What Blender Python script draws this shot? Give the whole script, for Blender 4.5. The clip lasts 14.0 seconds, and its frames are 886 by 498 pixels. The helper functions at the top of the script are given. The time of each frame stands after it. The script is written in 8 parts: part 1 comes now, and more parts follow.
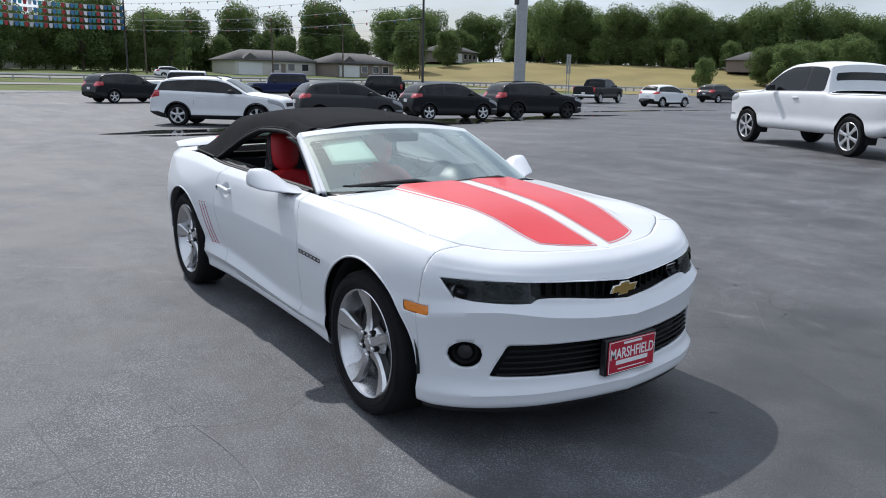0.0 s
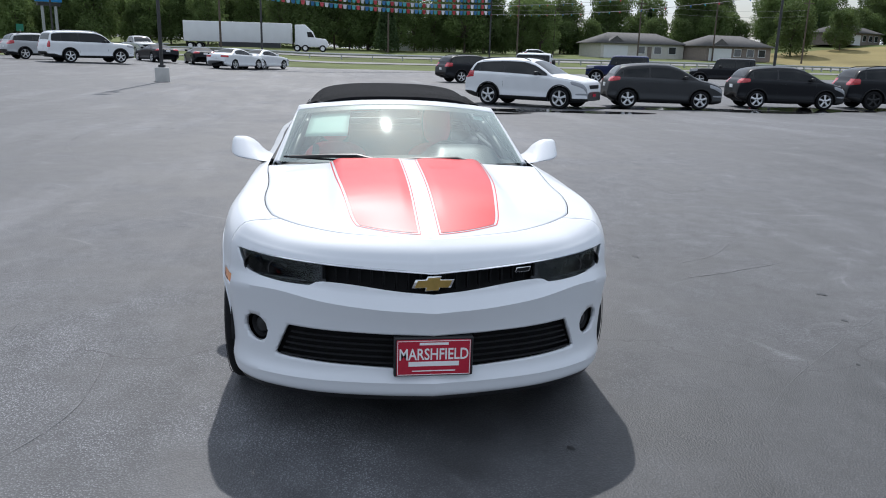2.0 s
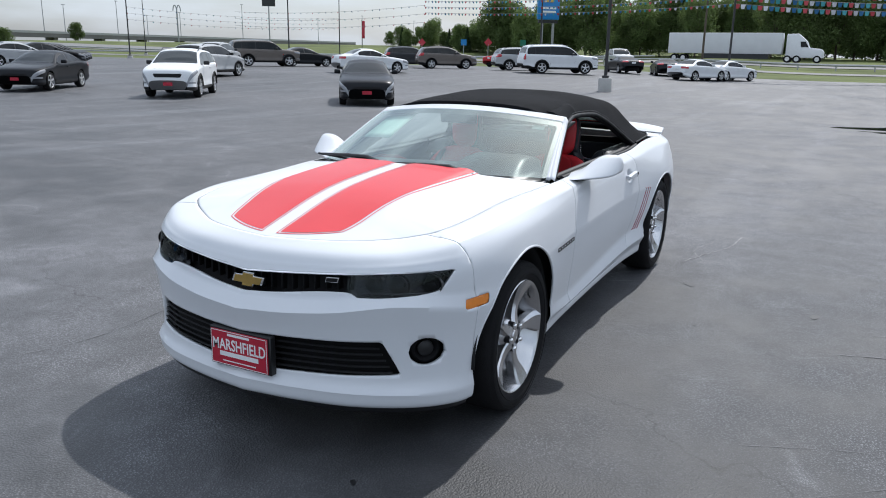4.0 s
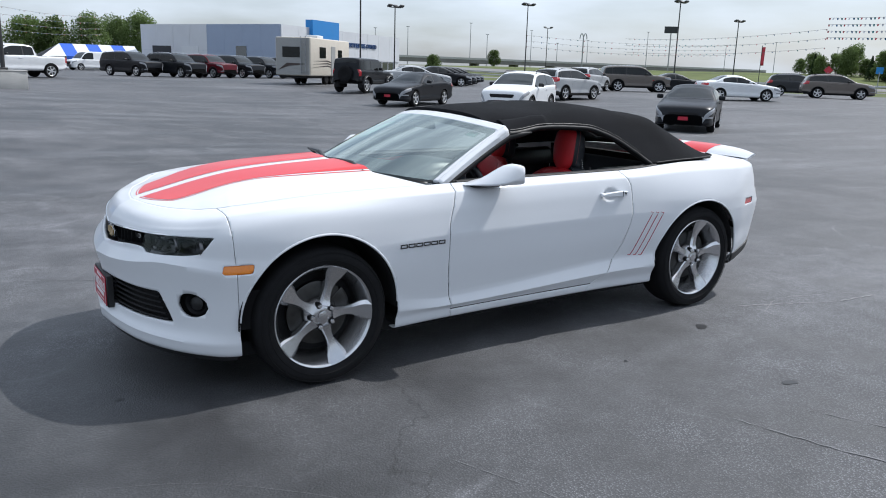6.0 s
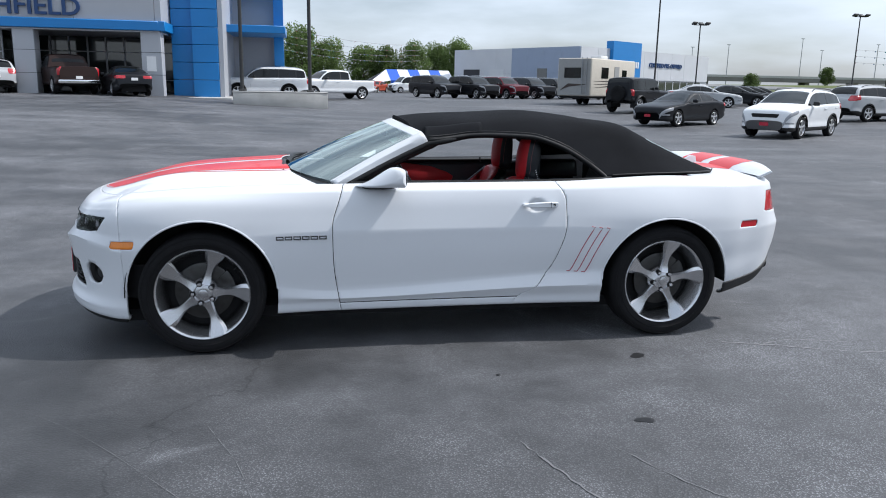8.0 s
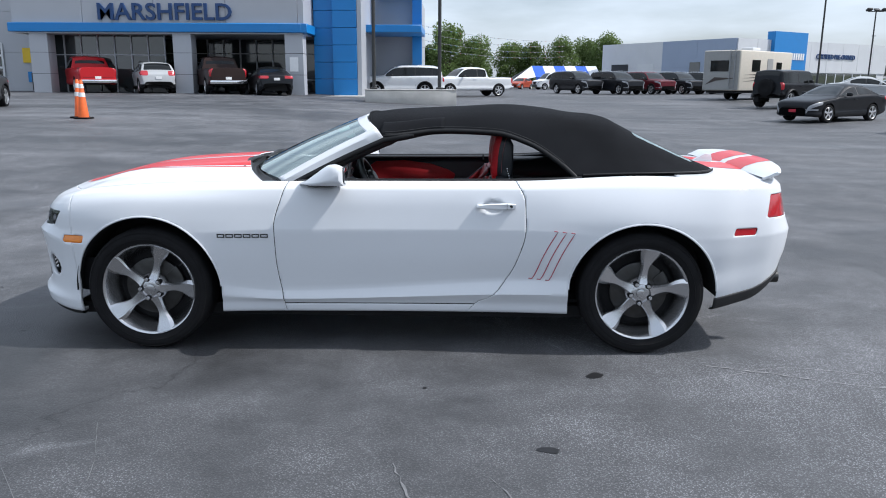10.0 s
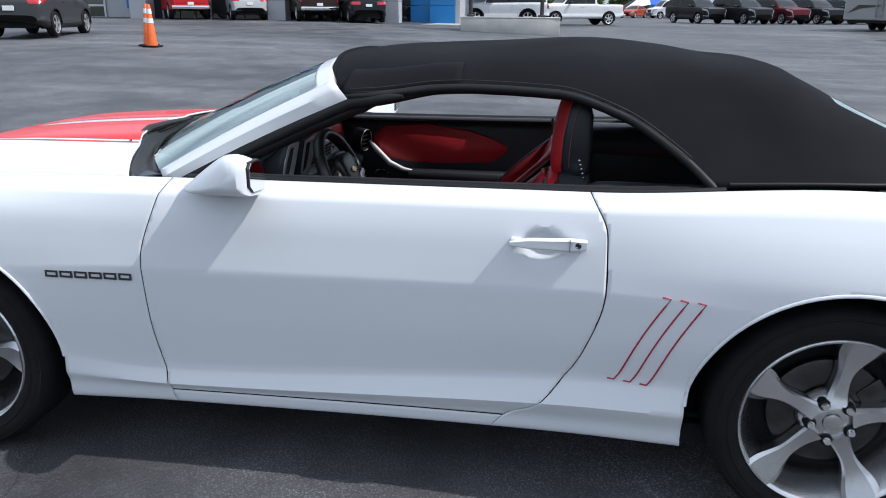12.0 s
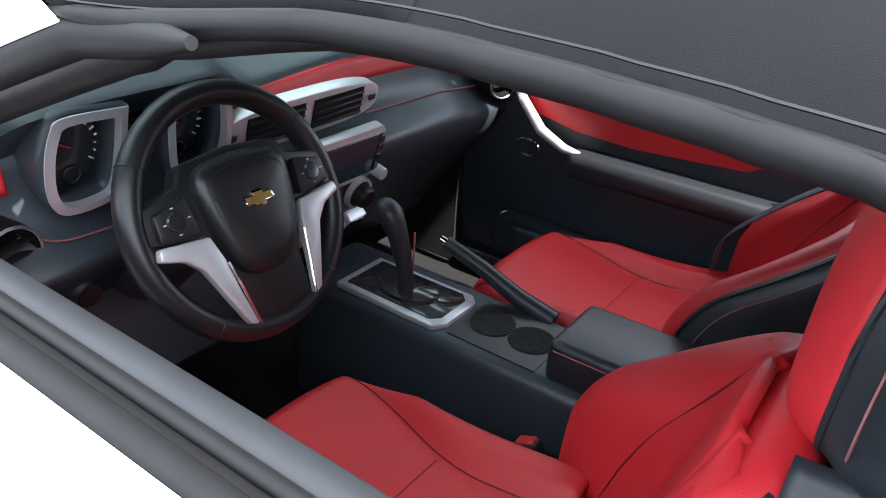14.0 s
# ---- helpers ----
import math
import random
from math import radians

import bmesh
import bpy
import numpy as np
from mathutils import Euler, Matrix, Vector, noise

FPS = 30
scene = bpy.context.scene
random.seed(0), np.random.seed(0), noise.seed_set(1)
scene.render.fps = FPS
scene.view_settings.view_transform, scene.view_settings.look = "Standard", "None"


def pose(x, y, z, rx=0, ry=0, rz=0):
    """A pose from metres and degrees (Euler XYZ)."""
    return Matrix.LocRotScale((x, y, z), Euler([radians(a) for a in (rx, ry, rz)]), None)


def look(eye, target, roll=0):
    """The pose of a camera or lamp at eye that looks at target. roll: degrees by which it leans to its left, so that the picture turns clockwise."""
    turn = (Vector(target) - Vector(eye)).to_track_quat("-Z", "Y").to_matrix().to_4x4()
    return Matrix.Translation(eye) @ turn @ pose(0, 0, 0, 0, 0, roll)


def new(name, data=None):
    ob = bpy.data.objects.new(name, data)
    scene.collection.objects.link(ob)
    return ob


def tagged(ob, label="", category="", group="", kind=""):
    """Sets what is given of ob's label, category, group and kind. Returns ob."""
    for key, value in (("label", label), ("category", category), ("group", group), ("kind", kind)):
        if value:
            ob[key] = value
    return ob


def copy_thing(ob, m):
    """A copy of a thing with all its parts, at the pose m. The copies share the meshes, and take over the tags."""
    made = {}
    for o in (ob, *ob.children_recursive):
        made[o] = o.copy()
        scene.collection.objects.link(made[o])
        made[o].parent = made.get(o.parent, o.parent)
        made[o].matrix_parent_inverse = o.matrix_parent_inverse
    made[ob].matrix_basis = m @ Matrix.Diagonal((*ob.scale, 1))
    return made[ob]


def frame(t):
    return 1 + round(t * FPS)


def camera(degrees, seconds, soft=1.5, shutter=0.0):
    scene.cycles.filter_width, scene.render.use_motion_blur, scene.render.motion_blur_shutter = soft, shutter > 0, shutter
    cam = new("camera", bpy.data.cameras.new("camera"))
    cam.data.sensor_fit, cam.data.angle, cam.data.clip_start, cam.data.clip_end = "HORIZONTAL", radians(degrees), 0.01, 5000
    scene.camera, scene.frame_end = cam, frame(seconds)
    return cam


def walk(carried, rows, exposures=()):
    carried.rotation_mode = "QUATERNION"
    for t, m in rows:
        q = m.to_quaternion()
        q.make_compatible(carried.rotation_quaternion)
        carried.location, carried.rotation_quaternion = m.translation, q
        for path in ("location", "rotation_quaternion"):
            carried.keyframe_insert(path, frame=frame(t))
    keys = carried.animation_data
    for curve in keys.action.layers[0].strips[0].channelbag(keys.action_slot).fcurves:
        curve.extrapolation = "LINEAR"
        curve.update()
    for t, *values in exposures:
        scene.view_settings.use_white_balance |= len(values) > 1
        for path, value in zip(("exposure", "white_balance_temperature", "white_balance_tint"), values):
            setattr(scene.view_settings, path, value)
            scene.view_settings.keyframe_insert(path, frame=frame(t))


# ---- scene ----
cam = camera(60.3, 14.0, 1.0)
PATH = [
    (0, (4.542, -2.616, 1.637), (2.942, -1.499, 1.198), 1.2),
    (0.5, (4.764, -2.169, 1.637), (3.089, -1.171, 1.189), 1.7),
    (1, (5.012, -1.627, 1.646), (3.245, -0.815, 1.182), 1.8),
    (1.5, (5.163, -1.028, 1.644), (3.306, -0.465, 1.16), 1.8),
    (2, (5.239, -0.381, 1.642), (3.322, -0.113, 1.142), 1.5),
    (2.5, (5.222, 0.252, 1.653), (3.288, 0.206, 1.147), 1.0),
    (2.7, (5.176, 0.507, 1.656), (3.249, 0.334, 1.149), 0.9),
    (4.8, (4.048, 3.086, 1.606), (2.555, 1.844, 1.125), 1.3),
    (5, (3.89, 3.311, 1.594), (2.462, 1.994, 1.118), 1.4),
    (5.5, (3.451, 3.823, 1.597), (2.194, 2.338, 1.133), 1.6),
    (6, (2.972, 4.3, 1.593), (1.896, 2.677, 1.139), 1.7),
    (6.5, (2.442, 4.69, 1.581), (1.554, 2.955, 1.135), 1.6),
    (7, (1.896, 5.013, 1.574), (1.195, 3.192, 1.135), 1.4),
    (7.5, (1.35, 5.207, 1.567), (0.832, 3.323, 1.137), 1.2),
    (8, (0.834, 5.318, 1.567), (0.481, 3.395, 1.147), 1.1),
    (8.2, (0.64, 5.354, 1.566), (0.347, 3.42, 1.151), 1.1),
    (10.3, (-0.41, 5.025, 1.556), (-0.347, 3.075, 1.116), 0.4),
    (10.5, (-0.437, 4.815, 1.559), (-0.356, 2.868, 1.106), 0.5),
    (11, (-0.519, 4.241, 1.544), (-0.384, 2.308, 1.047), 0.4),
    (11.5, (-0.553, 3.616, 1.529), (-0.351, 1.704, 0.979), 0.4),
    (12, (-0.597, 3.003, 1.506), (-0.308, 1.118, 0.902), 0.5),
    (12.5, (-0.628, 2.397, 1.486), (-0.226, 0.554, 0.821), 0.9),
    (13, (-0.646, 1.798, 1.46), (-0.1, 0.022, 0.719), 1.9),
    (13.5, (-0.666, 1.313, 1.417), (0.105, -0.339, 0.593), 2.8),
    (14, (-0.617, 1.005, 1.388), (0.374, -0.462, 0.458), 3.8),
]
walk(cam, [(t, look(eye, target, roll)) for t, eye, target, roll in PATH],
     [(0, -0.08, 6150, 11), (5, -0.0, 6100, 10), (8, 0.07, 6080, 10), (10.3, 0.13, 6050, 10), (12.0, 0.12, 6050, 10), (12.6, 0.06, 6050, 10), (13.0, 0.03, 6050, 10), (13.5, 0.52, 6250, 10), (14, 2.3, 6400, 10)])

# ---- light ----
SUN_TO = Vector((-0.78, 0.02, 1.0)).normalized()
sun = new("sun", bpy.data.lights.new("sun", "SUN"))
sun.data.energy, sun.data.angle, sun.data.color = 3.8, radians(0.7), (1.0, 0.955, 0.89)
sun.matrix_world = look((0, 0, 60), Vector((0, 0, 60)) - SUN_TO)
world = bpy.data.worlds.new("hazy_sky")
scene.world = world
world.use_nodes = True
wn, wl = world.node_tree.nodes, world.node_tree.links
sky = wn.new("ShaderNodeTexSky")
sky.sky_type, sky.sun_disc = "NISHITA", False
sky.sun_elevation = math.asin(SUN_TO.z)
sky.sun_rotation = math.atan2(SUN_TO.x, SUN_TO.y)
sky.air_density, sky.dust_density, sky.ozone_density = 1.0, 2.2, 1.0
wtc = wn.new("ShaderNodeTexCoord")
wmap = wn.new("ShaderNodeMapping")
wmap.inputs["Scale"].default_value = (1.2, 1.2, 5.0)
cloud = wn.new("ShaderNodeTexNoise")
cloud.inputs["Scale"].default_value, cloud.inputs["Detail"].default_value = 2.2, 6.0
cramp = wn.new("ShaderNodeValToRGB")
cramp.color_ramp.elements[0].position, cramp.color_ramp.elements[1].position = 0.38, 0.68
cramp.color_ramp.elements[0].color, cramp.color_ramp.elements[1].color = (0.3, 0.3, 0.3, 1), (0.93, 0.93, 0.93, 1)
wmix = wn.new("ShaderNodeMixRGB")
wsep = wn.new("ShaderNodeSeparateXYZ")
whigh = wn.new("ShaderNodeMapRange")
for i, v in enumerate((0.0, 0.8, 9.6, 14.6)):
    whigh.inputs[i + 1].default_value = v
wveil = wn.new("ShaderNodeVectorMath")
wveil.operation = "SCALE"
wveil.inputs[0].default_value = (0.92, 1.0, 1.09)
wl.new(wtc.outputs["Generated"], wsep.inputs[0])
wl.new(wsep.outputs["Z"], whigh.inputs[0])
wl.new(whigh.outputs[0], wveil.inputs["Scale"])
wl.new(wveil.outputs[0], wmix.inputs[2])
wl.new(wtc.outputs["Generated"], wmap.inputs["Vector"])
wl.new(wmap.outputs[0], cloud.inputs["Vector"])
wl.new(cloud.outputs["Fac"], cramp.inputs[0])
wl.new(cramp.outputs[0], wmix.inputs[0])
wl.new(sky.outputs[0], wmix.inputs[1])
wl.new(wmix.outputs[0], wn["Background"].inputs[0])
wn["Background"].inputs[1].default_value = 0.1


# ---- tools ----
def pchip(*knots):
    """A smooth curve through (x, y) knots in rising x, without overshoot; flat outside."""
    xs, ys = np.array([k[0] for k in knots], float), np.array([k[1] for k in knots], float)
    h, n = np.diff(xs), len(xs)
    s = np.diff(ys) / h
    m = np.zeros(n)
    for i in range(1, n - 1):
        if s[i - 1] * s[i] > 0:
            a, b = 2 * h[i] + h[i - 1], h[i] + 2 * h[i - 1]
            m[i] = (a + b) / (a / s[i - 1] + b / s[i])
    m[0], m[-1] = s[0], s[-1]

    def f(x):
        x = np.clip(x, xs[0], xs[-1])
        i = np.clip(np.searchsorted(xs, x) - 1, 0, n - 2)
        t = (x - xs[i]) / h[i]
        return ((1 + 2 * t) * (1 - t) ** 2 * ys[i] + t * (1 - t) ** 2 * h[i] * m[i]
                + t * t * (3 - 2 * t) * ys[i + 1] + t * t * (t - 1) * h[i] * m[i + 1])
    return f


def smooth(a, b, x):
    t = min(1.0, max(0.0, (x - a) / (b - a)))
    return t * t * (3 - 2 * t)


def catmull(p, n):
    """n + 1 points along a Catmull-Rom curve through the rows of p."""
    p = np.asarray(p, float)
    q = np.vstack([2 * p[0] - p[1], p, 2 * p[-1] - p[-2]])
    t = np.linspace(0, len(p) - 1, n + 1)
    i = np.minimum(t.astype(int), len(p) - 2)
    t = (t - i)[:, None]
    a, b, c, d = q[i], q[i + 1], q[i + 2], q[i + 3]
    return 0.5 * (2 * b + (c - a) * t + (2 * a - 5 * b + 4 * c - d) * t ** 2 + (3 * b - a - 3 * c + d) * t ** 3)


def from_rows(rows, close=False, caps=False):
    """A bmesh skin over rows of points, all of one length; close joins the last point of each row to its first."""
    bm = bmesh.new()
    vs = [[bm.verts.new(p) for p in r] for r in rows]
    n = len(rows[0])
    for a, b in zip(vs, vs[1:]):
        for j in range(n if close else n - 1):
            k = (j + 1) % n
            bm.faces.new((a[j], a[k], b[k], b[j]))
    if caps:
        bm.faces.new(vs[0][::-1])
        bm.faces.new(vs[-1])
    return bm


def sheet(nu, nv, f):
    return from_rows([[f(i / nu, j / nv) for j in range(nv + 1)] for i in range(nu + 1)])


def cut(bm, f, keep=1):
    """Cuts a mesh along f = 0 and keeps the side where f has the sign of keep."""
    val = {}
    for v in bm.verts:
        d = f(v.co)
        val[v] = 0.0 if abs(d) < 1e-6 else d
    for e in list(bm.edges):
        a, b = e.verts
        if val[a] * val[b] < 0:
            _, nv = bmesh.utils.edge_split(e, a, val[a] / (val[a] - val[b]))
            val[nv] = 0.0
    for fc in list(bm.faces):
        on = [v for v in fc.verts if val[v] == 0.0]
        if len(on) == 2 and min(val[v] for v in fc.verts) < 0 < max(val[v] for v in fc.verts):
            try:
                bmesh.utils.face_split(fc, on[0], on[1])
            except ValueError:
                pass
    bmesh.ops.delete(bm, geom=[fc for fc in bm.faces if sum(val[v] for v in fc.verts) * keep < 0], context="FACES")
    return bm


def join(*bms):
    out = bmesh.new()
    for b in bms:
        me = bpy.data.meshes.new("tmp")
        b.to_mesh(me)
        out.from_mesh(me)
        bpy.data.meshes.remove(me)
    return out


def moved(bm, m):
    bm.transform(m)
    if m.determinant() < 0:
        bmesh.ops.reverse_faces(bm, faces=bm.faces)
    return bm


MIRROR = Matrix.Diagonal((1, -1, 1, 1))


def box(x0, x1, y0, y1, z0, z1, bevel=0.0, seg=2):
    bm = bmesh.new()
    bmesh.ops.create_cube(bm, size=1, matrix=Matrix.LocRotScale(((x0 + x1) / 2, (y0 + y1) / 2, (z0 + z1) / 2), None, (abs(x1 - x0), abs(y1 - y0), abs(z1 - z0))))
    if bevel:
        bmesh.ops.bevel(bm, geom=list(bm.edges), offset=bevel, segments=seg, profile=0.5, affect="EDGES")
    return bm


def tube(path, r, n=8, caps=True, flat=1.0):
    """A round bar of radius r (a number, or one for each point) along a path; flat squeezes it in height."""
    pts = [Vector(p) for p in path]
    rr = r if hasattr(r, "__len__") else [r] * len(pts)
    rows, up = [], Vector((0, 0, 1))
    for i, p in enumerate(pts):
        d = (pts[min(i + 1, len(pts) - 1)] - pts[max(i - 1, 0)]).normalized()
        s = d.cross(up)
        s = s.normalized() if s.length > 0.05 else Vector((1, 0, 0)).cross(d).normalized()
        u = s.cross(d)
        rows.append([p + rr[i] * (math.cos(a) * s + flat * math.sin(a) * u) for a in (math.tau * k / n for k in range(n))])
    bm = from_rows(rows, True, caps)
    bmesh.ops.recalc_face_normals(bm, faces=bm.faces)
    return bm


def lathe(profile, n=48, axis="Y"):
    """Turns a profile of (radius, along) round an axis."""
    rows = []
    for k in range(n):
        a = math.tau * k / n
        c, s = math.cos(a), math.sin(a)
        rows.append([(r * c, h, r * s) if axis == "Y" else ((r * c, r * s, h) if axis == "Z" else (h, r * c, r * s)) for r, h in profile])
    bm = from_rows(rows + [rows[0]])
    bmesh.ops.remove_doubles(bm, verts=bm.verts, dist=1e-5)
    bmesh.ops.recalc_face_normals(bm, faces=bm.faces)
    return bm


def prism(outline, h0, h1, axis="Z", bevel=0.0):
    """A solid with a flat outline, from h0 to h1 along an axis."""
    put = {"Z": lambda a, b, h: (a, b, h), "Y": lambda a, b, h: (a, h, b), "X": lambda a, b, h: (h, a, b)}[axis]
    bm = from_rows([[put(a, b, h) for a, b in outline] for h in (h0, h1)], True, True)
    bmesh.ops.recalc_face_normals(bm, faces=bm.faces)
    if bevel:
        bmesh.ops.bevel(bm, geom=list(bm.edges), offset=bevel, segments=2, profile=0.5, affect="EDGES")
    return bm


def letters(word, size, m, deep=0.004):
    """Raised letters in the built-in font, upright in the x-z plane, centred."""
    cu = bpy.data.curves.new("word", "FONT")
    cu.body, cu.size, cu.extrude, cu.align_x, cu.align_y, cu.resolution_u, cu.offset = word, size, deep, "CENTER", "CENTER", 3, size * 0.014
    ob = bpy.data.objects.new("word", cu)
    scene.collection.objects.link(ob)
    me = bpy.data.meshes.new_from_object(ob)
    bm = bmesh.new()
    bm.from_mesh(me)
    bpy.data.objects.remove(ob)
    bpy.data.curves.remove(cu)
    bpy.data.meshes.remove(me)
    return moved(bm, m @ pose(0, 0, 0, 90))


def part(name, bm, material, parent=None, label="", flat=False, thick=0.0, angle=40):
    """Links a bmesh as one mesh object under a thing or a part."""
    me = bpy.data.meshes.new(name)
    bm.to_mesh(me)
    bm.free()
    me.materials.append(material)
    if not flat:
        me.polygons.foreach_set("use_smooth", [True] * len(me.polygons))
        if angle is not None:
            me.set_sharp_from_angle(angle=radians(angle))
    ob = new(name, me)
    ob.parent = parent
    if thick:
        so = ob.modifiers.new("shell", "SOLIDIFY")
        so.thickness, so.offset = thick, -1
    if label:
        ob["label"] = label
    return ob


def thing(name, label, category, group="", kind="", m=None):
    ob = new(name)
    ob.empty_display_size = 0.2
    if m is not None:
        ob.matrix_world = m
    return tagged(ob, label, category, group, kind)


# ---- materials ----
def mat(name, rgb, rough=0.5, metal=0.0, var=0.12, scale=6.0, bump=0.0, bscale=80.0, coat=0.0, spec=0.5, glass=0.0, emit=0.0, rvar=0.0, tint=0.0):
    ma = bpy.data.materials.new(name)
    ma.use_nodes = True
    n, l = ma.node_tree.nodes, ma.node_tree.links
    b = n["Principled BSDF"]
    b.inputs["Roughness"].default_value, b.inputs["Metallic"].default_value = rough, metal
    b.inputs["Specular IOR Level"].default_value = spec
    b.inputs["Coat Weight"].default_value, b.inputs["Coat Roughness"].default_value = coat, 0.04
    b.inputs["Transmission Weight"].default_value = glass
    tc = n.new("ShaderNodeTexCoord")
    big, fine = n.new("ShaderNodeTexNoise"), n.new("ShaderNodeTexNoise")
    big.inputs["Scale"].default_value, fine.inputs["Scale"].default_value = scale, bscale
    big.inputs["Detail"].default_value = 5
    for t in (big, fine):
        l.new(tc.outputs["Object"], t.inputs["Vector"])
    add = n.new("ShaderNodeMath")
    add.operation = "MULTIPLY_ADD"
    add.inputs[1].default_value = 0.35
    l.new(fine.outputs["Fac"], add.inputs[0])
    l.new(big.outputs["Fac"], add.inputs[2])
    ramp = n.new("ShaderNodeMapRange")
    ramp.inputs[1].default_value, ramp.inputs[2].default_value = 0.35, 1.0
    ramp.inputs[3].default_value, ramp.inputs[4].default_value = 1 - var, 1 + var
    l.new(add.outputs[0], ramp.inputs[0])
    mul = n.new("ShaderNodeVectorMath")
    mul.operation = "SCALE"
    mul.inputs[0].default_value = rgb
    l.new(ramp.outputs[0], mul.inputs["Scale"])
    out = mul.outputs[0]
    if tint:
        oi, hs = n.new("ShaderNodeObjectInfo"), n.new("ShaderNodeHueSaturation")
        mr = n.new("ShaderNodeMapRange")
        mr.inputs[3].default_value, mr.inputs[4].default_value = 1 - tint, 1 + tint
        l.new(oi.outputs["Random"], mr.inputs[0])
        l.new(mr.outputs[0], hs.inputs["Value"])
        l.new(out, hs.inputs["Color"])
        out = hs.outputs[0]
    l.new(out, b.inputs["Base Color"])
    if emit:
        l.new(out, b.inputs["Emission Color"])
        b.inputs["Emission Strength"].default_value = emit
    if rvar:
        rr = n.new("ShaderNodeMapRange")
        rr.inputs[1].default_value, rr.inputs[2].default_value = 0.3, 0.7
        rr.inputs[3].default_value, rr.inputs[4].default_value = max(0, rough - rvar), min(1, rough + rvar)
        l.new(big.outputs["Fac"], rr.inputs[0])
        l.new(rr.outputs[0], b.inputs["Roughness"])
    if bump:
        bp = n.new("ShaderNodeBump")
        bp.inputs["Strength"].default_value, bp.inputs["Distance"].default_value = bump, 0.01
        l.new(fine.outputs["Fac"], bp.inputs["Height"])
        l.new(bp.outputs[0], b.inputs["Normal"])
    return ma


WHITE = mat("white_car_paint", (0.67, 0.685, 0.71), 0.5, var=0.015, scale=2, coat=0.5, spec=0.12)
RED_VINYL = mat("red_vinyl_stripe", (0.62, 0.04, 0.045), 0.4, var=0.05, scale=3, coat=0.25, spec=0.25)
CANVAS = mat("black_canvas", (0.0105, 0.0112, 0.013), 0.9, var=0.35, scale=3, bump=0.2, bscale=1400, spec=0.08)
SEAL = mat("black_rubber_seal", (0.008, 0.0082, 0.009), 0.55, var=0.15, scale=20, spec=0.3)
DECAL_RED = mat("crimson_decal", (0.36, 0.012, 0.04), 0.4, var=0.05, scale=3)
RUBBER = mat("tyre_rubber", (0.010, 0.010, 0.011), 0.85, var=0.25, scale=12, bump=0.3, bscale=200, spec=0.2)
TRIM = mat("black_trim_plastic", (0.010, 0.010, 0.011), 0.45, var=0.2, scale=20, bump=0.05, bscale=500)
# underbody black, also the shade painted behind parked wheels
DARK = mat("dark_underbody_and_shade", (0.008, 0.008, 0.009), 0.9, var=0.3)
ALLOY = mat("polished_alloy", (0.58, 0.58, 0.59), 0.27, metal=1.0, var=0.04, scale=30)
CHROME = mat("chrome", (0.8, 0.8, 0.8), 0.08, metal=1.0, var=0.03)
STEEL = mat("brake_steel", (0.07, 0.069, 0.067), 0.4, metal=1.0, var=0.2, scale=30)
GOLD = mat("gold_badge", (0.55, 0.38, 0.12), 0.3, metal=0.9, var=0.1, scale=40)
AMBER = mat("amber_lens", (0.75, 0.22, 0.015), 0.25, var=0.1, scale=60, coat=0.6)
RED_LENS = mat("red_lens", (0.42, 0.012, 0.02), 0.2, var=0.15, scale=50, coat=0.7)
RED_PLATE = mat("red_plate", (0.42, 0.012, 0.035), 0.4, var=0.05, scale=20)
PLATE_WHITE = mat("plate_white", (0.78, 0.78, 0.78), 0.45, var=0.04)
LAMP_DARK = mat("smoked_lamp_housing", (0.02, 0.021, 0.023), 0.25, var=0.2, scale=30, coat=0.5)
LAMP_BOWL = mat("dark_lamp_bowl", (0.12, 0.12, 0.125), 0.2, metal=1.0, var=0.1)
# grille black, also the shade painted inside the convertible's wheels
MESH_SHADE_BLACK = mat("black_grille_and_shade", (0.005, 0.005, 0.006), 0.6, var=0.2, spec=0.25)


def clear_glass(name, rgb, rough=0.0, mix=0.12, gain=1.3):
    """Thin window glass: mostly clear, with a real mirror share that grows at a glance."""
    ma = bpy.data.materials.new(name)
    ma.use_nodes = True
    n, l = ma.node_tree.nodes, ma.node_tree.links
    n.remove(n["Principled BSDF"])
    tr, gl, mx, fr = n.new("ShaderNodeBsdfTransparent"), n.new("ShaderNodeBsdfGlossy"), n.new("ShaderNodeMixShader"), n.new("ShaderNodeFresnel")
    tr.inputs[0].default_value, gl.inputs["Roughness"].default_value = (*rgb, 1), rough
    gl.inputs[0].default_value = (0.86, 0.95, 0.91, 1)
    fr.inputs[0].default_value = 1.5
    mu = n.new("ShaderNodeMath")
    mu.operation, mu.use_clamp = "MULTIPLY_ADD", True
    mu.inputs[1].default_value, mu.inputs[2].default_value = gain, mix
    l.new(fr.outputs[0], mu.inputs[0])
    l.new(mu.outputs[0], mx.inputs[0])
    l.new(tr.outputs[0], mx.inputs[1])
    l.new(gl.outputs[0], mx.inputs[2])
    l.new(mx.outputs[0], n["Material Output"].inputs[0])
    return ma


SCREEN_GLASS = clear_glass("windscreen_glass", (0.80, 0.92, 0.87), 0.03, 0.19)
LENS_GLASS = clear_glass("lamp_cover", (0.5, 0.51, 0.53), 0.0, 0.0, 0.5)


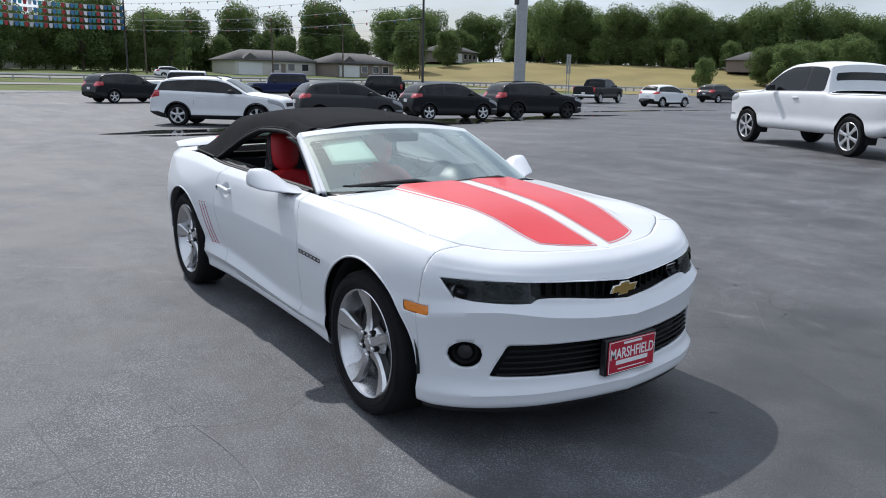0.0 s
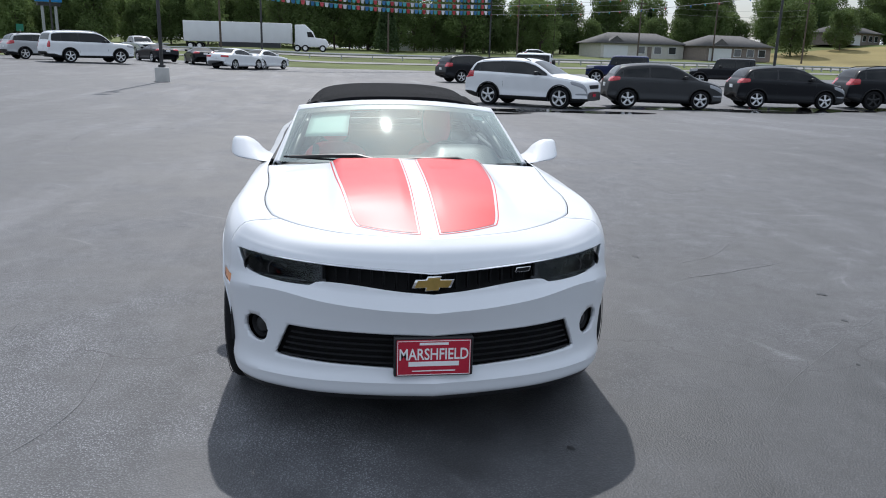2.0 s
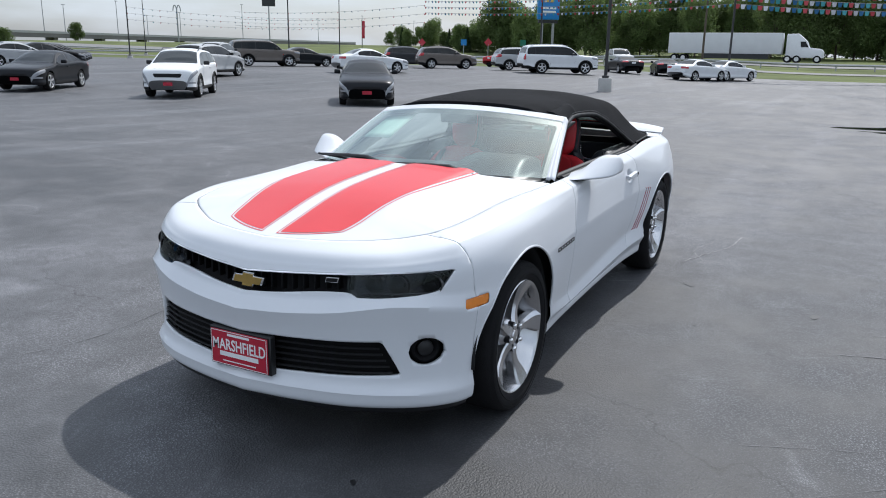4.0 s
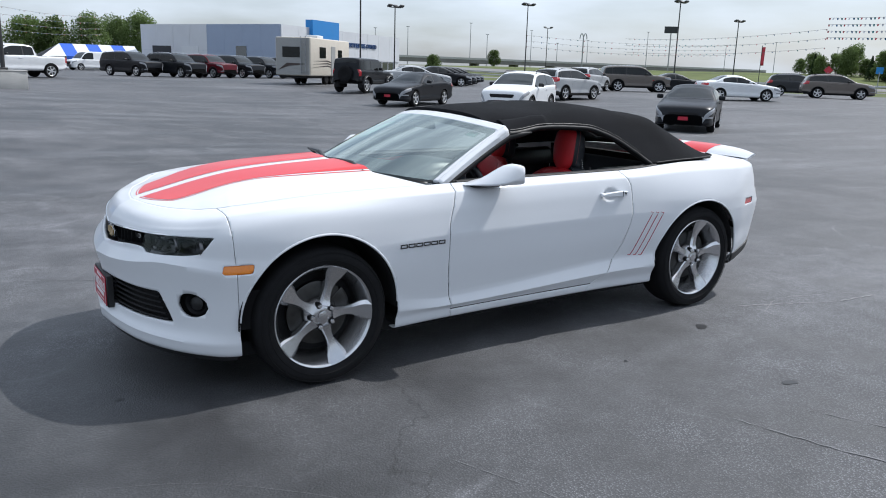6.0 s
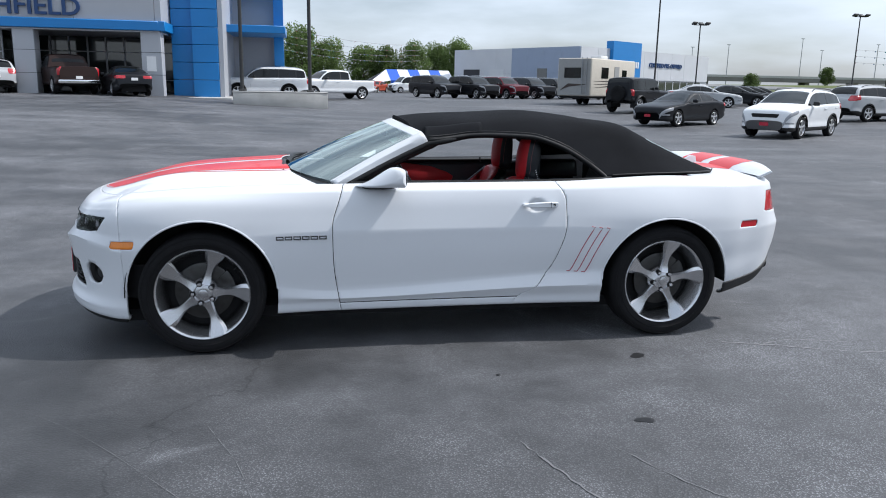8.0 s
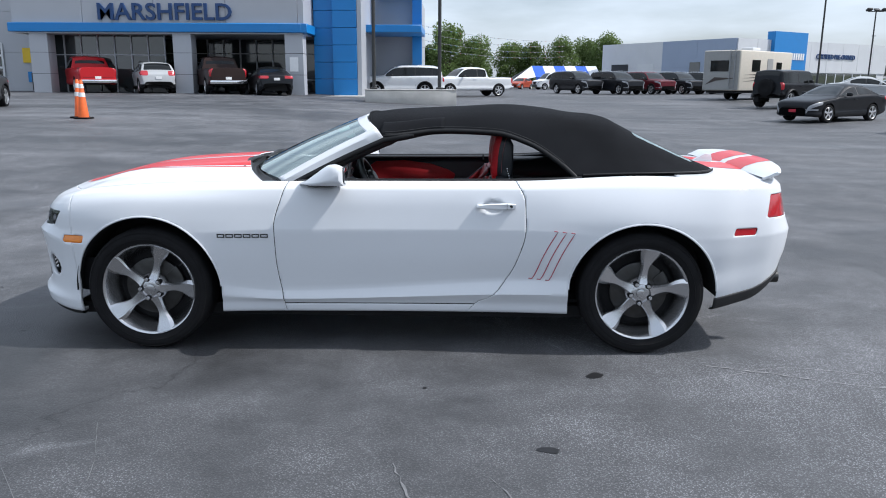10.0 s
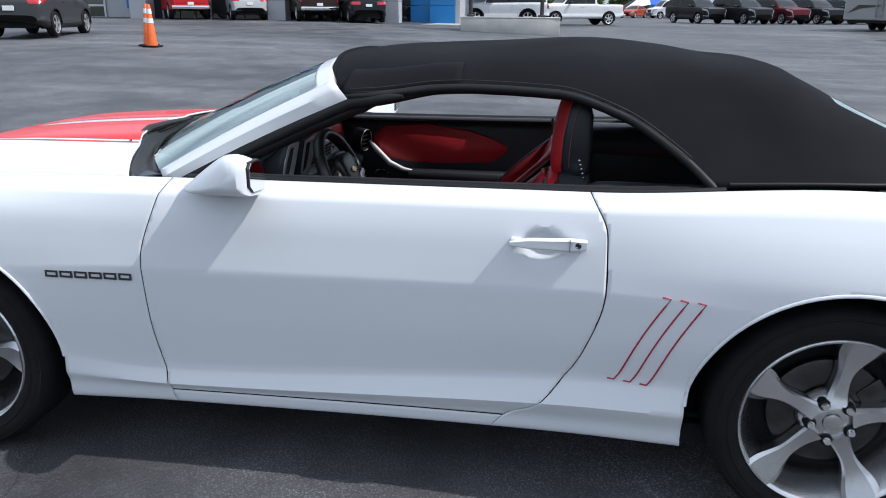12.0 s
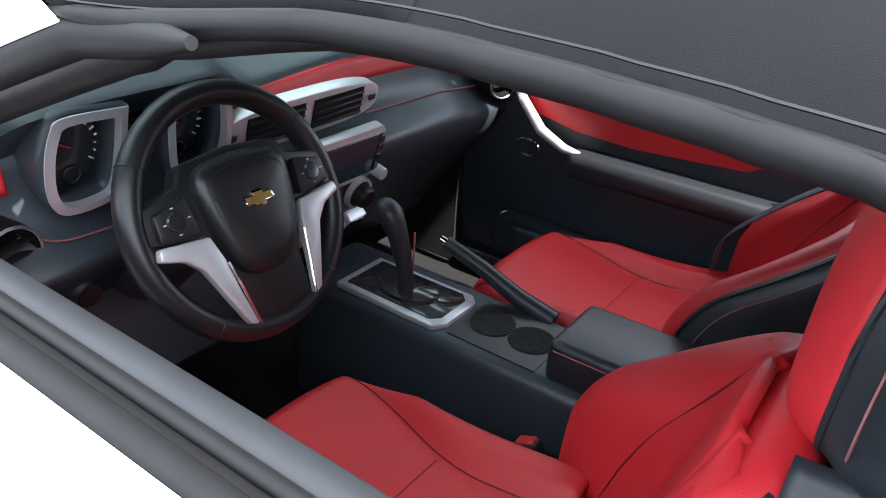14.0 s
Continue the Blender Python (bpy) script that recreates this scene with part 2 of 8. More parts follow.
# ---- ground ----
def land(x, y):
    """Height of the ground: the lot climbs gently to the showroom, the fields climb beyond the road."""
    up = 0.88 * (1 - math.exp(min(0.0, y + 3) / 15)) * smooth(-12, 12, x)
    up = max(up, 0.5 * smooth(22, 52, math.hypot(x, y)) * smooth(0, 20, -y))
    far = 1.7 * smooth(84, 150, -x) * smooth(-60, 0, y) + 4.2 * smooth(143, 200, 0.772 * y - 0.635 * x) * smooth(40, 80, y) * smooth(20, 60, -x) + 3.0 * smooth(125, 210, -x - 0.35 * y) * smooth(20, -70, y)
    dip = 0.15 * smooth(8, 22, -x) * smooth(-18, -2, y) * smooth(70, 45, -x)
    bank = 0.2 * smooth(6, 14, y) * smooth(-18, -7, x)
    return up + far + bank - dip


def asphalt():
    ma = bpy.data.materials.new("sealed_asphalt")
    ma.use_nodes = True
    n, l = ma.node_tree.nodes, ma.node_tree.links
    b = n["Principled BSDF"]
    tc = n.new("ShaderNodeTexCoord")

    def noise_tex(scale, detail=4, stretch=None, rough=0.55):
        t = n.new("ShaderNodeTexNoise")
        t.inputs["Scale"].default_value, t.inputs["Detail"].default_value, t.inputs["Roughness"].default_value = scale, detail, rough
        if stretch:
            mp = n.new("ShaderNodeMapping")
            mp.inputs["Scale"].default_value = stretch
            mp.inputs["Rotation"].default_value = (0, 0, 0.5)
            l.new(tc.outputs["Object"], mp.inputs["Vector"])
            l.new(mp.outputs[0], t.inputs["Vector"])
        else:
            l.new(tc.outputs["Object"], t.inputs["Vector"])
        return t.outputs["Fac"]

    def rng(src, a, b2, c, d):
        r = n.new("ShaderNodeMapRange")
        for i, v in enumerate((a, b2, c, d)):
            r.inputs[i + 1].default_value = v
        l.new(src, r.inputs[0])
        return r.outputs[0]

    def op(kind, a, c):
        m = n.new("ShaderNodeMath")
        m.operation = kind
        for i, v in enumerate((a, c)):
            if isinstance(v, (int, float)):
                m.inputs[i].default_value = v
            else:
                l.new(v, m.inputs[i])
        return m.outputs[0]

    wide = noise_tex(0.16, 5)
    mid = noise_tex(1.3, 6)
    streak = noise_tex(0.5, 6, (0.25, 1.6, 1))
    grain = noise_tex(150, 3, None, 0.7)
    vor = n.new("ShaderNodeTexVoronoi")
    vor.inputs["Scale"].default_value = 105
    l.new(tc.outputs["Object"], vor.inputs["Vector"])
    patch = n.new("ShaderNodeVectorMath")
    patch.operation = "DISTANCE"
    patch.inputs[1].default_value = (-1.5, 2.7, 0)
    l.new(tc.outputs["Object"], patch.inputs[0])
    rubbed = rng(patch.outputs["Value"], 0.6, 4.2, 0.13, 0.0)
    seal = n.new("ShaderNodeVectorMath")
    seal.operation = "DISTANCE"
    seal.inputs[1].default_value = (2.9, 3.8, 0)
    l.new(tc.outputs["Object"], seal.inputs[0])
    fresh = rng(op("ADD", seal.outputs["Value"], op("MULTIPLY", wide, 3.0)), 3.0, 6.5, 0.72, 1.0)
    worn = rng(op("ADD", rubbed, op("ADD", op("MULTIPLY", wide, 0.6), op("MULTIPLY", mid, 0.5))), 0.46, 0.68, 0.0, 1.0)
    base = op("ADD", rng(wide, 0.3, 0.7, 0.042, 0.066), op("MULTIPLY", worn, 0.074))
    base = op("ADD", base, rng(streak, 0.5, 0.8, 0.0, 0.07))
    stone = op("MULTIPLY", rng(vor.outputs["Distance"], 0.05, 0.5, 2.1, 0.45), rng(grain, 0.35, 0.65, 0.4, 1.6))
    amount = op("ADD", op("MULTIPLY", worn, 0.5), 0.3)
    base = op("MULTIPLY", base, rng(mid, 0.3, 0.7, 0.88, 1.13))
    # faint pale tyre and drag marks: thin bands of a slow noise, broken up
    for scale, wide_band, gain in ((0.33, 0.0045, 0.05), (0.21, 0.0022, 0.06)):
        slow = noise_tex(scale, 2.5, None, 0.45)
        band = rng(op("ABSOLUTE", op("SUBTRACT", slow, 0.5), 0.0), 0.0, wide_band, 1.0, 0.0)
        broken = rng(op("ADD", noise_tex(2.2, 5), op("MULTIPLY", mid, 0.4)), 0.66, 0.85, 0.0, 1.0)
        base = op("ADD", base, op("MULTIPLY", op("MULTIPLY", band, broken), gain))
    blotch = noise_tex(4.5, 7, None, 0.65)
    base = op("MULTIPLY", base, rng(blotch, 0.35, 0.65, 0.86, 1.16))
    base = op("MULTIPLY", base, op("ADD", op("MULTIPLY", op("SUBTRACT", stone, 1.0), amount), 1.0))
    crack = n.new("ShaderNodeTexVoronoi")
    crack.feature = "DISTANCE_TO_EDGE"
    crack.inputs["Scale"].default_value = 0.09
    wob = n.new("ShaderNodeTexNoise")
    wob.inputs["Scale"].default_value, wob.inputs["Detail"].default_value = 0.7, 5
    l.new(tc.outputs["Object"], wob.inputs["Vector"])
    vm = n.new("ShaderNodeVectorMath")
    vm.operation = "MULTIPLY_ADD"
    vm.inputs[1].default_value = (2.5, 2.5, 0)
    l.new(wob.outputs["Color"], vm.inputs[0])
    l.new(tc.outputs["Object"], vm.inputs[2])
    l.new(vm.outputs[0], crack.inputs["Vector"])
    line = rng(crack.outputs["Distance"], 0.0, 0.0011, 0.55, 1.0)
    base = op("MULTIPLY", op("MULTIPLY", base, line), fresh)
    col = n.new("ShaderNodeCombineColor")
    l.new(op("MULTIPLY", base, 0.985), col.inputs[0])
    l.new(base, col.inputs[1])
    l.new(op("MULTIPLY", base, 1.07), col.inputs[2])
    l.new(col.outputs[0], b.inputs["Base Color"])
    l.new(rng(op("ADD", worn, op("MULTIPLY", mid, 0.4)), 0.0, 1.2, 0.5, 0.8), b.inputs["Roughness"])
    bp = n.new("ShaderNodeBump")
    bp.inputs["Strength"].default_value, bp.inputs["Distance"].default_value = 0.5, 0.004
    l.new(op("ADD", grain, op("MULTIPLY", vor.outputs["Distance"], -1.2)), bp.inputs["Height"])
    l.new(bp.outputs[0], b.inputs["Normal"])
    return ma


ASPHALT = asphalt()
GRASS = mat("mown_grass", (0.095, 0.115, 0.035), 0.9, var=0.45, scale=0.12, bump=0.6, bscale=9, spec=0.2)
DRY_GRASS = mat("dry_hay_field", (0.22, 0.18, 0.075), 0.9, var=0.3, scale=0.1, bump=0.5, bscale=6, spec=0.2)
CONCRETE = mat("weathered_concrete", (0.42, 0.41, 0.39), 0.85, var=0.2, scale=1.5, bump=0.3, bscale=60)
ROAD = mat("highway_concrete", (0.17, 0.165, 0.16), 0.8, var=0.15, scale=0.3, bump=0.2, bscale=40)


def land_sheet(x0, x1, y0, y1, nx, ny, lift):
    return sheet(nx, ny, lambda u, v: (x0 + (x1 - x0) * u, y0 + (y1 - y0) * v, land(x0 + (x1 - x0) * u, y0 + (y1 - y0) * v) + lift))


def warp(t, near, far):
    """Even steps near the middle, long ones towards the horizon."""
    s = 2 * t - 1
    return near * s + (far - near) * s ** 5


ground = sheet(120, 120, lambda u, v: (warp(u, 300, 3500), warp(v, 300, 3500), land(warp(u, 300, 3500), warp(v, 300, 3500)) - 0.035 - 0.6 * (-50 < warp(u, 300, 3500) < 55 and -102 < warp(v, 300, 3500) < 74)))
ground.normal_update()
tagged(part("ground", ground, GRASS), "green and straw coloured grass reaching the horizon", "ground", kind="structure")
lot = land_sheet(-64, 70, -118, 90, 90, 130, 0.0)
tagged(part("asphalt_lot", lot, ASPHALT), "dark grey worn sealed asphalt car park with cracks", "asphalt", kind="structure")


# ---- the convertible: body surface ----
# Car frame = world: x forward, y to its left, z up, origin under the middle of the wheelbase.
PLAN = catmull([(2.335, 0), (2.302, 0.25), (2.236, 0.5), (2.115, 0.71), (1.965, 0.84), (1.83, 0.895), (1.65, 0.932), (1.43, 0.943), (1.0, 0.93),
                (0.65, 0.915), (0, 0.9), (-0.6, 0.9), (-1.0, 0.922), (-1.43, 0.95), (-1.8, 0.93), (-2.0, 0.882), (-2.185, 0.812), (-2.308, 0.68), (-2.375, 0.4), (-2.4, 0)], 1200)
_arc = np.concatenate([[0], np.cumsum(np.linalg.norm(np.diff(PLAN, axis=0), axis=1))])
ROWX = (-2.4, -2.06, -1.43, -0.7, 0.65, 1.43, 1.9, 2.15, 2.335)
ROW_OUT = [pchip(*zip(ROWX, r)) for r in (
    (-0.16, -0.12, -0.10, -0.12, -0.12, -0.10, -0.09, -0.12, -0.13),
    (-0.05, -0.045, -0.05, -0.055, -0.055, -0.05, -0.03, -0.02, -0.02),
    (-0.03, -0.03, -0.035, -0.04, -0.04, -0.04, -0.015, 0.0, 0.0),
    (-0.02, -0.02, -0.016, -0.010, -0.022, -0.026, -0.025, -0.03, -0.03),
    (0.0, -0.015, -0.018, -0.044, -0.040, -0.012, -0.018, -0.022, -0.022))]
ROW_OUT += [pchip(*zip(ROWX, r)) for r in (
    (0.01, -0.005, 0.0, -0.014, -0.014, 0.0, 0.0, 0.0, 0.0),
    (0.015, 0.0, 0.0, 0.0, 0.0, -0.002, -0.015, -0.035, -0.045),
    (-0.02, -0.01, -0.008, -0.01, -0.012, -0.01, -0.022, -0.05, -0.07),
    (-0.04, -0.03, -0.04, -0.025, -0.026, -0.035, -0.045, -0.075, -0.09),
    (-0.06, -0.06, -0.09, -0.047, -0.052, -0.085, -0.09, -0.125, -0.13),
    (-0.09, -0.12, -0.165, -0.105, -0.125, -0.205, -0.2, -0.235, -0.195))]
ROW_Z = [pchip(*zip(ROWX, r)) for r in (
    (0.5, 0.30, 0.225, 0.225, 0.225, 0.215, 0.205, 0.22, 0.228),
    (0.505, 0.315, 0.235, 0.23, 0.23, 0.22, 0.215, 0.232, 0.24),
    (0.53, 0.38, 0.3, 0.29, 0.285, 0.29, 0.275, 0.295, 0.305),
    (0.56, 0.45, 0.36, 0.35, 0.31, 0.36, 0.355, 0.355, 0.355),
    (0.6, 0.53, 0.46, 0.43, 0.36, 0.48, 0.50, 0.53, 0.515))]
ROW_Z += [pchip(*zip(ROWX, r)) for r in (
    (0.66, 0.62, 0.58, 0.57, 0.55, 0.58, 0.635, 0.672, 0.612),
    (0.72, 0.7, 0.69, 0.725, 0.72, 0.69, 0.70, 0.712, 0.668),
    (0.8, 0.78, 0.79, 0.8, 0.8, 0.785, 0.79, 0.778, 0.752),
    (0.89, 0.88, 0.885, 0.885, 0.88, 0.885, 0.85, 0.82, 0.795),
    (0.97, 0.97, 0.975, 0.955, 0.95, 0.938, 0.898, 0.862, 0.845),
    (1.0, 1.01, 1.03, 0.998, 0.985, 0.96, 0.922, 0.892, 0.88))]


def plan_at(s):
    """Point and outward normal of the plan at the share s of its length, nose to tail, on the left side."""
    a = s * _arc[-1]
    x, y = np.interp(a, _arc, PLAN[:, 0]), np.interp(a, _arc, PLAN[:, 1])
    i = min(max(int(np.searchsorted(_arc, a)), 4), len(PLAN) - 5)
    d = PLAN[i + 4] - PLAN[i - 4]
    if s < 1e-4:
        d = np.array([0.0, 1.0])
    if s > 1 - 1e-4:
        d = np.array([0.0, -1.0])
    d = d / np.linalg.norm(d)
    nx, ny = d[1], -d[0]
    ny *= smooth(0.0, 0.35, y) ** 0.5
    k = math.hypot(nx, ny)
    return x, y, nx / k, ny / k


def column(s, n=64, out=0.0):
    """The points of the body wall at s, from the sill to the seam of hood, belt or deck."""
    x, y, nx, ny = plan_at(s)
    ctl = [(ROW_OUT[k](x) + out, ROW_Z[k](x)) for k in range(11)]
    low = 6 * round(n * 0.1)
    top = catmull(ctl[6:], n - low)
    soft_low, k = catmull(ctl[:7], low), smooth(1.7, 1.95, x)
    if k > 0:
        q = low // 6
        sharp = np.vstack([catmull(ctl[:3], 2 * q)[:-1], catmull(ctl[2:6], 3 * q)[:-1], catmull(ctl[5:7], q)])
        soft_low = soft_low * (1 - k) + sharp * k
    else:
        q = low // 6
        ledge = np.vstack([catmull(ctl[:4], 3 * q)[:-1], catmull(ctl[3:5], q)[:-1], catmull(ctl[4:7], 2 * q)])
        k = 0.85 * smooth(1.2, 0.8, x) * smooth(-1.3, -0.9, x)
        soft_low = soft_low * (1 - k) + ledge * k
    if (n - low) % 4 == 0:
        q = (n - low) // 4
        edge = np.vstack([catmull(ctl[6:10], 3 * q)[:-1], catmull(ctl[9:11], q)])
        brow = np.vstack([catmull(ctl[6:9], 2 * q)[:-1], catmull(ctl[8:11], 2 * q)])
        k = 0.7 * smooth(2.1, 1.8, x)
        b = smooth(1.8, 2.05, x)
        top = top * (1 - k) * (1 - b) + edge * k * (1 - b) + brow * b
    prof = np.vstack([soft_low[:-1], top])
    return [(x + nx * d, y + ny * d, z) for d, z in prof]


def wall(s0, s1, n, rows=64, out=0.0):
    cols = [column(s0 + (s1 - s0) * i / n, rows, out) for i in range(n + 1)]
    bm = from_rows(cols)
    bmesh.ops.reverse_faces(bm, faces=bm.faces)
    bm.normal_update()
    return bm


def both(bm):
    other = moved(bm.copy(), MIRROR)
    out = join(bm, other)
    bmesh.ops.remove_doubles(out, verts=out.verts, dist=1e-5)
    return out


def s_of_x(x):
    return float(np.interp(-x, -PLAN[:, 0], _arc)) / _arc[-1]


HUBZ, HUBX, ARCH = 0.36, 1.426, 0.425
door_front = pchip((0.2, 0.625), (0.294, 0.643), (0.55, 0.677), (0.743, 0.681), (0.9, 0.64), (1.02, 0.60))
door_rear = pchip((0.2, -0.40), (0.3, -0.49), (0.315, -0.53), (0.39, -0.615), (0.536, -0.70), (0.73, -0.75), (0.89, -0.745), (1.02, -0.68))
arch_front = lambda c: math.hypot(c.x - HUBX, (c.z - HUBZ) * (0.98 if c.z > HUBZ else 0.5)) - ARCH
arch_rear = lambda c: math.hypot(c.x + HUBX, (c.z - HUBZ) * (1.02 if c.z > HUBZ else 0.5)) - ARCH
bumper_seam = lambda c: c.x - (1.865 + 0.05 * (c.z - 0.65))
GAP = 0.002
convertible = thing("convertible", "white two-door convertible with red hood stripes and a black fabric roof", "car")

full = wall(0.0, 1.0, 460)
for v in full.verts:
    dent = math.hypot((v.co.x + 0.56) / 0.068, (v.co.z - 0.858) / 0.05)
    if dent < 1:
        v.co.y -= 0.024 * (1 - smooth(0.45, 1.0, dent))


def piece(name, label, *cuts, mirror=True, mater=None, thick=0.003):
    bm = full.copy()
    for f, k in cuts:
        cut(bm, f, k)
    bmesh.ops.remove_doubles(bm, verts=bm.verts, dist=0.0016)
    r = moved(bm.copy(), MIRROR) if mirror else None
    for b in (bm, r):
        if b:
            ob = part(name, b, mater or WHITE, convertible, label)
            if name not in ("door_skin", "quarter_panel"):
                even = ob.modifiers.new("even_shading", "WEIGHTED_NORMAL")
                even.weight, even.keep_sharp = 90, True
            so = ob.modifiers.new("shell", "SOLIDIFY")
            so.thickness, so.offset = thick, -1


# slot of the upper grille and the headlights, and the openings of the lower fascia
slot_hi = pchip((0, 0.762), (0.05, 0.765), (0.45, 0.788), (0.84, 0.805))
slot_lo = pchip((0, 0.678), (0.10, 0.684), (0.45, 0.716), (0.475, 0.714), (0.51, 0.699), (0.70, 0.708), (0.778, 0.722), (0.798, 0.75), (0.82, 0.805))
in_slot = lambda c: min(slot_hi(abs(c.y)) - c.z, c.z - slot_lo(abs(c.y)), 0.818 - abs(c.y), c.x - 1.9)
low_hi = lambda c: 0.507 - c.z + 0.02 * abs(c.y)
in_low = lambda c: min(low_hi(c), c.z - 0.352 - 0.03 * abs(c.y), (0.67 - abs(c.y)) - 0.42 * (c.z - 0.36), c.x - 1.9)
FOG = Vector((2.06, 0.745, 0.468))
in_fog = lambda c: 0.062 - math.hypot((c.y - FOG.y) * 1.12, c.z - FOG.z) if c.x > 1.9 else -1.0
in_mark = lambda c: min(0.022 - abs(c.z - 0.652 - 0.03 * (1.86 - c.x)), 0.068 - abs(c.x - 1.856 + 0.3 * (c.z - 0.652)))

nose = full.copy()
cut(nose, bumper_seam)
for f in (in_slot, in_low, in_fog, in_mark, lambda c: -arch_front(c)):
    cut(nose, f, -1)
part("front_bumper", both(nose), WHITE, convertible, "white front bumper with a chin lip", thick=0.02)
piece("front_fender", "", (lambda c: bumper_seam(c) + GAP, -1), (lambda c: c.x - door_front(c.z) - GAP, 1), (arch_front, 1), (in_mark, -1))
piece("door_skin", "white door skin", (lambda c: c.x - door_front(c.z) + GAP, -1), (lambda c: c.x - door_rear(c.z) - GAP, 1), (lambda c: c.z - 0.283, 1))
piece("rocker_panel", "", (lambda c: c.x - door_front(c.z), -1), (lambda c: c.x - door_rear(c.z), 1), (lambda c: c.z - 0.277, -1))
tail_lamp = lambda c: min(c.z - 0.80, 0.93 - c.z, -2.128 - c.x - 0.2 * (c.z - 0.80), abs(c.y) - 0.18)
rear_mark = lambda c: min(0.02 - abs(c.z - 0.728), 0.07 - abs(c.x + 1.995 + 0.35 * (c.z - 0.728)))
piece("quarter_panel", "", (lambda c: c.x - door_rear(c.z) + GAP, -1), (arch_rear, 1), (tail_lamp, -1), (rear_mark, -1))

# flush lenses cut from the same skin, set a little in
skin = wall(0.0, 1.0, 380, 64, -0.004)
for side in (1, -1):
    for name, f, ma, label in (("side_marker", in_mark, AMBER, "amber side marker"), ("rear_side_marker", rear_mark, RED_LENS, "red side marker"),
                               ("tail_lamp", tail_lamp, RED_LENS, "red tail lamp")):
        bm = cut(skin.copy(), f)
        part(name, bm if side > 0 else moved(bm, MIRROR), ma, convertible, label, thick=0.012)
head = lambda c: min(in_slot(c), abs(c.y) - 0.46)
deep = wall(0.0, 0.35, 150, 40, -0.07)
for side in (1, -1):
    unit = cut(deep.copy(), lambda c: min(0.82 - c.z, c.z - 0.66, abs(c.y) - 0.44, c.x - 1.8))
    body = part("headlight", unit if side > 0 else moved(unit, MIRROR), LAMP_DARK, convertible, "smoked headlight with a dark housing")
    lens = cut(skin.copy(), head)
    part("lens", lens if side > 0 else moved(lens, MIRROR), LENS_GLASS, body, "clear headlight cover").visible_shadow = False
    for y, r, ma in ((0.75, 0.036, LAMP_BOWL), (0.64, 0.038, LAMP_BOWL), (0.545, 0.03, LAMP_DARK)):
        x = float(np.interp(y, PLAN[:400, 1], PLAN[:400, 0])) - 0.09
        bowl = lathe([(r * 0.35, -0.02), (r * 0.8, -0.005), (r, 0.015), (r * 1.12, 0.016), (r * 1.14, 0.0)], 20, "X")
        part("reflector_bowl", moved(bowl, pose(x, side * y, 0.743)), ma, body)
    strip = tube([(float(np.interp(y, PLAN[:400, 1], PLAN[:400, 0])) - 0.06, side * y, 0.713) for y in np.linspace(0.52, 0.78, 12)], 0.004, 6)
    part("light_guide", strip, LAMP_BOWL, body)
    fog = lathe([(0.0, -0.03), (0.02, -0.03), (0.045, -0.012), (0.05, 0.0), (0.052, 0.002), (0.062, -0.004)], 24, "X")
    fog_m = pose(2.018, side * 0.727, 0.468, 0, 0, side * 44)
    f_ob = part("fog_lamp", moved(fog, fog_m), MESH_SHADE_BLACK, convertible, "round black fog lamp recess")
    part("lens", moved(lathe([(0.0, 0.004), (0.02, 0.002), (0.034, -0.006), (0.034, -0.02)], 20, "X"), fog_m), TRIM, f_ob)

# upper grille: dark back, upright fins and a bowtie-shaped gold badge
grille_back = wall(0.0, 0.14, 60, 40, -0.10)
upper = part("upper_grille", both(cut(grille_back, lambda c: min(0.79 - c.z, c.z - 0.64))), MESH_SHADE_BLACK, convertible, "black upper grille", thick=0.01)
for k in range(-9, 10):
    y = k * 0.05
    x = float(np.interp(abs(y), PLAN[:400, 1], PLAN[:400, 0])) - 0.115
    part("grille_fin", box(x - 0.02, x + 0.012, y - 0.004, y + 0.004, slot_lo(abs(y)) - 0.005, slot_hi(abs(y)) + 0.005, 0.002, 1), MESH_SHADE_BLACK, upper)
part("grille_lip", tube([(float(np.interp(abs(y), PLAN[:400, 1], PLAN[:400, 0])) - 0.073, y, float(slot_hi(abs(y))) - 0.002) for y in np.linspace(-0.8, 0.8, 60)], 0.004, 6), CHROME, upper)
tie = [(-0.09, -0.017), (-0.074, 0.02), (-0.03, 0.02), (-0.024, 0.034), (0.036, 0.034), (0.03, 0.02), (0.09, 0.02), (0.074, -0.017), (0.03, -0.017), (0.024, -0.032), (-0.036, -0.032), (-0.03, -0.017)]
tie = [(a, b + 0.713) for a, b in tie]
badge = part("front_badge", prism(tie, 2.235, 2.252, "X", 0.003), CHROME, convertible, "chrome rimmed gold badge")
part("badge_inlay", prism([(a * 0.86, 0.713 + (b - 0.713) * 0.8) for a, b in tie], 2.25, 2.256, "X"), GOLD, badge)
trim = part("trim_badge", prism([(0.355, 0.742), (0.362, 0.764), (0.425, 0.77), (0.418, 0.748)], 2.185, 2.195, "X", 0.002), CHROME, convertible, "small chrome rimmed trim badge")
part("badge_inlay", prism([(0.36, 0.745), (0.366, 0.761), (0.42, 0.767), (0.414, 0.751)], 2.194, 2.197, "X"), MESH_SHADE_BLACK, trim)

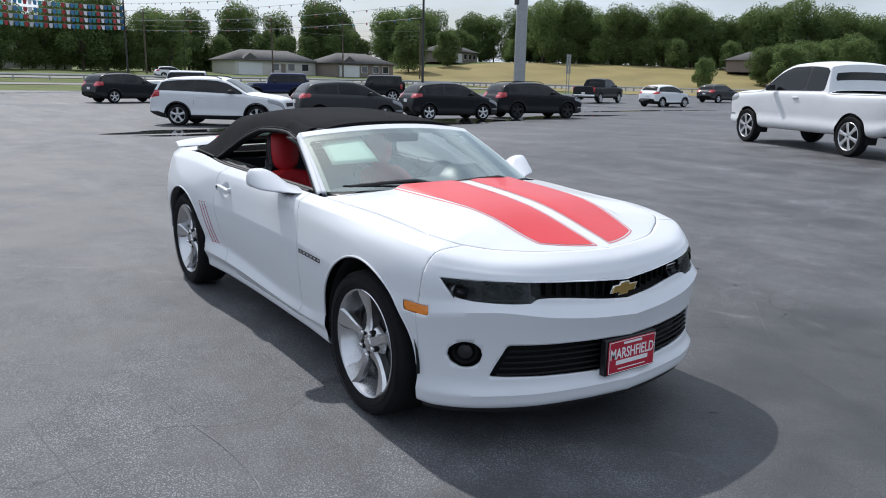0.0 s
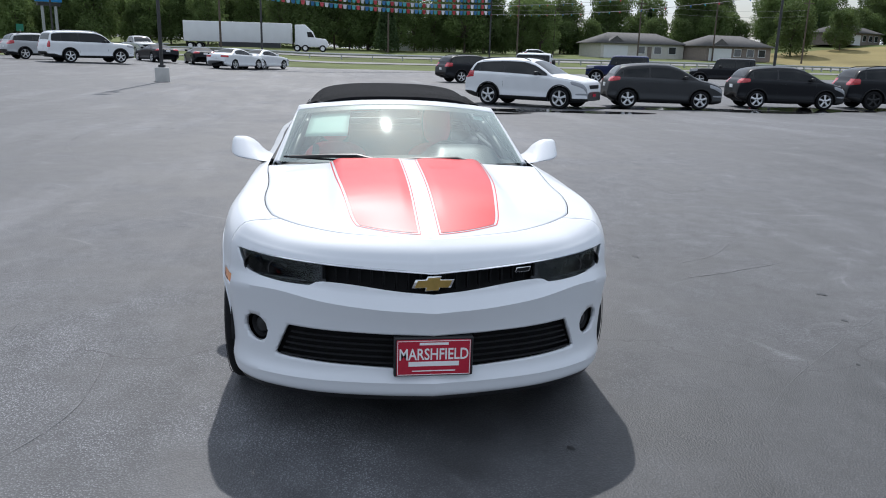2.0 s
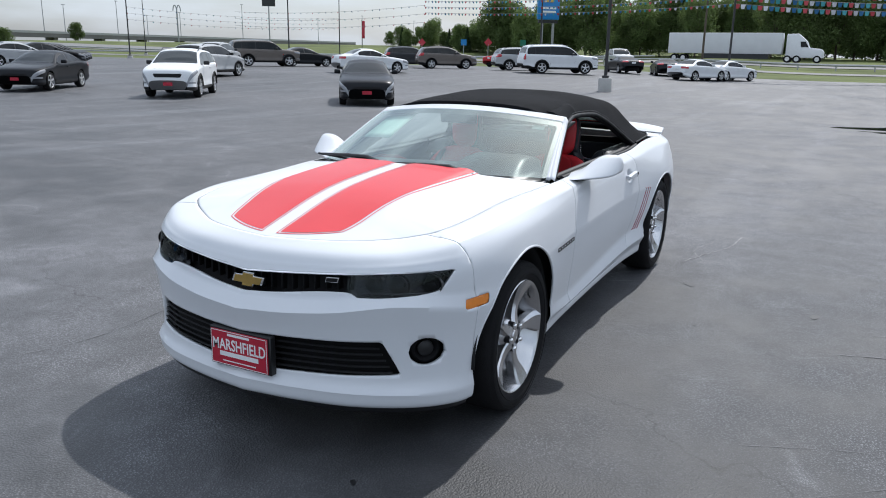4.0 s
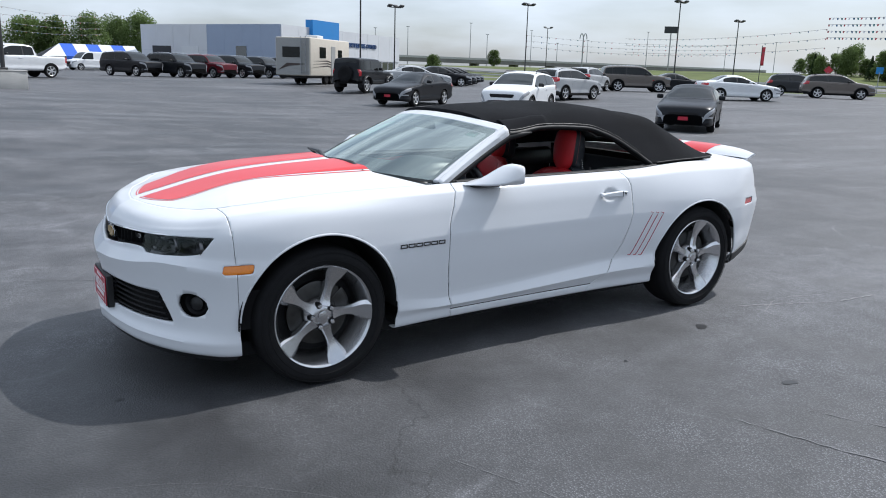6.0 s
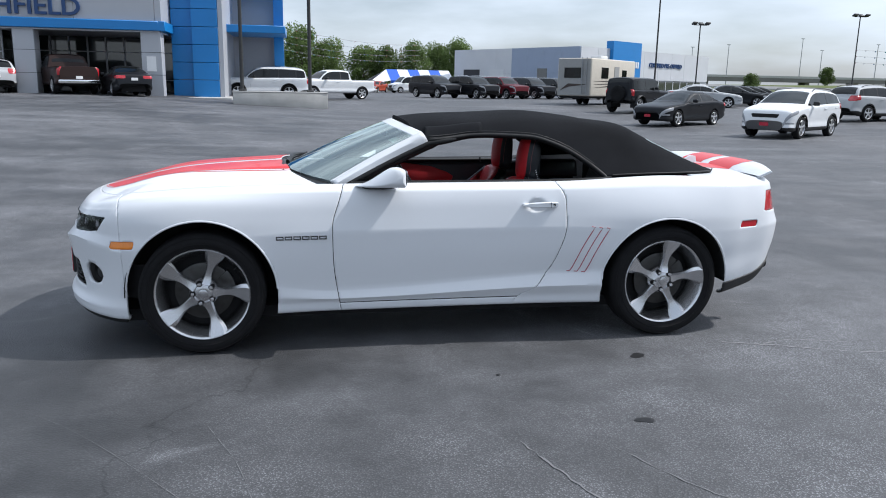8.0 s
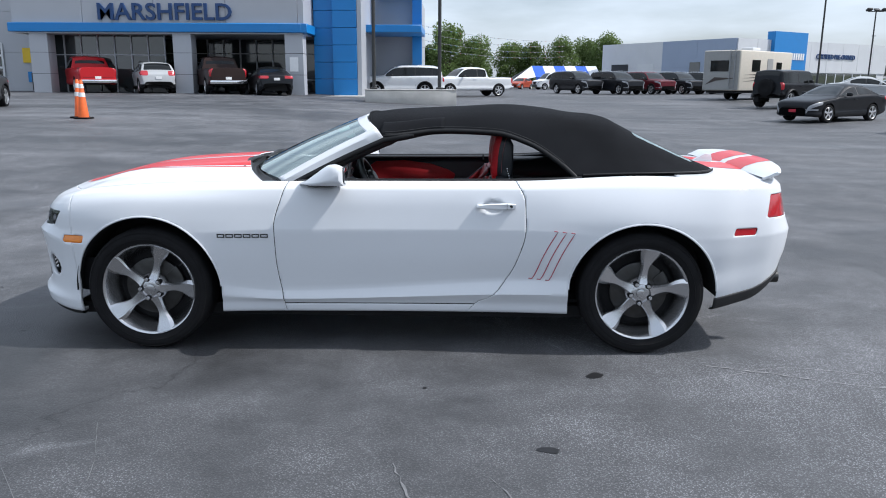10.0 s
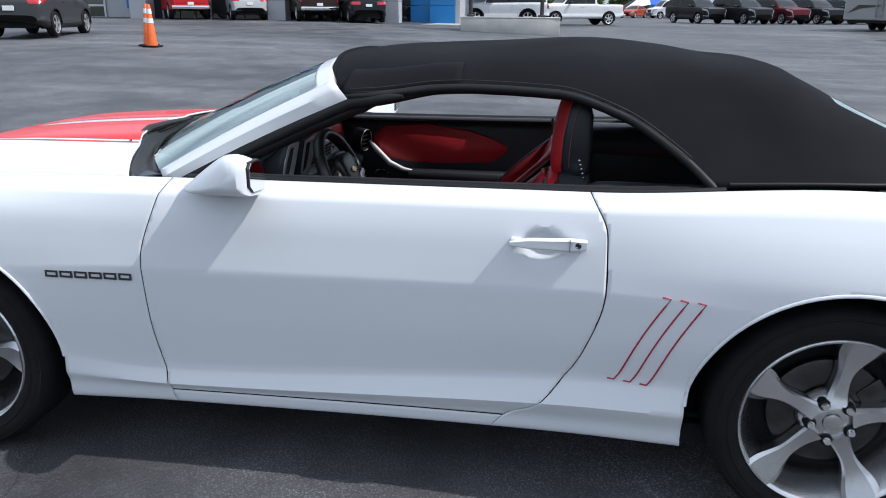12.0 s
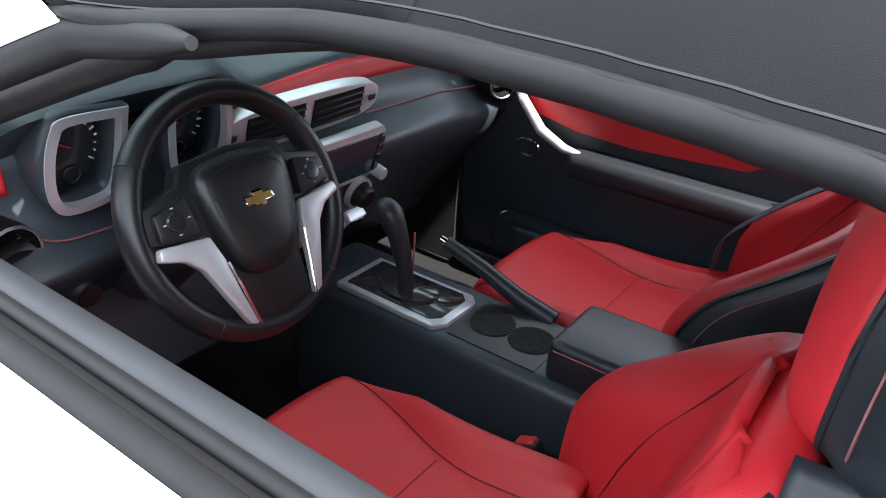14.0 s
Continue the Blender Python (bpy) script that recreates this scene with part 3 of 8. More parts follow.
# lower grille with slats, and the plate on its bracket
low_back = wall(0.0, 0.2, 70, 40, -0.06)
lower = part("lower_grille", both(cut(low_back, lambda c: min(0.53 - c.z, c.z - 0.33))), MESH_SHADE_BLACK, convertible, "black slatted lower grille", thick=0.01)
for k, z in enumerate((0.376, 0.402, 0.428, 0.454, 0.480)):
    w = 0.64 - 0.45 * (z - 0.36)
    part("grille_slat", tube([(float(np.interp(abs(y), PLAN[:400, 1], PLAN[:400, 0])) - 0.042, y, z + 0.01 * abs(y)) for y in np.linspace(-w, w, 40)], 0.0075, 6, flat=0.6), MESH_SHADE_BLACK, lower)
plate = part("dealer_plate", box(2.322, 2.328, -0.154, 0.154, 0.342, 0.497, 0.002, 1), RED_PLATE, convertible, "red dealer plate with white lettering")
part("bracket", box(2.285, 2.321, -0.165, 0.165, 0.335, 0.505, 0.004, 1), TRIM, plate)
face = Matrix.Translation((2.3285, 0, 0)) @ pose(0, 0, 0, 0, 0, 90)
part("word", moved(letters("MARSHFIELD", 0.058, Matrix.Identity(4), 0.0006), face @ pose(0, 0, 0.433) @ Matrix.Diagonal((0.88, 1, 1.2, 1))), PLATE_WHITE, plate, "white word on the plate")
for x0, x1, z0, z1 in ((-0.105, 0.105, 0.383, 0.403), (-0.06, 0.06, 0.4755, 0.486), (-0.09, 0.09, 0.36, 0.3645)):
    part("lettering_bar", moved(box(x0, x1, -0.0006, 0.0006, z0, z1), face), PLATE_WHITE, plate)
rim_o = [(-0.15, 0.346), (0.15, 0.346), (0.15, 0.493), (-0.15, 0.493), (-0.15, 0.346)]
part("border", join(*[moved(box(min(a[0], b[0]) - 0.0012, max(a[0], b[0]) + 0.0012, -0.0006, 0.0006, min(a[1], b[1]) - 0.0012, max(a[1], b[1]) + 0.0012), face) for a, b in zip(rim_o, rim_o[1:])]), PLATE_WHITE, plate)
part("chin_splitter", both(cut(wall(0.0, 0.24, 80, 20, -0.016), lambda c: min(0.268 - c.z, c.x - 1.86))), TRIM, convertible, "black lower splitter", thick=0.01).location.z = -0.025
valance = from_rows([column(s_of_x(-1.845) + (1 - s_of_x(-1.845)) * k / 60, 64, 0.006)[2:13] for k in range(61)])
bmesh.ops.reverse_faces(valance, faces=valance.faces)
part("rear_valance", both(valance), TRIM, convertible, "black rear valance", thick=0.006)
for s in (1, -1):
    part("exhaust_tip", moved(lathe([(0.03, 0.0), (0.036, 0.0), (0.036, 0.14), (0.03, 0.14)], 20, "X"), pose(-2.31, s * 0.6, 0.40)), STEEL, convertible)

# hood: from the seam line up over a raised centre
HOOD_N = 90
seam_s0 = s_of_x(0.76)
seam = [column(seam_s0 * (1 - (i / HOOD_N)), 22)[-1] for i in range(HOOD_N + 1)]
hood_c = pchip((0.98, 1.035), (1.4, 1.008), (1.75, 0.966), (1.98, 0.921), (2.14, 0.88))


def hood_point(t, w):
    i = min(int(t * HOOD_N), HOOD_N - 1)
    k = t * HOOD_N - i
    a = np.array(seam[i]) * (1 - k) + np.array(seam[i + 1]) * k
    xc = 0.99 + (2.14 - 0.99) * t ** 0.75
    v = abs(w)
    x = xc + (a[0] - xc) * v * v
    y = a[1] * w
    zc = float(hood_c(xc))
    z = a[2] + (zc - a[2]) * (1 - v ** 2.2)
    rise = smooth(2.05, 1.55, x)
    z += 0.026 * rise * smooth(0.455, 0.375, abs(y))
    z -= 0.006 * rise * smooth(0.10, 0.03, abs(y))
    return (x, y, z)


hood_bm = sheet(HOOD_N, 110, lambda t, v: hood_point(t, 2 * v - 1))
bmesh.ops.remove_doubles(hood_bm, verts=hood_bm.verts, dist=1e-5)
bmesh.ops.recalc_face_normals(hood_bm, faces=hood_bm.faces)
if sum(f.normal.z for f in hood_bm.faces) < 0:
    bmesh.ops.reverse_faces(hood_bm, faces=hood_bm.faces)
hood_bm.normal_update()
hood_src = hood_bm.copy()
hood_ob = part("hood", hood_bm, WHITE, convertible, "white hood with a raised centre", thick=0.008)
hood_ob.scale = (0.9985, 0.994, 1.0)
hood_ob.location = (0.0015, 0, 0)


def stripe_field(src, f):
    bm = cut(src.copy(), f)
    bm.normal_update()
    for v in bm.verts:
        v.co += v.normal * 0.0016
    return bm


out_edge = pchip((0.9, 0.435), (1.4, 0.402), (1.8, 0.355), (1.95, 0.33), (2.02, 0.305), (2.1, 0.26))
front_end = lambda y: 2.112 - 0.05 * abs(y) - 0.95 * y * y
for side in (1, -1):
    body = stripe_field(hood_src, lambda c: min(side * c.y - 0.05, out_edge(c.x) - 0.016 - side * c.y, front_end(c.y) - 0.014 - c.x))
    part("hood_stripe", body, RED_VINYL, hood_ob, "red racing stripe")
    ring = stripe_field(hood_src, lambda c: min(side * c.y - 0.038, out_edge(c.x) - side * c.y, front_end(c.y) - c.x))
    cut(ring, lambda c: min(side * c.y - 0.042, out_edge(c.x) - 0.005 - side * c.y, front_end(c.y) - 0.005 - c.x), -1)
    part("pinstripe", ring, RED_VINYL, hood_ob, "thin red pinstripe")

# rear deck with stripes and a spoiler
deck_seam = [column(s_of_x(-1.62) + (1 - s_of_x(-1.62)) * (i / 40), 22)[-1] for i in range(41)]


def deck_point(t, w):
    i = min(int(t * 40), 39)
    k = t * 40 - i
    a = np.array(deck_seam[i]) * (1 - k) + np.array(deck_seam[i + 1]) * k
    xc = -1.62 - (0.69 * t ** 0.8)
    v = abs(w)
    return (xc + (a[0] - xc) * v * v, a[1] * w, a[2] + 0.035 * (1 - v ** 2) * (1 - smooth(0.6, 1, t)))


deck = sheet(40, 60, lambda t, v: deck_point(t, 2 * v - 1))
bmesh.ops.remove_doubles(deck, verts=deck.verts, dist=1e-5)
bmesh.ops.recalc_face_normals(deck, faces=deck.faces)
if sum(f.normal.z for f in deck.faces) < 0:
    bmesh.ops.reverse_faces(deck, faces=deck.faces)
deck_src = deck.copy()
deck_ob = part("trunk_lid", deck, WHITE, convertible, "white trunk lid", thick=0.006)
for side in (1, -1):
    part("trunk_stripe", stripe_field(deck_src, lambda c: min(side * c.y - 0.05, 0.36 - side * c.y, -1.8 - c.x)), RED_VINYL, deck_ob, "red racing stripe")


def spoiler_row(v):
    y = (2 * v - 1) * 0.74
    k = abs(2 * v - 1)
    x0, zt = -2.12, 1.082 - 0.03 * k ** 4
    x1 = -2.335 + 0.12 * k ** 3
    tip = 1 - 0.5 * smooth(0.94, 1.0, k)
    return [(x0, y, 1.02), (x0 - 0.03, y, 1.035 + (zt - 1.06) * 0.5), ((x0 + x1) / 2, y, zt - 0.012), (x1 + 0.02, y, zt), (x1, y, zt - 0.012 * tip), (x1 + 0.01, y, zt - 0.028 * tip), (x1 + 0.1, y, 1.005)]


sp_rows = [spoiler_row(i / 48) for i in range(49)]
sp_bm = from_rows(sp_rows, True, True)
bmesh.ops.recalc_face_normals(sp_bm, faces=sp_bm.faces)
sp_src = sp_bm.copy()
spoiler = part("rear_spoiler", sp_bm, WHITE, convertible, "white rear lip spoiler with red stripes", angle=50)
for side in (1, -1):
    part("spoiler_stripe", stripe_field(sp_src, lambda c: min(side * c.y - 0.05, 0.36 - side * c.y)), RED_VINYL, spoiler, angle=50)
fin = prism([(-1.92, 1.04), (-2.06, 1.04), (-2.05, 1.085), (-2.01, 1.09)], -0.012, 0.012, "Y", 0.004)
part("aerial_fin", fin, WHITE, convertible)

# windscreen, its frame and the cowl
WS_B = lambda w: Vector((0.955 - 0.285 * w * w, 0.752 * w, 1.02 - 0.025 * w * w))
WS_T = lambda w: Vector((0.235 - 0.115 * w * w, 0.635 * w, 1.336 - 0.052 * w * w))


def screen_point(t, w):
    p = WS_B(w).lerp(WS_T(w), t)
    return p + Vector((0.35, 0, 0.9)).normalized() * (0.012 * math.sin(math.pi * t) * (1 - 0.3 * w * w))


screen = sheet(50, 60, lambda t, v: screen_point(t, 2 * v - 1))
bmesh.ops.recalc_face_normals(screen, faces=screen.faces)
if sum(f.normal.z for f in screen.faces) < 0:
    bmesh.ops.reverse_faces(screen, faces=screen.faces)
screen.normal_update()


def ws_inside(c):
    t = (c.z - 1.0) / 0.33
    half = 0.752 + (0.635 - 0.752) * min(1.05, max(0.0, t))
    return min(half - 0.022 - abs(c.y), (1.336 - 0.052 * (c.y / 0.635) ** 2 - 0.024) - c.z)


frame_bm = cut(screen.copy(), ws_inside, -1)
part("windscreen_frame", frame_bm, WHITE, convertible, "white windscreen frame", thick=0.03)
glass_bm = cut(screen.copy(), ws_inside, 1)
band = cut(cut(glass_bm.copy(), lambda c: ws_inside(c) - 0.022, -1), lambda c: c.z - 1.0)
for v in band.verts:
    v.co.z -= 0.004
part("screen_edge_band", band, TRIM, convertible, "black ceramic band of the windscreen")
pane = part("windscreen", glass_bm, SCREEN_GLASS, convertible, "tinted windscreen glass")
pane.visible_shadow = False
for side in (1, -1):
    edge = []
    for i in range(25):
        p = screen_point(i / 24, 1.0)
        t = i / 24
        low = p + Vector((-0.028 - 0.012 * t, 0.012 - 0.02 * t, -0.038 - 0.02 * t))
        inn = low + Vector((-0.01, -0.05, 0.0))
        edge.append([(q[0], side * q[1], q[2]) for q in (p, p.lerp(low, 0.5) + Vector((0, 0.012, 0.004)), low, inn)])
    pil = from_rows(edge)
    bmesh.ops.recalc_face_normals(pil, faces=pil.faces)
    part("windscreen_pillar", pil, WHITE, convertible, thick=0.004)
    run = [(q[2][0], q[2][1] - side * 0.018, q[2][2] - 0.014) for q in edge]
    run += [(0.05, side * 0.606, 1.217), (0.02, side * 0.604, 1.221), (-0.02, side * 0.605, 1.226), (-0.06, side * 0.61, 1.232), (-0.1, side * 0.618, 1.238)]
    part("pillar_seal", tube(run, [0.022] * (len(run) - 4) + [0.021, 0.018, 0.013, 0.006], 14), SEAL, convertible, "black rubber window seal")
    part("pillar_trim", tube([(p[0] - 0.004, p[1] - side * 0.045, p[2] - 0.012) for p in run[:-2]], [0.034] * (len(run) - 5) + [0.03, 0.018, 0.002], 14), TRIM, convertible, "black inner pillar trim")
cowl = sheet(30, 8, lambda u, v: Vector(hood_point(0.0, 0.93 * (2 * u - 1))).lerp(WS_B(0.95 * (2 * u - 1)), v) + Vector((0, 0, -0.025 * math.sin(math.pi * v) - 0.012)))
bmesh.ops.recalc_face_normals(cowl, faces=cowl.faces)
part("cowl_panel", cowl, TRIM, convertible, "black cowl panel below the windscreen", thick=0.004)
for base, tip in (((0.95, -0.12, 1.025), (0.825, -0.66, 1.042)), ((0.965, 0.42, 1.015), (0.965, -0.05, 1.048))):
    b, t = Vector(base), Vector(tip)
    arm = tube([b, b.lerp(t, 0.3) + Vector((0, 0, 0.03)), b.lerp(t, 0.6) + Vector((0, 0, 0.02)), t], [0.016, 0.014, 0.011, 0.008], 8)
    w_ob = part("wiper", arm, TRIM, convertible, "black windscreen wiper")
    part("blade", tube([b.lerp(t, 0.18) + Vector((0.02, 0, 0)), b.lerp(t, 0.6), t + (t - b) * 0.06], 0.006, 6), RUBBER, w_ob)

# soft top
roof_z = pchip((-1.9, 1.05), (-1.75, 1.11), (-1.6, 1.18), (-1.45, 1.252), (-1.34, 1.308), (-1.29, 1.334), (-1.24, 1.345), (-1.1, 1.361), (-0.95, 1.38), (-0.6, 1.396), (-0.3, 1.39), (0.0, 1.365), (0.16, 1.345), (0.25, 1.335))
roof_y = pchip((-1.9, 0.52), (-1.82, 0.64), (-1.7, 0.705), (-1.4, 0.765), (-1.0, 0.775), (0.1, 0.765), (0.25, 0.75))
belt_z = pchip((-1.9, 1.04), (-1.4, 1.035), (-1.0, 1.02), (-0.6, 1.0), (0.2, 0.99))
SECTION = catmull([(0, 1.0), (0.22, 0.997), (0.42, 0.975), (0.60, 0.915), (0.70, 0.80), (0.785, 0.6), (0.885, 0.3), (1.0, 0.0)], 40)
window_top = pchip((-1.075, 0.98), (-1.04, 1.02), (-0.94, 1.105), (-0.775, 1.204), (-0.577, 1.26), (-0.31, 1.269), (0.0, 1.243), (0.09, 1.22), (0.2, 1.2))


def roof_point(x, k):
    """Point of the fabric at x; k from 0 at the crown to 1 at the belt."""
    i = min(int(k * 40), 39)
    a, b = SECTION[i] * (1 - (k * 40 - i)) + SECTION[i + 1] * (k * 40 - i)
    sag = 0.008 * math.sin(x * 7.4 + 0.6) * (1 - k) * smooth(-1.4, -1.1, x)
    zb = float(belt_z(x))
    head = smooth(0.0, 0.2, x)
    return (x - 0.10 * head * (a ** 2), roof_y(x) * a * (1 - 0.03 * head), zb + (float(roof_z(x)) + sag - zb) * b)


def roof_fn(u, v):
    x = 0.215 - 2.115 * u
    w = 2 * v - 1
    p = roof_point(x, abs(w))
    return (p[0], math.copysign(p[1], w), p[2])


top = sheet(110, 96, roof_fn)
bmesh.ops.recalc_face_normals(top, faces=top.faces)
if sum(f.normal.z for f in top.faces) < 0:
    bmesh.ops.reverse_faces(top, faces=top.faces)
top_src = top.copy()
cut(top, lambda c: max(c.z - window_top(c.x), -1.06 - c.x))
rear_pane = lambda c: min(0.5 - abs(c.y), -1.42 - c.x, c.x + 1.78) if c.z > 1.08 else -1.0
cut(top, rear_pane, -1)
soft_top = part("soft_top", top, CANVAS, convertible, "black fabric convertible roof, raised", thick=0.012)
part("rear_window", cut(top_src.copy(), rear_pane), SCREEN_GLASS, soft_top, "glass rear window").visible_shadow = False
for side in (1, -1):
    line = []
    for x in np.linspace(-1.055, 0.11, 46):
        zt = float(window_top(x))
        best = min((abs(roof_point(x, k)[2] - zt), k) for k in np.linspace(0.3, 1, 71))[1]
        p = roof_point(x, best)
        line.append((p[0], side * (p[1] - 0.004), zt - 0.004))
    for i, p in enumerate(line):
        w = smooth(-0.2, 0.1, p[0])
        t = (0.105, side * 0.622, 1.236)
        line[i] = (p[0] + 0.025 * w, p[1] + (t[1] - p[1]) * w, p[2] + (t[2] - p[2]) * w)
    part("roof_edge_seal", tube(line, [0.013] * 40 + [0.012, 0.011, 0.01, 0.008, 0.006, 0.003], 14), SEAL, soft_top, "black rubber roof seal")
    low = [(p[0] - 0.01, p[1] - side * (0.026 + 0.004 * smooth(-0.2, 0.1, p[0])), p[2] - 0.006 - 0.02 * smooth(-0.2, 0.1, p[0])) for p in line]
    part("inner_roof_seal", tube(low, 0.016, 14), SEAL, soft_top)
    patch = []
    for p in line[30:]:
        k = min((abs(roof_point(p[0], q)[2] - p[2] - 0.075), q) for q in np.linspace(0.2, 1, 81))[1]
        q = roof_point(p[0], k)
        e = (p[0], abs(p[1]) + 0.004, p[2] + 0.006)
        patch.append([(q[0] + (e[0] - q[0]) * t, side * (q[1] + (e[1] - q[1]) * t), q[2] + (e[2] - q[2]) * t + 0.022 * math.sin(math.pi * t)) for t in np.linspace(0, 1, 8)])
    fold = from_rows(patch)
    bmesh.ops.recalc_face_normals(fold, faces=fold.faces)
    part("roof_corner", fold, CANVAS, soft_top, thick=0.006, angle=70)
    hem = [roof_point(x, 0.995) for x in np.linspace(-1.08, -1.89, 24)]
    part("roof_hem", tube([(p[0], side * (p[1] + 0.004), p[2] + 0.004) for p in hem], 0.006, 10), SEAL, soft_top)
    for off in (0.012, 0.024):
        part("stitching", tube([(p[0], side * (abs(p[1]) + 0.003), p[2] + off) for p in line[3:-2]], 0.0013, 4), TRIM, soft_top)
part("roof_front_hem", tube([(roof_fn(0.004, v)[0], roof_fn(0.004, v)[1], roof_fn(0.004, v)[2] + 0.001) for v in np.linspace(0.2, 0.8, 40)], 0.008, 6), CANVAS, soft_top)

# belt seals, mirrors, handles, badges, side decals
BADGE = mat("dark_chrome_badge", (0.12, 0.12, 0.125), 0.25, metal=0.9, var=0.1)
DOOR_CAP = mat("dark_door_cap", (0.018, 0.02, 0.024), 0.5, var=0.15, scale=9, bump=0.06, bscale=800)
MIRROR_GLASS = mat("mirror_glass", (0.75, 0.77, 0.8), 0.02, metal=1.0, var=0.01)


def belt_point(x):
    return Vector(column(s_of_x(x), 30)[-1])


for side in (1, -1):
    belt = [belt_point(x) for x in np.linspace(0.56, -1.06, 40)]
    seal = tube([(p.x, side * (p.y - 0.014), p.z + 0.002) for p in belt], 0.014, 14, flat=0.5)
    part("belt_seal", seal, SEAL, convertible, "black belt line seal")
    part("window_slot", tube([(p.x, side * (p.y - 0.032), p.z - 0.006) for p in belt], 0.011, 10, flat=0.5), MESH_SHADE_BLACK, convertible)
    part("inner_belt_seal", tube([(p.x, side * (p.y - 0.048), p.z - 0.001) for p in belt], 0.0085, 12, flat=0.8), SEAL, convertible)
    part("door_cap", tube([(p.x, side * (p.y - 0.073), p.z - 0.008) for p in belt], 0.02, 14, flat=0.6), DOOR_CAP, convertible, "black padded door cap")
    # door mirror: a wedge that tapers forward and towards its foot, flat at the back
    WEDGE = catmull([(0.0, 0.03), (0.0, 0.4), (0.01, 0.78), (0.06, 0.9), (0.17, 0.985), (0.26, 1.0), (0.42, 0.94), (0.62, 0.69), (0.82, 0.4), (0.97, 0.16), (1.0, 0.08), (0.94, 0.02), (0.7, 0.0), (0.4, 0.0), (0.08, 0.0), (0.0, 0.03)], 45)[:-1]
    rows = []
    for t in (0, 0.08, 0.18, 0.28, 0.38, 0.48, 0.58, 0.68, 0.78, 0.86, 0.92, 0.96, 0.985, 1.0):
        y = 0.785 + 0.26 * t
        zb = float(pchip((0, 0.972), (0.3, 0.974), (0.8, 0.986), (0.95, 1.0), (1, 1.02))(t))
        zt = float(pchip((0, 1.0), (0.2, 1.02), (0.45, 1.078), (0.7, 1.102), (0.9, 1.1), (0.97, 1.085), (1, 1.06))(t))
        xr = float(pchip((0, 0.34), (0.25, 0.29), (0.45, 0.262), (0.9, 0.266), (1, 0.285))(t))
        dx = float(pchip((0, 0.2), (0.3, 0.255), (0.6, 0.235), (0.85, 0.18), (0.95, 0.125), (1, 0.06))(t))
        rows.append([(xr + dx * a, side * y, zb + (zt - zb) * b) for a, b in WEDGE])
    shell = from_rows(rows, True, True)
    bmesh.ops.recalc_face_normals(shell, faces=shell.faces)
    m_ob = part("door_mirror", shell, WHITE, convertible, "white wedge shaped door mirror", angle=45)
    gl = [(side * yy, zz) for yy, zz in ((0.905, 0.998), (0.912, 1.06), (0.935, 1.083), (0.995, 1.084), (1.012, 1.07), (1.012, 1.02), (0.99, 1.0), (0.93, 0.994))]
    part("mirror_pane", prism(gl, 0.2575, 0.2605, "X"), MIRROR_GLASS, m_ob)
    gb = [(side * (0.958 + (abs(yy) - 0.958) * 1.08), 1.04 + (zz - 1.04) * 1.06) for yy, zz in gl]
    part("mirror_rim", prism(gb, 0.261, 0.285, "X", 0.001), TRIM, m_ob)
    foot = tube([(0.5, side * 0.785, 0.964), (0.46, side * 0.83, 0.967), (0.38, side * 0.89, 0.972), (0.32, side * 0.91, 0.976)], [0.035, 0.035, 0.03, 0.02], 10, flat=0.28)
    part("mirror_foot", foot, TRIM, m_ob, "black mirror foot")
    # door handle
    y0 = lambda x, z: float(np.interp(z, [c[2] for c in column(s_of_x(x), 40)], [c[1] for c in column(s_of_x(x), 40)]))
    ys = y0(-0.44, 0.864)
    grip = [(-0.468, 0.866), (-0.468, 0.855), (-0.52, 0.849), (-0.64, 0.847), (-0.686, 0.851), (-0.688, 0.879), (-0.64, 0.884), (-0.52, 0.878)]
    bar = from_rows([[(x, side * (ys + o - 0.006 * smooth(0.08, 0.12, abs(x + 0.575))), 0.865 + (z - 0.865) * k) for x, z in grip] for o, k in ((0.012, 0.9), (0.02, 1.0), (0.032, 0.97), (0.037, 0.7))], True, True)
    bmesh.ops.recalc_face_normals(bar, faces=bar.faces)
    h_ob = part("door_handle", bar, WHITE, convertible, "white pull handle", angle=35)
    for px in (-0.485, -0.668):
        part("handle_post", box(px - 0.016, px + 0.016, side * (ys - 0.012), side * (ys + 0.02), 0.856, 0.874, 0.004, 1), WHITE, h_ob)
    part("lock_seam", box(-0.6405, -0.639, side * (ys + 0.02), side * (ys + 0.0385), 0.848, 0.883), TRIM, h_ob)
    part("lock", moved(lathe([(0.0, 0.002), (0.006, 0.002), (0.0075, 0.0035), (0.0095, 0.0)], 18), pose(-0.663, side * (ys + 0.0325), 0.865) @ Matrix.Diagonal((1, side, 1, 1))), STEEL, h_ob, "dark metal key lock")
    # rolled lips of the wheel arches
    for hx, f in ((HUBX, 0.98), (-HUBX, 1.02)):
        lip = [(hx + ARCH * math.cos(a), HUBZ + ARCH * math.sin(a) / f) for a in np.linspace(0.06, math.pi - 0.06, 40)]
        part("arch_lip", tube([(x, side * (y0(x, z) - 0.0015), z) for x, z in lip], 0.006, 8), WHITE, convertible)
    # name badge on the fender as plain dark shapes
    for k in range(6):
        x = 0.982 - k * 0.049
        ring_o = [(-0.0215, -0.011), (0.0215, -0.011), (0.0215, 0.011), (-0.0215, 0.011)]
        bar = from_rows([[(a, 0.0, b) for a, b in ring_o], [(a, 0.003, b) for a, b in ring_o], [(a * 0.74, 0.003, b * 0.45) for a, b in ring_o], [(a * 0.74, 0.0, b * 0.45) for a, b in ring_o]], True)
        bmesh.ops.recalc_face_normals(bar, faces=bar.faces)
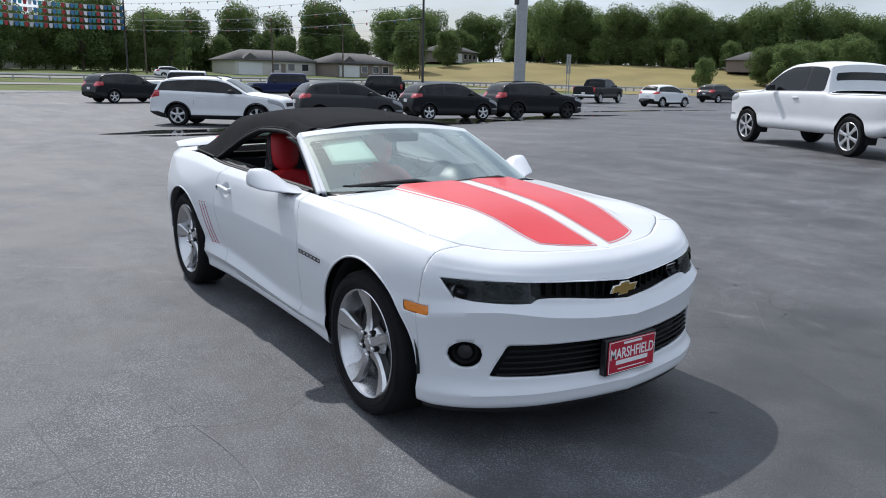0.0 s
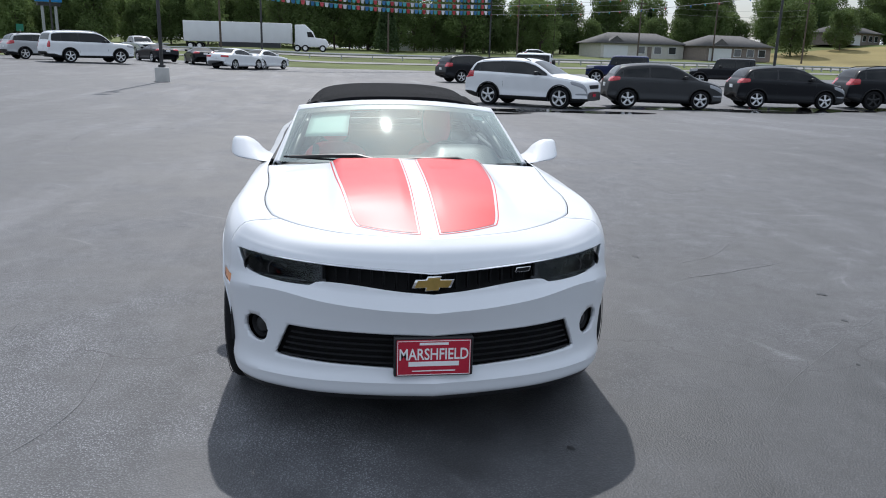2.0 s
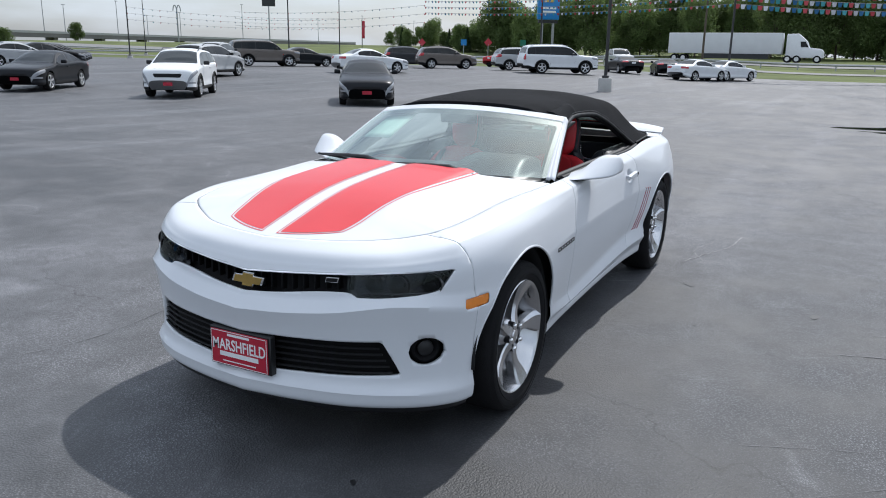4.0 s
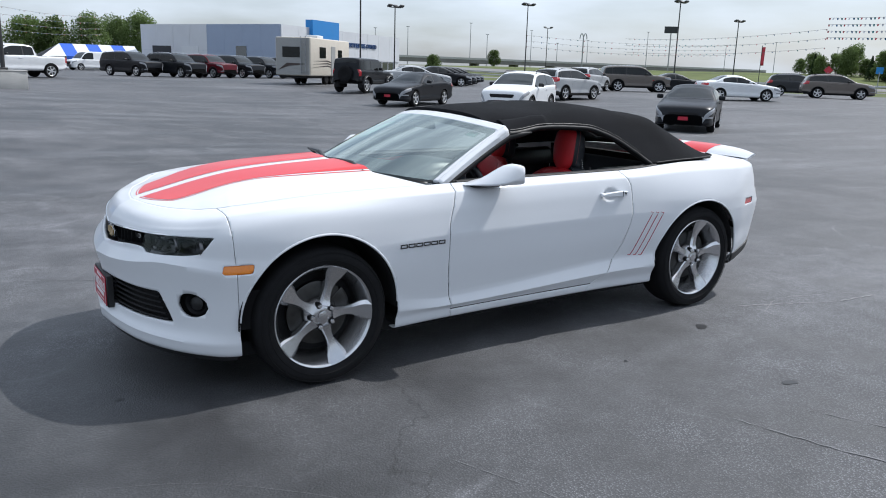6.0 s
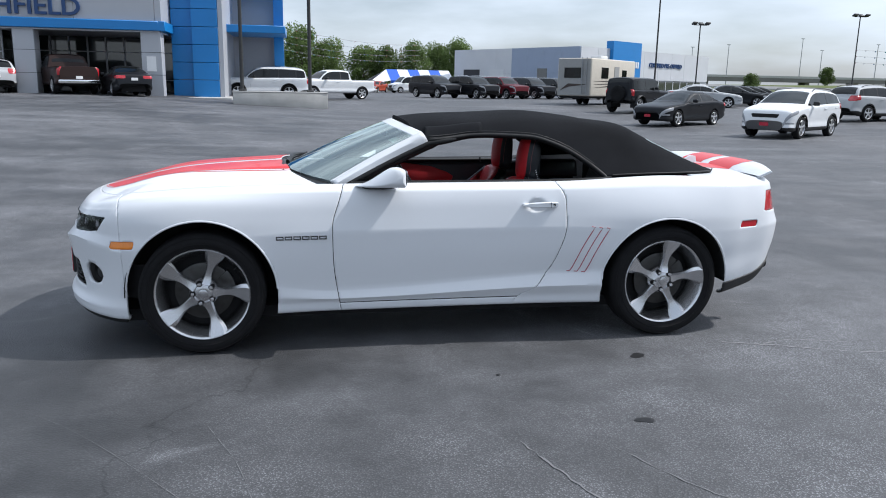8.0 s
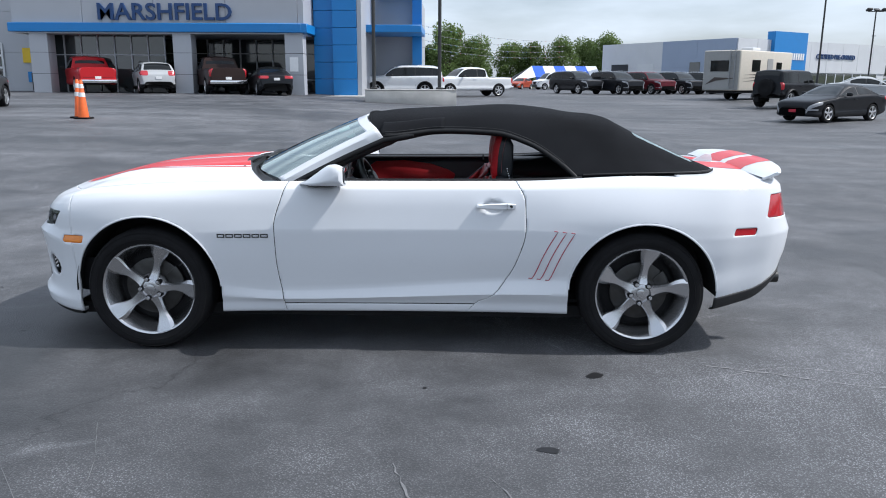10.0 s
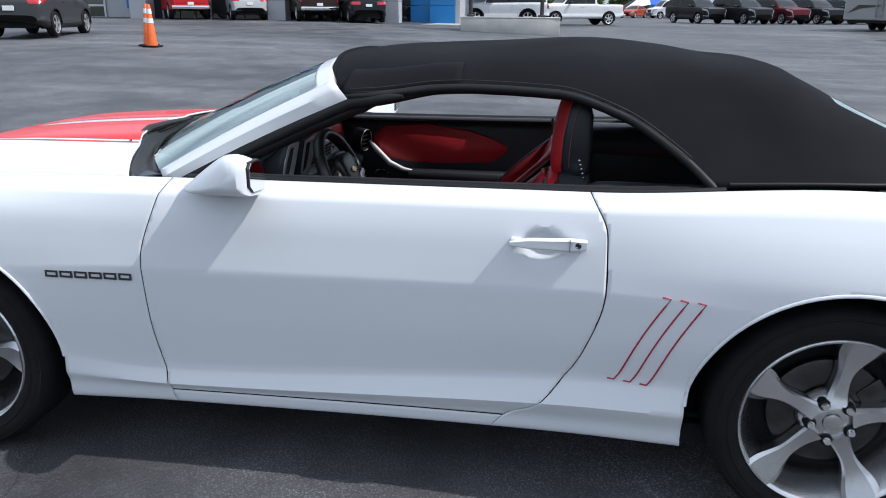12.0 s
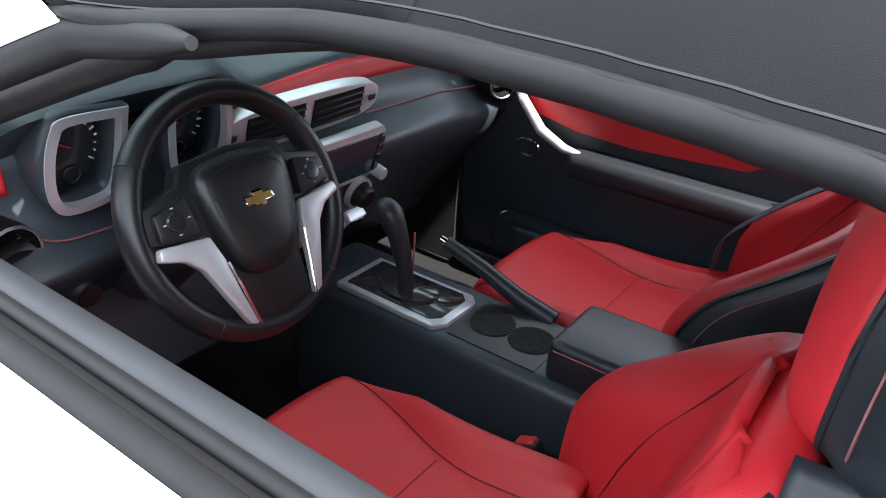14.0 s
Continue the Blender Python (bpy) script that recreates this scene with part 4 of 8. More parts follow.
        m = Matrix.Translation((x, side * (y0(x, 0.688) + 0.0005), 0.688)) @ Matrix.Diagonal((1, side, 1, 1))
        part("name_badge_bar", moved(bar, m), BADGE, convertible, "dark chrome badge shape", flat=True)
    # three curved red lines behind the door
    for k in range(3):
        pth = []
        for t in np.linspace(0, 1, 14):
            z = 0.44 + 0.285 * t - 0.004 * k
            x = -0.795 - 0.048 * k - 0.135 * t ** 0.8 * (1.0) + 0.018 * math.sin(math.pi * t)
            pth.append((x, side * (y0(x, z) + 0.001), z))
        pth = [(pth[0][0] + 0.02, side * (y0(pth[0][0] + 0.02, pth[0][2]) + 0.001), pth[0][2] + 0.002)] + pth + [(pth[-1][0] + 0.022, side * (y0(pth[-1][0] + 0.022, pth[-1][2]) + 0.001), pth[-1][2] + 0.004)]
        part("side_gill_decal", tube(pth, 0.0026, 6), DECAL_RED, convertible, "thin red curved decal line")

# paper sheet inside the windscreen
PAPER = mat("pale_green_paper", (0.52, 0.68, 0.62), 0.7, var=0.04, scale=10)
sticker = sheet(6, 6, lambda u, v: Vector(screen_point(0.44 + 0.44 * u, -0.84 + 0.37 * v)) + Vector((-0.012, 0, -0.022)))
part("window_sheet", sticker, PAPER, convertible, "pale green paper sheet behind the glass", thick=0.001)
part("window_sticker", sheet(3, 3, lambda u, v: Vector(screen_point(0.76 + 0.08 * u, 0.74 + 0.10 * v)) + Vector((-0.01, 0, -0.02))), PAPER, convertible, "small sticker behind the glass", thick=0.001)

# underbody, wheel wells, cabin tub
part("side_sill_floor", box(-0.98, 0.98, -0.83, 0.83, 0.228, 0.26), DARK, convertible)
part("floor_pan", box(-1.72, 1.93, -0.74, 0.74, 0.17, 0.24), DARK, convertible, "dark underbody")
for x in (HUBX, -HUBX):
    for side in (1, -1):
        rows = []
        for i in range(25):
            a = math.radians(-2 + 184 * i / 24)
            rows.append([(x + (ARCH + 0.01) * math.cos(a), side * y, HUBZ + (ARCH + 0.01) * math.sin(a)) for y in (0.55, 0.7, 0.82, 0.875)])
        part("wheel_well", from_rows(rows), DARK, convertible, "dark wheel well liner", thick=0.004)
        part("well_wall", box(x - 0.44, x + 0.44, side * 0.54, side * 0.55, 0.2, 0.75), DARK, convertible)


def spoke_bm(angle):
    """One twisted spoke with a ridge, from hub to rim, in the wheel's plane (x, z), outward along y."""
    rows = []
    for i in range(13):
        t = i / 12
        r = 0.055 + (0.262 - 0.055) * t
        half = 0.034 - 0.012 * math.sin(math.pi * min(1, t * 1.25)) + 0.022 * smooth(0.4, 1.0, t)
        lean = 0.1 * (t - 0.3) * abs(t - 0.3)
        face = 0.008 - 0.018 * math.sin(math.pi * t ** 0.8) + 0.026 * t ** 2
        sect = [(-half, face - 0.012), (-half * 0.62, face + 0.002), (half * 0.78, face), (half, face - 0.008), (half * 0.86, face - 0.05), (-half * 0.86, face - 0.05)]
        a0 = angle + lean
        rows.append([(r * math.cos(a0) - c * math.sin(a0), h, r * math.sin(a0) + c * math.cos(a0)) for c, h in sect])
    bm = from_rows(rows, True, True)
    bmesh.ops.recalc_face_normals(bm, faces=bm.faces)
    return bm


def wheel_at(x, side, turn):
    m = Matrix.Translation((x, side * 0.874, HUBZ)) @ (pose(0, 0, 0) if side > 0 else pose(0, 0, 0, 0, 0, 180))
    tyre_p = [(0.268, 0.022), (0.275, 0.032), (0.295, 0.042), (0.322, 0.045), (0.342, 0.036), (0.355, 0.016), (0.359, -0.02), (0.36, -0.09), (0.358, -0.15), (0.345, -0.185), (0.31, -0.2), (0.27, -0.19)]
    tyre = part("tyre", moved(lathe(tyre_p, 72), m), RUBBER, convertible, "black low profile tyre")
    for rr in (0.338, 0.300):
        part("sidewall_rib", moved(lathe([(rr - 0.002, 0.043), (rr, 0.0455), (rr + 0.002, 0.043)], 60), m), RUBBER, tyre)
    rim_p = [(0.19, -0.13), (0.203, -0.1), (0.226, -0.045), (0.246, -0.003), (0.256, 0.02), (0.262, 0.03), (0.268, 0.033), (0.273, 0.028), (0.272, 0.018)]
    rim = part("rim", moved(lathe(rim_p, 72), m), ALLOY, convertible, "polished five spoke alloy wheel")
    for k in range(5):
        part("spoke", moved(spoke_bm(turn + math.tau * k / 5), m), ALLOY, rim, angle=18)
        a = turn + math.tau * (k + 0.5) / 5
        lug_m = m @ Matrix.Translation((0.060 * math.cos(a), 0, 0.060 * math.sin(a)))
        # closed black disc, painting the shade of a lug recess
        part("lug_pocket_shade", moved(lathe([(0.0, 0.008), (0.0155, 0.008), (0.017, 0.006), (0.018, -0.02)], 16), lug_m), MESH_SHADE_BLACK, rim)
        part("lug_nut", moved(lathe([(0.0, 0.023), (0.008, 0.022), (0.0115, 0.016), (0.012, 0.004)], 12), lug_m), CHROME, rim)
    part("hub_cap", moved(lathe([(0.0, 0.013), (0.018, 0.0125), (0.026, 0.010), (0.029, 0.004), (0.05, 0.002), (0.08, -0.02), (0.088, -0.05)], 30), m), ALLOY, rim)
    part("brake_disc", moved(lathe([(0.06, -0.06), (0.15, -0.06), (0.168, -0.065), (0.168, -0.085), (0.06, -0.085)], 40), m), STEEL, convertible, "steel brake disc")
    cal = [(0.1 * math.cos(a), 0.1 * math.sin(a)) for a in np.linspace(-0.1, 0.75, 8)] + [(0.18 * math.cos(a), 0.18 * math.sin(a)) for a in np.linspace(0.75, -0.1, 8)]
    part("brake_caliper", moved(prism(cal, -0.055, -0.095, "Y", 0.006), Matrix.Translation((x, side * 0.874, HUBZ)) @ Matrix.Diagonal((-1, side, 1, 1))), STEEL, convertible, "grey brake caliper")
    # added black disc: paints the shade behind the spokes
    part("hub_shadow", moved(lathe([(0.0, -0.1), (0.204, -0.1)], 30), m), MESH_SHADE_BLACK, convertible)
    part("valve", moved(tube([(0.243, -0.01, 0.0), (0.226, 0.006, 0.0)], 0.004, 8), m @ pose(0, 0, 0, 0, -math.degrees(turn + math.pi / 5), 0)), TRIM, rim)


for x, side, turn in ((HUBX, 1, 1.85), (-HUBX, 1, 1.70), (HUBX, -1, 1.48), (-HUBX, -1, 1.3)):
    wheel_at(x, side, turn)


# ---- parked vehicles ----
def paint(name, rgb, rough=0.35):
    return mat(name, rgb, rough, var=0.04, scale=3, coat=0.16, spec=0.12)


P_WHITE, P_BLACK, P_GREY = paint("white_paint", (0.72, 0.73, 0.74)), paint("black_paint", (0.012, 0.013, 0.016)), paint("dark_grey_paint", (0.045, 0.047, 0.05))
P_SILVER, P_RED, P_MAROON = paint("silver_paint", (0.42, 0.43, 0.44)), paint("red_paint", (0.45, 0.015, 0.02)), paint("maroon_paint", (0.09, 0.008, 0.014))
P_DKBROWN = paint("dark_brown_paint", (0.028, 0.016, 0.014))
P_BLUE, P_BRONZE, P_ORANGE = paint("dark_blue_paint", (0.015, 0.022, 0.07)), paint("brown_grey_paint", (0.16, 0.14, 0.125)), paint("rusty_red_paint", (0.35, 0.06, 0.03))
TINTED = mat("tinted_window_glass", (0.008, 0.0095, 0.010), 0.06, var=0.2, scale=2, spec=0.35)
SCREEN_DARK = mat("dark_windscreen_glass", (0.02, 0.024, 0.026), 0.05, var=0.3, scale=1.5, spec=0.38)
CLEAR_LAMP = mat("clear_lamp_lens", (0.30, 0.31, 0.33), 0.15, var=0.1, coat=0.7)
RIM = mat("painted_alloy_rim", (0.68, 0.68, 0.69), 0.3, metal=0.8, var=0.1)

# side outline of each kind: (metres behind the nose, height) from the bumper over the roof to the tail
OUTLINES = {
    "sedan": ((0, 0.55), (0.03, 0.7), (0.14, 0.79), (0.5, 0.87), (1.0, 0.94), (1.38, 0.985), (1.8, 1.19), (2.2, 1.37), (2.55, 1.44), (2.9, 1.445), (3.3, 1.39), (3.75, 1.18), (4.0, 1.08), (4.3, 1.06), (4.55, 1.03), (4.62, 0.9), (4.66, 0.6)),
    "hatch": ((0, 0.55), (0.04, 0.76), (0.2, 0.89), (0.55, 1.0), (0.88, 1.07), (1.3, 1.3), (1.7, 1.5), (2.1, 1.585), (2.6, 1.595), (3.2, 1.56), (3.68, 1.48), (3.86, 1.32), (3.98, 1.12), (4.1, 1.02), (4.15, 0.85), (4.17, 0.6)),
    "suv": ((0, 0.6), (0.03, 0.82), (0.12, 0.95), (0.4, 1.03), (0.85, 1.1), (1.2, 1.145), (1.6, 1.37), (2.0, 1.57), (2.4, 1.65), (2.9, 1.665), (3.5, 1.645), (4.05, 1.59), (4.27, 1.5), (4.42, 1.25), (4.52, 1.08), (4.6, 1.0), (4.64, 0.8), (4.65, 0.62)),
    "large_suv": ((0, 0.7), (0.02, 1.0), (0.08, 1.13), (0.4, 1.19), (0.9, 1.23), (1.38, 1.26), (1.75, 1.56), (2.1, 1.79), (2.5, 1.88), (3.4, 1.895), (4.5, 1.86), (4.98, 1.79), (5.1, 1.6), (5.2, 1.25), (5.27, 1.12), (5.3, 0.95), (5.32, 0.66)),
    "pickup": ((0, 0.78), (0.02, 1.05), (0.07, 1.19), (0.3, 1.26), (0.8, 1.3), (1.42, 1.335), (1.8, 1.65), (2.15, 1.87), (2.5, 1.96), (3.0, 1.975), (3.55, 1.94), (3.74, 1.88), (3.84, 1.5), (3.9, 1.35), (4.1, 1.33), (5.7, 1.34), (5.82, 1.33), (5.85, 1.2), (5.86, 0.7)),
    "jeep": ((0, 0.75), (0.02, 1.08), (0.06, 1.16), (0.5, 1.2), (1.42, 1.24), (1.5, 1.27), (1.62, 1.55), (1.74, 1.8), (1.9, 1.86), (3.0, 1.87), (4.0, 1.85), (4.1, 1.8), (4.15, 1.5), (4.18, 1.1), (4.2, 0.7)),
    "van": ((0, 0.65), (0.03, 0.95), (0.12, 1.08), (0.5, 1.18), (0.9, 1.26), (1.3, 1.68), (1.7, 2.0), (2.1, 2.09), (4.0, 2.1), (5.4, 2.07), (5.56, 1.98), (5.64, 1.4), (5.68, 1.0), (5.7, 0.65)),
    "coupe": ((0, 0.5), (0.03, 0.64), (0.16, 0.74), (0.6, 0.84), (1.3, 0.92), (1.55, 0.96), (1.95, 1.13), (2.35, 1.25), (2.6, 1.28), (2.85, 1.25), (3.4, 1.04), (3.7, 0.99), (4.1, 0.98), (4.35, 0.95), (4.45, 0.85), (4.5, 0.58)),
}
KINDS = {
    # half width, belt at the cowl and at the tail, wheelbase, front overhang, tyre radius, clearance, roof share of the width, cowl, roof front, roof rear, glass end
    "sedan": (0.9, 0.93, 1.02, 2.72, 0.92, 0.335, 0.19, 0.70, 1.42, 2.2, 3.15, 3.86),
    "hatch": (0.88, 1.0, 1.08, 2.6, 0.84, 0.335, 0.2, 0.75, 0.92, 1.72, 3.66, 3.97),
    "suv": (0.92, 1.06, 1.15, 2.72, 0.92, 0.365, 0.24, 0.76, 1.24, 2.05, 4.1, 4.46),
    "large_suv": (1.01, 1.18, 1.24, 3.07, 0.98, 0.41, 0.29, 0.80, 1.42, 2.15, 5.0, 5.2),
    "pickup": (1.03, 1.26, 1.29, 3.74, 0.98, 0.415, 0.4, 0.78, 1.46, 2.18, 3.72, 3.86),
    "jeep": (0.92, 1.2, 1.2, 2.75, 0.72, 0.42, 0.46, 0.85, 1.46, 1.76, 4.06, 4.17),
    "van": (1.0, 1.2, 1.2, 3.5, 0.95, 0.37, 0.26, 0.86, 0.96, 1.75, 5.5, 5.66),
    "coupe": (0.92, 0.91, 0.96, 2.65, 0.9, 0.34, 0.16, 0.68, 1.6, 2.35, 2.72, 3.5),
}


def spoked_rim(parent, m, r, n=5, ma=None):
    ob = part("rim", moved(lathe([(r * 0.62, -0.10), (r * 0.66, 0.0), (r * 0.7, 0.012), (r * 0.72, 0.004)], 28), m), ma or RIM, parent)
    for k in range(n):
        a = math.tau * k / n + 0.3
        s = from_rows([[(rr * math.cos(a) - c * math.sin(a), h, rr * math.sin(a) + c * math.cos(a)) for c, h in ((-w, 0.0), (0, 0.012), (w, 0.0), (0, -0.03))] for rr, w in ((0.02, 0.04), (r * 0.35, 0.032), (r * 0.68, 0.05))], True, True)
        bmesh.ops.recalc_face_normals(s, faces=s.faces)
        part("spoke", moved(s, m), ma or RIM, ob)
    return ob


def vehicle(kind, paint_ma, label, category="car", m=None, group="parked cars", rim_ma=None):
    """A parked vehicle: nose along +x, origin on the ground under its middle."""
    W, belt0, belt1, wb, over, tr, clear, share, cowl, rf, rr, ge = KINDS[kind]
    line = OUTLINES[kind]
    L, H = line[-1][0], max(z for _, z in line)
    nose = L / 2
    top = thing({"pickup": "pickup_truck", "jeep": "off_roader", "hatch": "hatchback"}.get(kind, kind), label, category, group, m=m)
    zt = pchip(*line)
    belt = pchip((0, belt0 - 0.05), (cowl, belt0), (ge, belt1), (L, belt1))
    blunt = {"pickup": 0.06, "large_suv": 0.06, "jeep": 0.1, "van": 0.06, "suv": 0.03}.get(kind, 0.0)
    plan = pchip((0, 0.66 + blunt), (0.04, 0.78 + blunt), (0.14, 0.88 + blunt * 0.7), (0.4, 0.965), (over, 1.0), (over + 0.6, 0.985), (L * 0.5, 0.98), (over + wb - 0.5, 0.985), (over + wb, 1.0), (L - 0.4, 0.975), (L - 0.1, 0.92), (L - 0.02, 0.86), (L, 0.8))
    zb = pchip((0, clear + 0.06), (0.4, clear), (L - 0.6, clear + 0.02), (L - 0.1, clear + 0.14), (L, clear + 0.2))

    def section(d):
        w, t, b = W * float(plan(d)), float(zt(d)), float(zb(d))
        zs = min(float(belt(d)), t - 0.085)
        g = min(1.0, max(0.0, (t - zs - 0.085) / (H - belt1 - 0.085)))
        yt = w * (0.945 - (0.945 - share) * g)
        round_off = 0.02 + 0.03 * g
        return w, t, b, zs, g, yt, round_off

    def ring_at(d):
        w, t, b, zs, g, yt, ro = section(d)
        up = catmull([(0, t), (0.5 * yt, t - 0.25 * ro), (0.84 * yt, t - ro), (yt, t - ro - 0.045), (yt + (0.95 * w - yt) * 0.52, zs + 0.52 * (t - ro - 0.045 - zs)), (0.95 * w, zs)], 18)
        hgt = zs - b
        low = catmull([(0.95 * w, zs), (0.985 * w, zs - 0.03), (w, zs - 0.1 * hgt - 0.03), (0.985 * w, b + 0.55 * hgt), (0.97 * w, b + 0.36 * hgt), (0.99 * w, b + 0.2 * hgt), (0.965 * w, b + 0.07 * hgt), (0.86 * w, b)], 16)
        return np.vstack([up[:-1], low])

    ds = sorted(set([round(v, 3) for v in np.concatenate([np.linspace(0, 0.2, 9), np.linspace(0.2, L - 0.25, 58), np.linspace(L - 0.25, L, 9)])]))
    rows = []
    for d in ds:
        half = ring_at(d)
        rows.append([(nose - d, y, z) for y, z in half[::-1]] + [(nose - d, -y, z) for y, z in half[1:]])
    body = from_rows(rows)
    bmesh.ops.holes_fill(body, edges=[e for e in body.edges if e.is_boundary], sides=0)
    bmesh.ops.recalc_face_normals(body, faces=body.faces)
    body.normal_update()
    src = body.copy()
    D = lambda c: nose - c.x
    fx, rx = nose - over, nose - over - wb
    arch = lambda c, cx, ra: max(math.hypot(c.x - cx, (c.z - tr) * (1 if c.z > tr else 0.35)) - ra, 0.5 * W - abs(c.y))
    for cx in (fx, rx):
        cut(body, lambda c: arch(c, cx, tr * 1.15))
    if kind == "pickup":
        cut(body, lambda c: max(0.1 - (D(c) - ge), abs(c.y) - W * 0.86, 0.6 - c.z, D(c) - (L - 0.08)))
    part("body", body, paint_ma, top, angle=38)

    def patch(name, f, ma, label2="", off=0.004):
        g = cut(src.copy(), f)
        if not g.faces:
            g.free()
            return None
        g.normal_update()
        for v in g.verts:
            v.co += v.normal * off
        return part(name, g, ma, top, label2, angle=60)

    memo = {}

    def info(c):
        k = round(D(c), 4)
        if k not in memo:
            memo[k] = section(min(L, max(0.0, k)))
        return memo[k]

    end = ge - (0.12 if kind not in ("sedan", "coupe") else 0.35)
    slant = {"suv": 0.55, "hatch": 0.6, "large_suv": 0.12, "pickup": 0.06, "jeep": 0.02, "van": 0.02}.get(kind, 0.0)
    dlo = lambda c: min(c.z - info(c)[3] - 0.022, info(c)[1] - info(c)[6] - 0.075 - c.z, abs(c.y) - 0.55 * W, D(c) - cowl - 0.16, end - slant * max(0.0, c.z - belt1) - D(c))
    mid = {"coupe": ge}.get(kind, (rf + rr) / 2 + (0.12 if kind in ("pickup",) else -0.12 if kind == "large_suv" else 0.0))
    second = mid + (0.95 if kind in ("suv", "hatch") else 1.05 if kind != "jeep" else 0.85)
    bounds = [(0, mid - 0.03)] + ([(mid + 0.03, second - 0.02), (second + 0.02, 99)] if kind in ("suv", "large_suv", "hatch", "jeep") else [(mid + 0.03, 99)])
    if kind == "coupe":
        bounds = [(0, 99)]
    if kind == "van":
        bounds = [(0, rf + 0.75)]
    for s in (1, -1):
        if kind != "van":
            patch("window_surround", lambda c: min(dlo(c), s * c.y), TRIM, "", 0.002)
        for a, b in bounds:
            patch("side_window", lambda c: min(dlo(c) - 0.012, D(c) - a, b - D(c), s * c.y), TINTED, "dark tinted side window", 0.004)
        patch("headlight", lambda c: min(0.55 - D(c), c.z - info(c)[3] + 0.13 + 0.06 * (0.5 - D(c)), info(c)[3] - 0.02 - c.z, s * c.y - W * (0.40 if kind != "jeep" else 0.5)), CLEAR_LAMP, "clear headlight", 0.006)
        patch("running_lamp", lambda c: min(0.4 - D(c), 0.028 - abs(c.z - clear - 0.28), s * c.y - W * 0.6), CLEAR_LAMP if kind != "jeep" else TRIM, "", 0.006)
        if kind in ("sedan", "coupe"):
            patch("tail_light", lambda c: min(D(c) - L + 0.32, c.z - 0.83, 0.97 - c.z, s * c.y - W * 0.45), RED_LENS, "red tail light", 0.005)
        elif kind in ("suv", "hatch"):
            patch("tail_light", lambda c: min(D(c) - L + 0.42, c.z - 0.92 - 0.15 * (L - D(c)), belt1 + 0.03 - c.z, s * c.y - W * 0.55), RED_LENS, "red tail light", 0.005)
        else:
            patch("tail_light", lambda c: min(D(c) - L + 0.16, c.z - 0.9, min(1.3, belt1 + 0.05) - c.z, s * c.y - W * 0.74), RED_LENS, "red tail light", 0.005)
        mb = box(-0.07, 0.06, -0.1, 0.1, -0.065, 0.075, 0.035, 3)
        part("door_mirror", moved(mb, pose(nose - cowl - 0.52, s * (W + 0.07), float(belt(cowl)) + 0.1)), paint_ma if kind in ("sedan", "coupe") else TRIM, top)
        for hx in (mid - 0.22, second - 0.18):
            if hx < end and kind not in ("coupe", "van") or hx == mid - 0.22:
                part("door_handle", moved(box(-0.1, 0.1, -0.012, 0.022, -0.016, 0.016, 0.008, 2), pose(nose - hx, s * (W * 0.985), float(belt(hx)) - 0.13)), paint_ma, top)
        for dx in [cowl + 0.32, mid] + ([min(second, over + wb - 0.3)] if kind not in ("coupe", "van") else []):
            patch("door_seam", lambda c: min(0.006 - abs(D(c) - dx - 0.05 * (c.z - 0.8)), c.z - clear - 0.2, info(c)[3] - 0.005 - c.z, s * c.y), TRIM, "", 0.0015)
    patch("windscreen", lambda c: min(D(c) - cowl - 0.02, rf - 0.02 - D(c), 0.9 * info(c)[5] - abs(c.y) if info(c)[4] > 0.05 else 0.8 * W - abs(c.y)), SCREEN_DARK, "dark windscreen", 0.004)
    patch("rear_window", lambda c: min(D(c) - rr - 0.03, ge - 0.03 - D(c), 0.86 * info(c)[5] - abs(c.y), c.z - belt1 + 0.02), TINTED, "dark rear window", 0.004)
    gz = float(zt(0.1)) - 0.12
    patch("grille", lambda c: min(0.3 - D(c), gz - c.z, c.z - gz + (0.13 if kind in ("sedan", "coupe", "hatch") else 0.2 if kind == "suv" else 0.3), W * 0.52 - abs(c.y) - 0.7 * max(0, gz - 0.06 - c.z)), MESH_SHADE_BLACK, "black grille", 0.006)
    patch("grille_bar", lambda c: min(0.3 - D(c), 0.012 - abs(c.z - gz + 0.03 + 0.05 * abs(c.y)), W * 0.58 - abs(c.y)), CHROME, "chrome grille bar", 0.012)
    patch("hood_seam", lambda c: min(c.z - info(c)[3] + 0.02, 0.008 - abs(D(c) - 0.16 - 0.2 * c.y * c.y)), TRIM, "", 0.0015)
    patch("lower_intake", lambda c: min(0.35 - D(c), 0.045 - abs(c.z - clear - 0.13), W * 0.62 - abs(c.y)), MESH_SHADE_BLACK, "", 0.006)
    if kind in ("suv", "large_suv", "hatch", "jeep"):
        low = cut(src.copy(), lambda c: clear + 0.14 + 0.1 * smooth(L - 0.7, L - 0.3, D(c)) - c.z)
        for cx in (fx, rx):
            cut(low, lambda c: arch(c, cx, tr * 1.16))
        low.normal_update()
        for v in low.verts:
            v.co += v.normal * 0.008
        part("lower_cladding", low, TRIM, top, "black plastic cladding")
        for cx in (fx, rx):
            for s in (1, -1):
                lip = [(cx + tr * 1.19 * math.cos(a), tr + tr * 1.19 * math.sin(a)) for a in np.linspace(0.0, math.pi, 16)]
                part("arch_cladding", from_rows([[(x - (x - cx) * 0.045, s * (W * 0.975), z - (z - tr) * 0.045), (x, s * (W * 1.006), z), (x + (x - cx) * 0.06, s * (W * 1.003), z + (z - tr) * 0.06), (x + (x - cx) * 0.075, s * (W * 0.97), z + (z - tr) * 0.075)] for x, z in lip]), TRIM, top, thick=0.006)
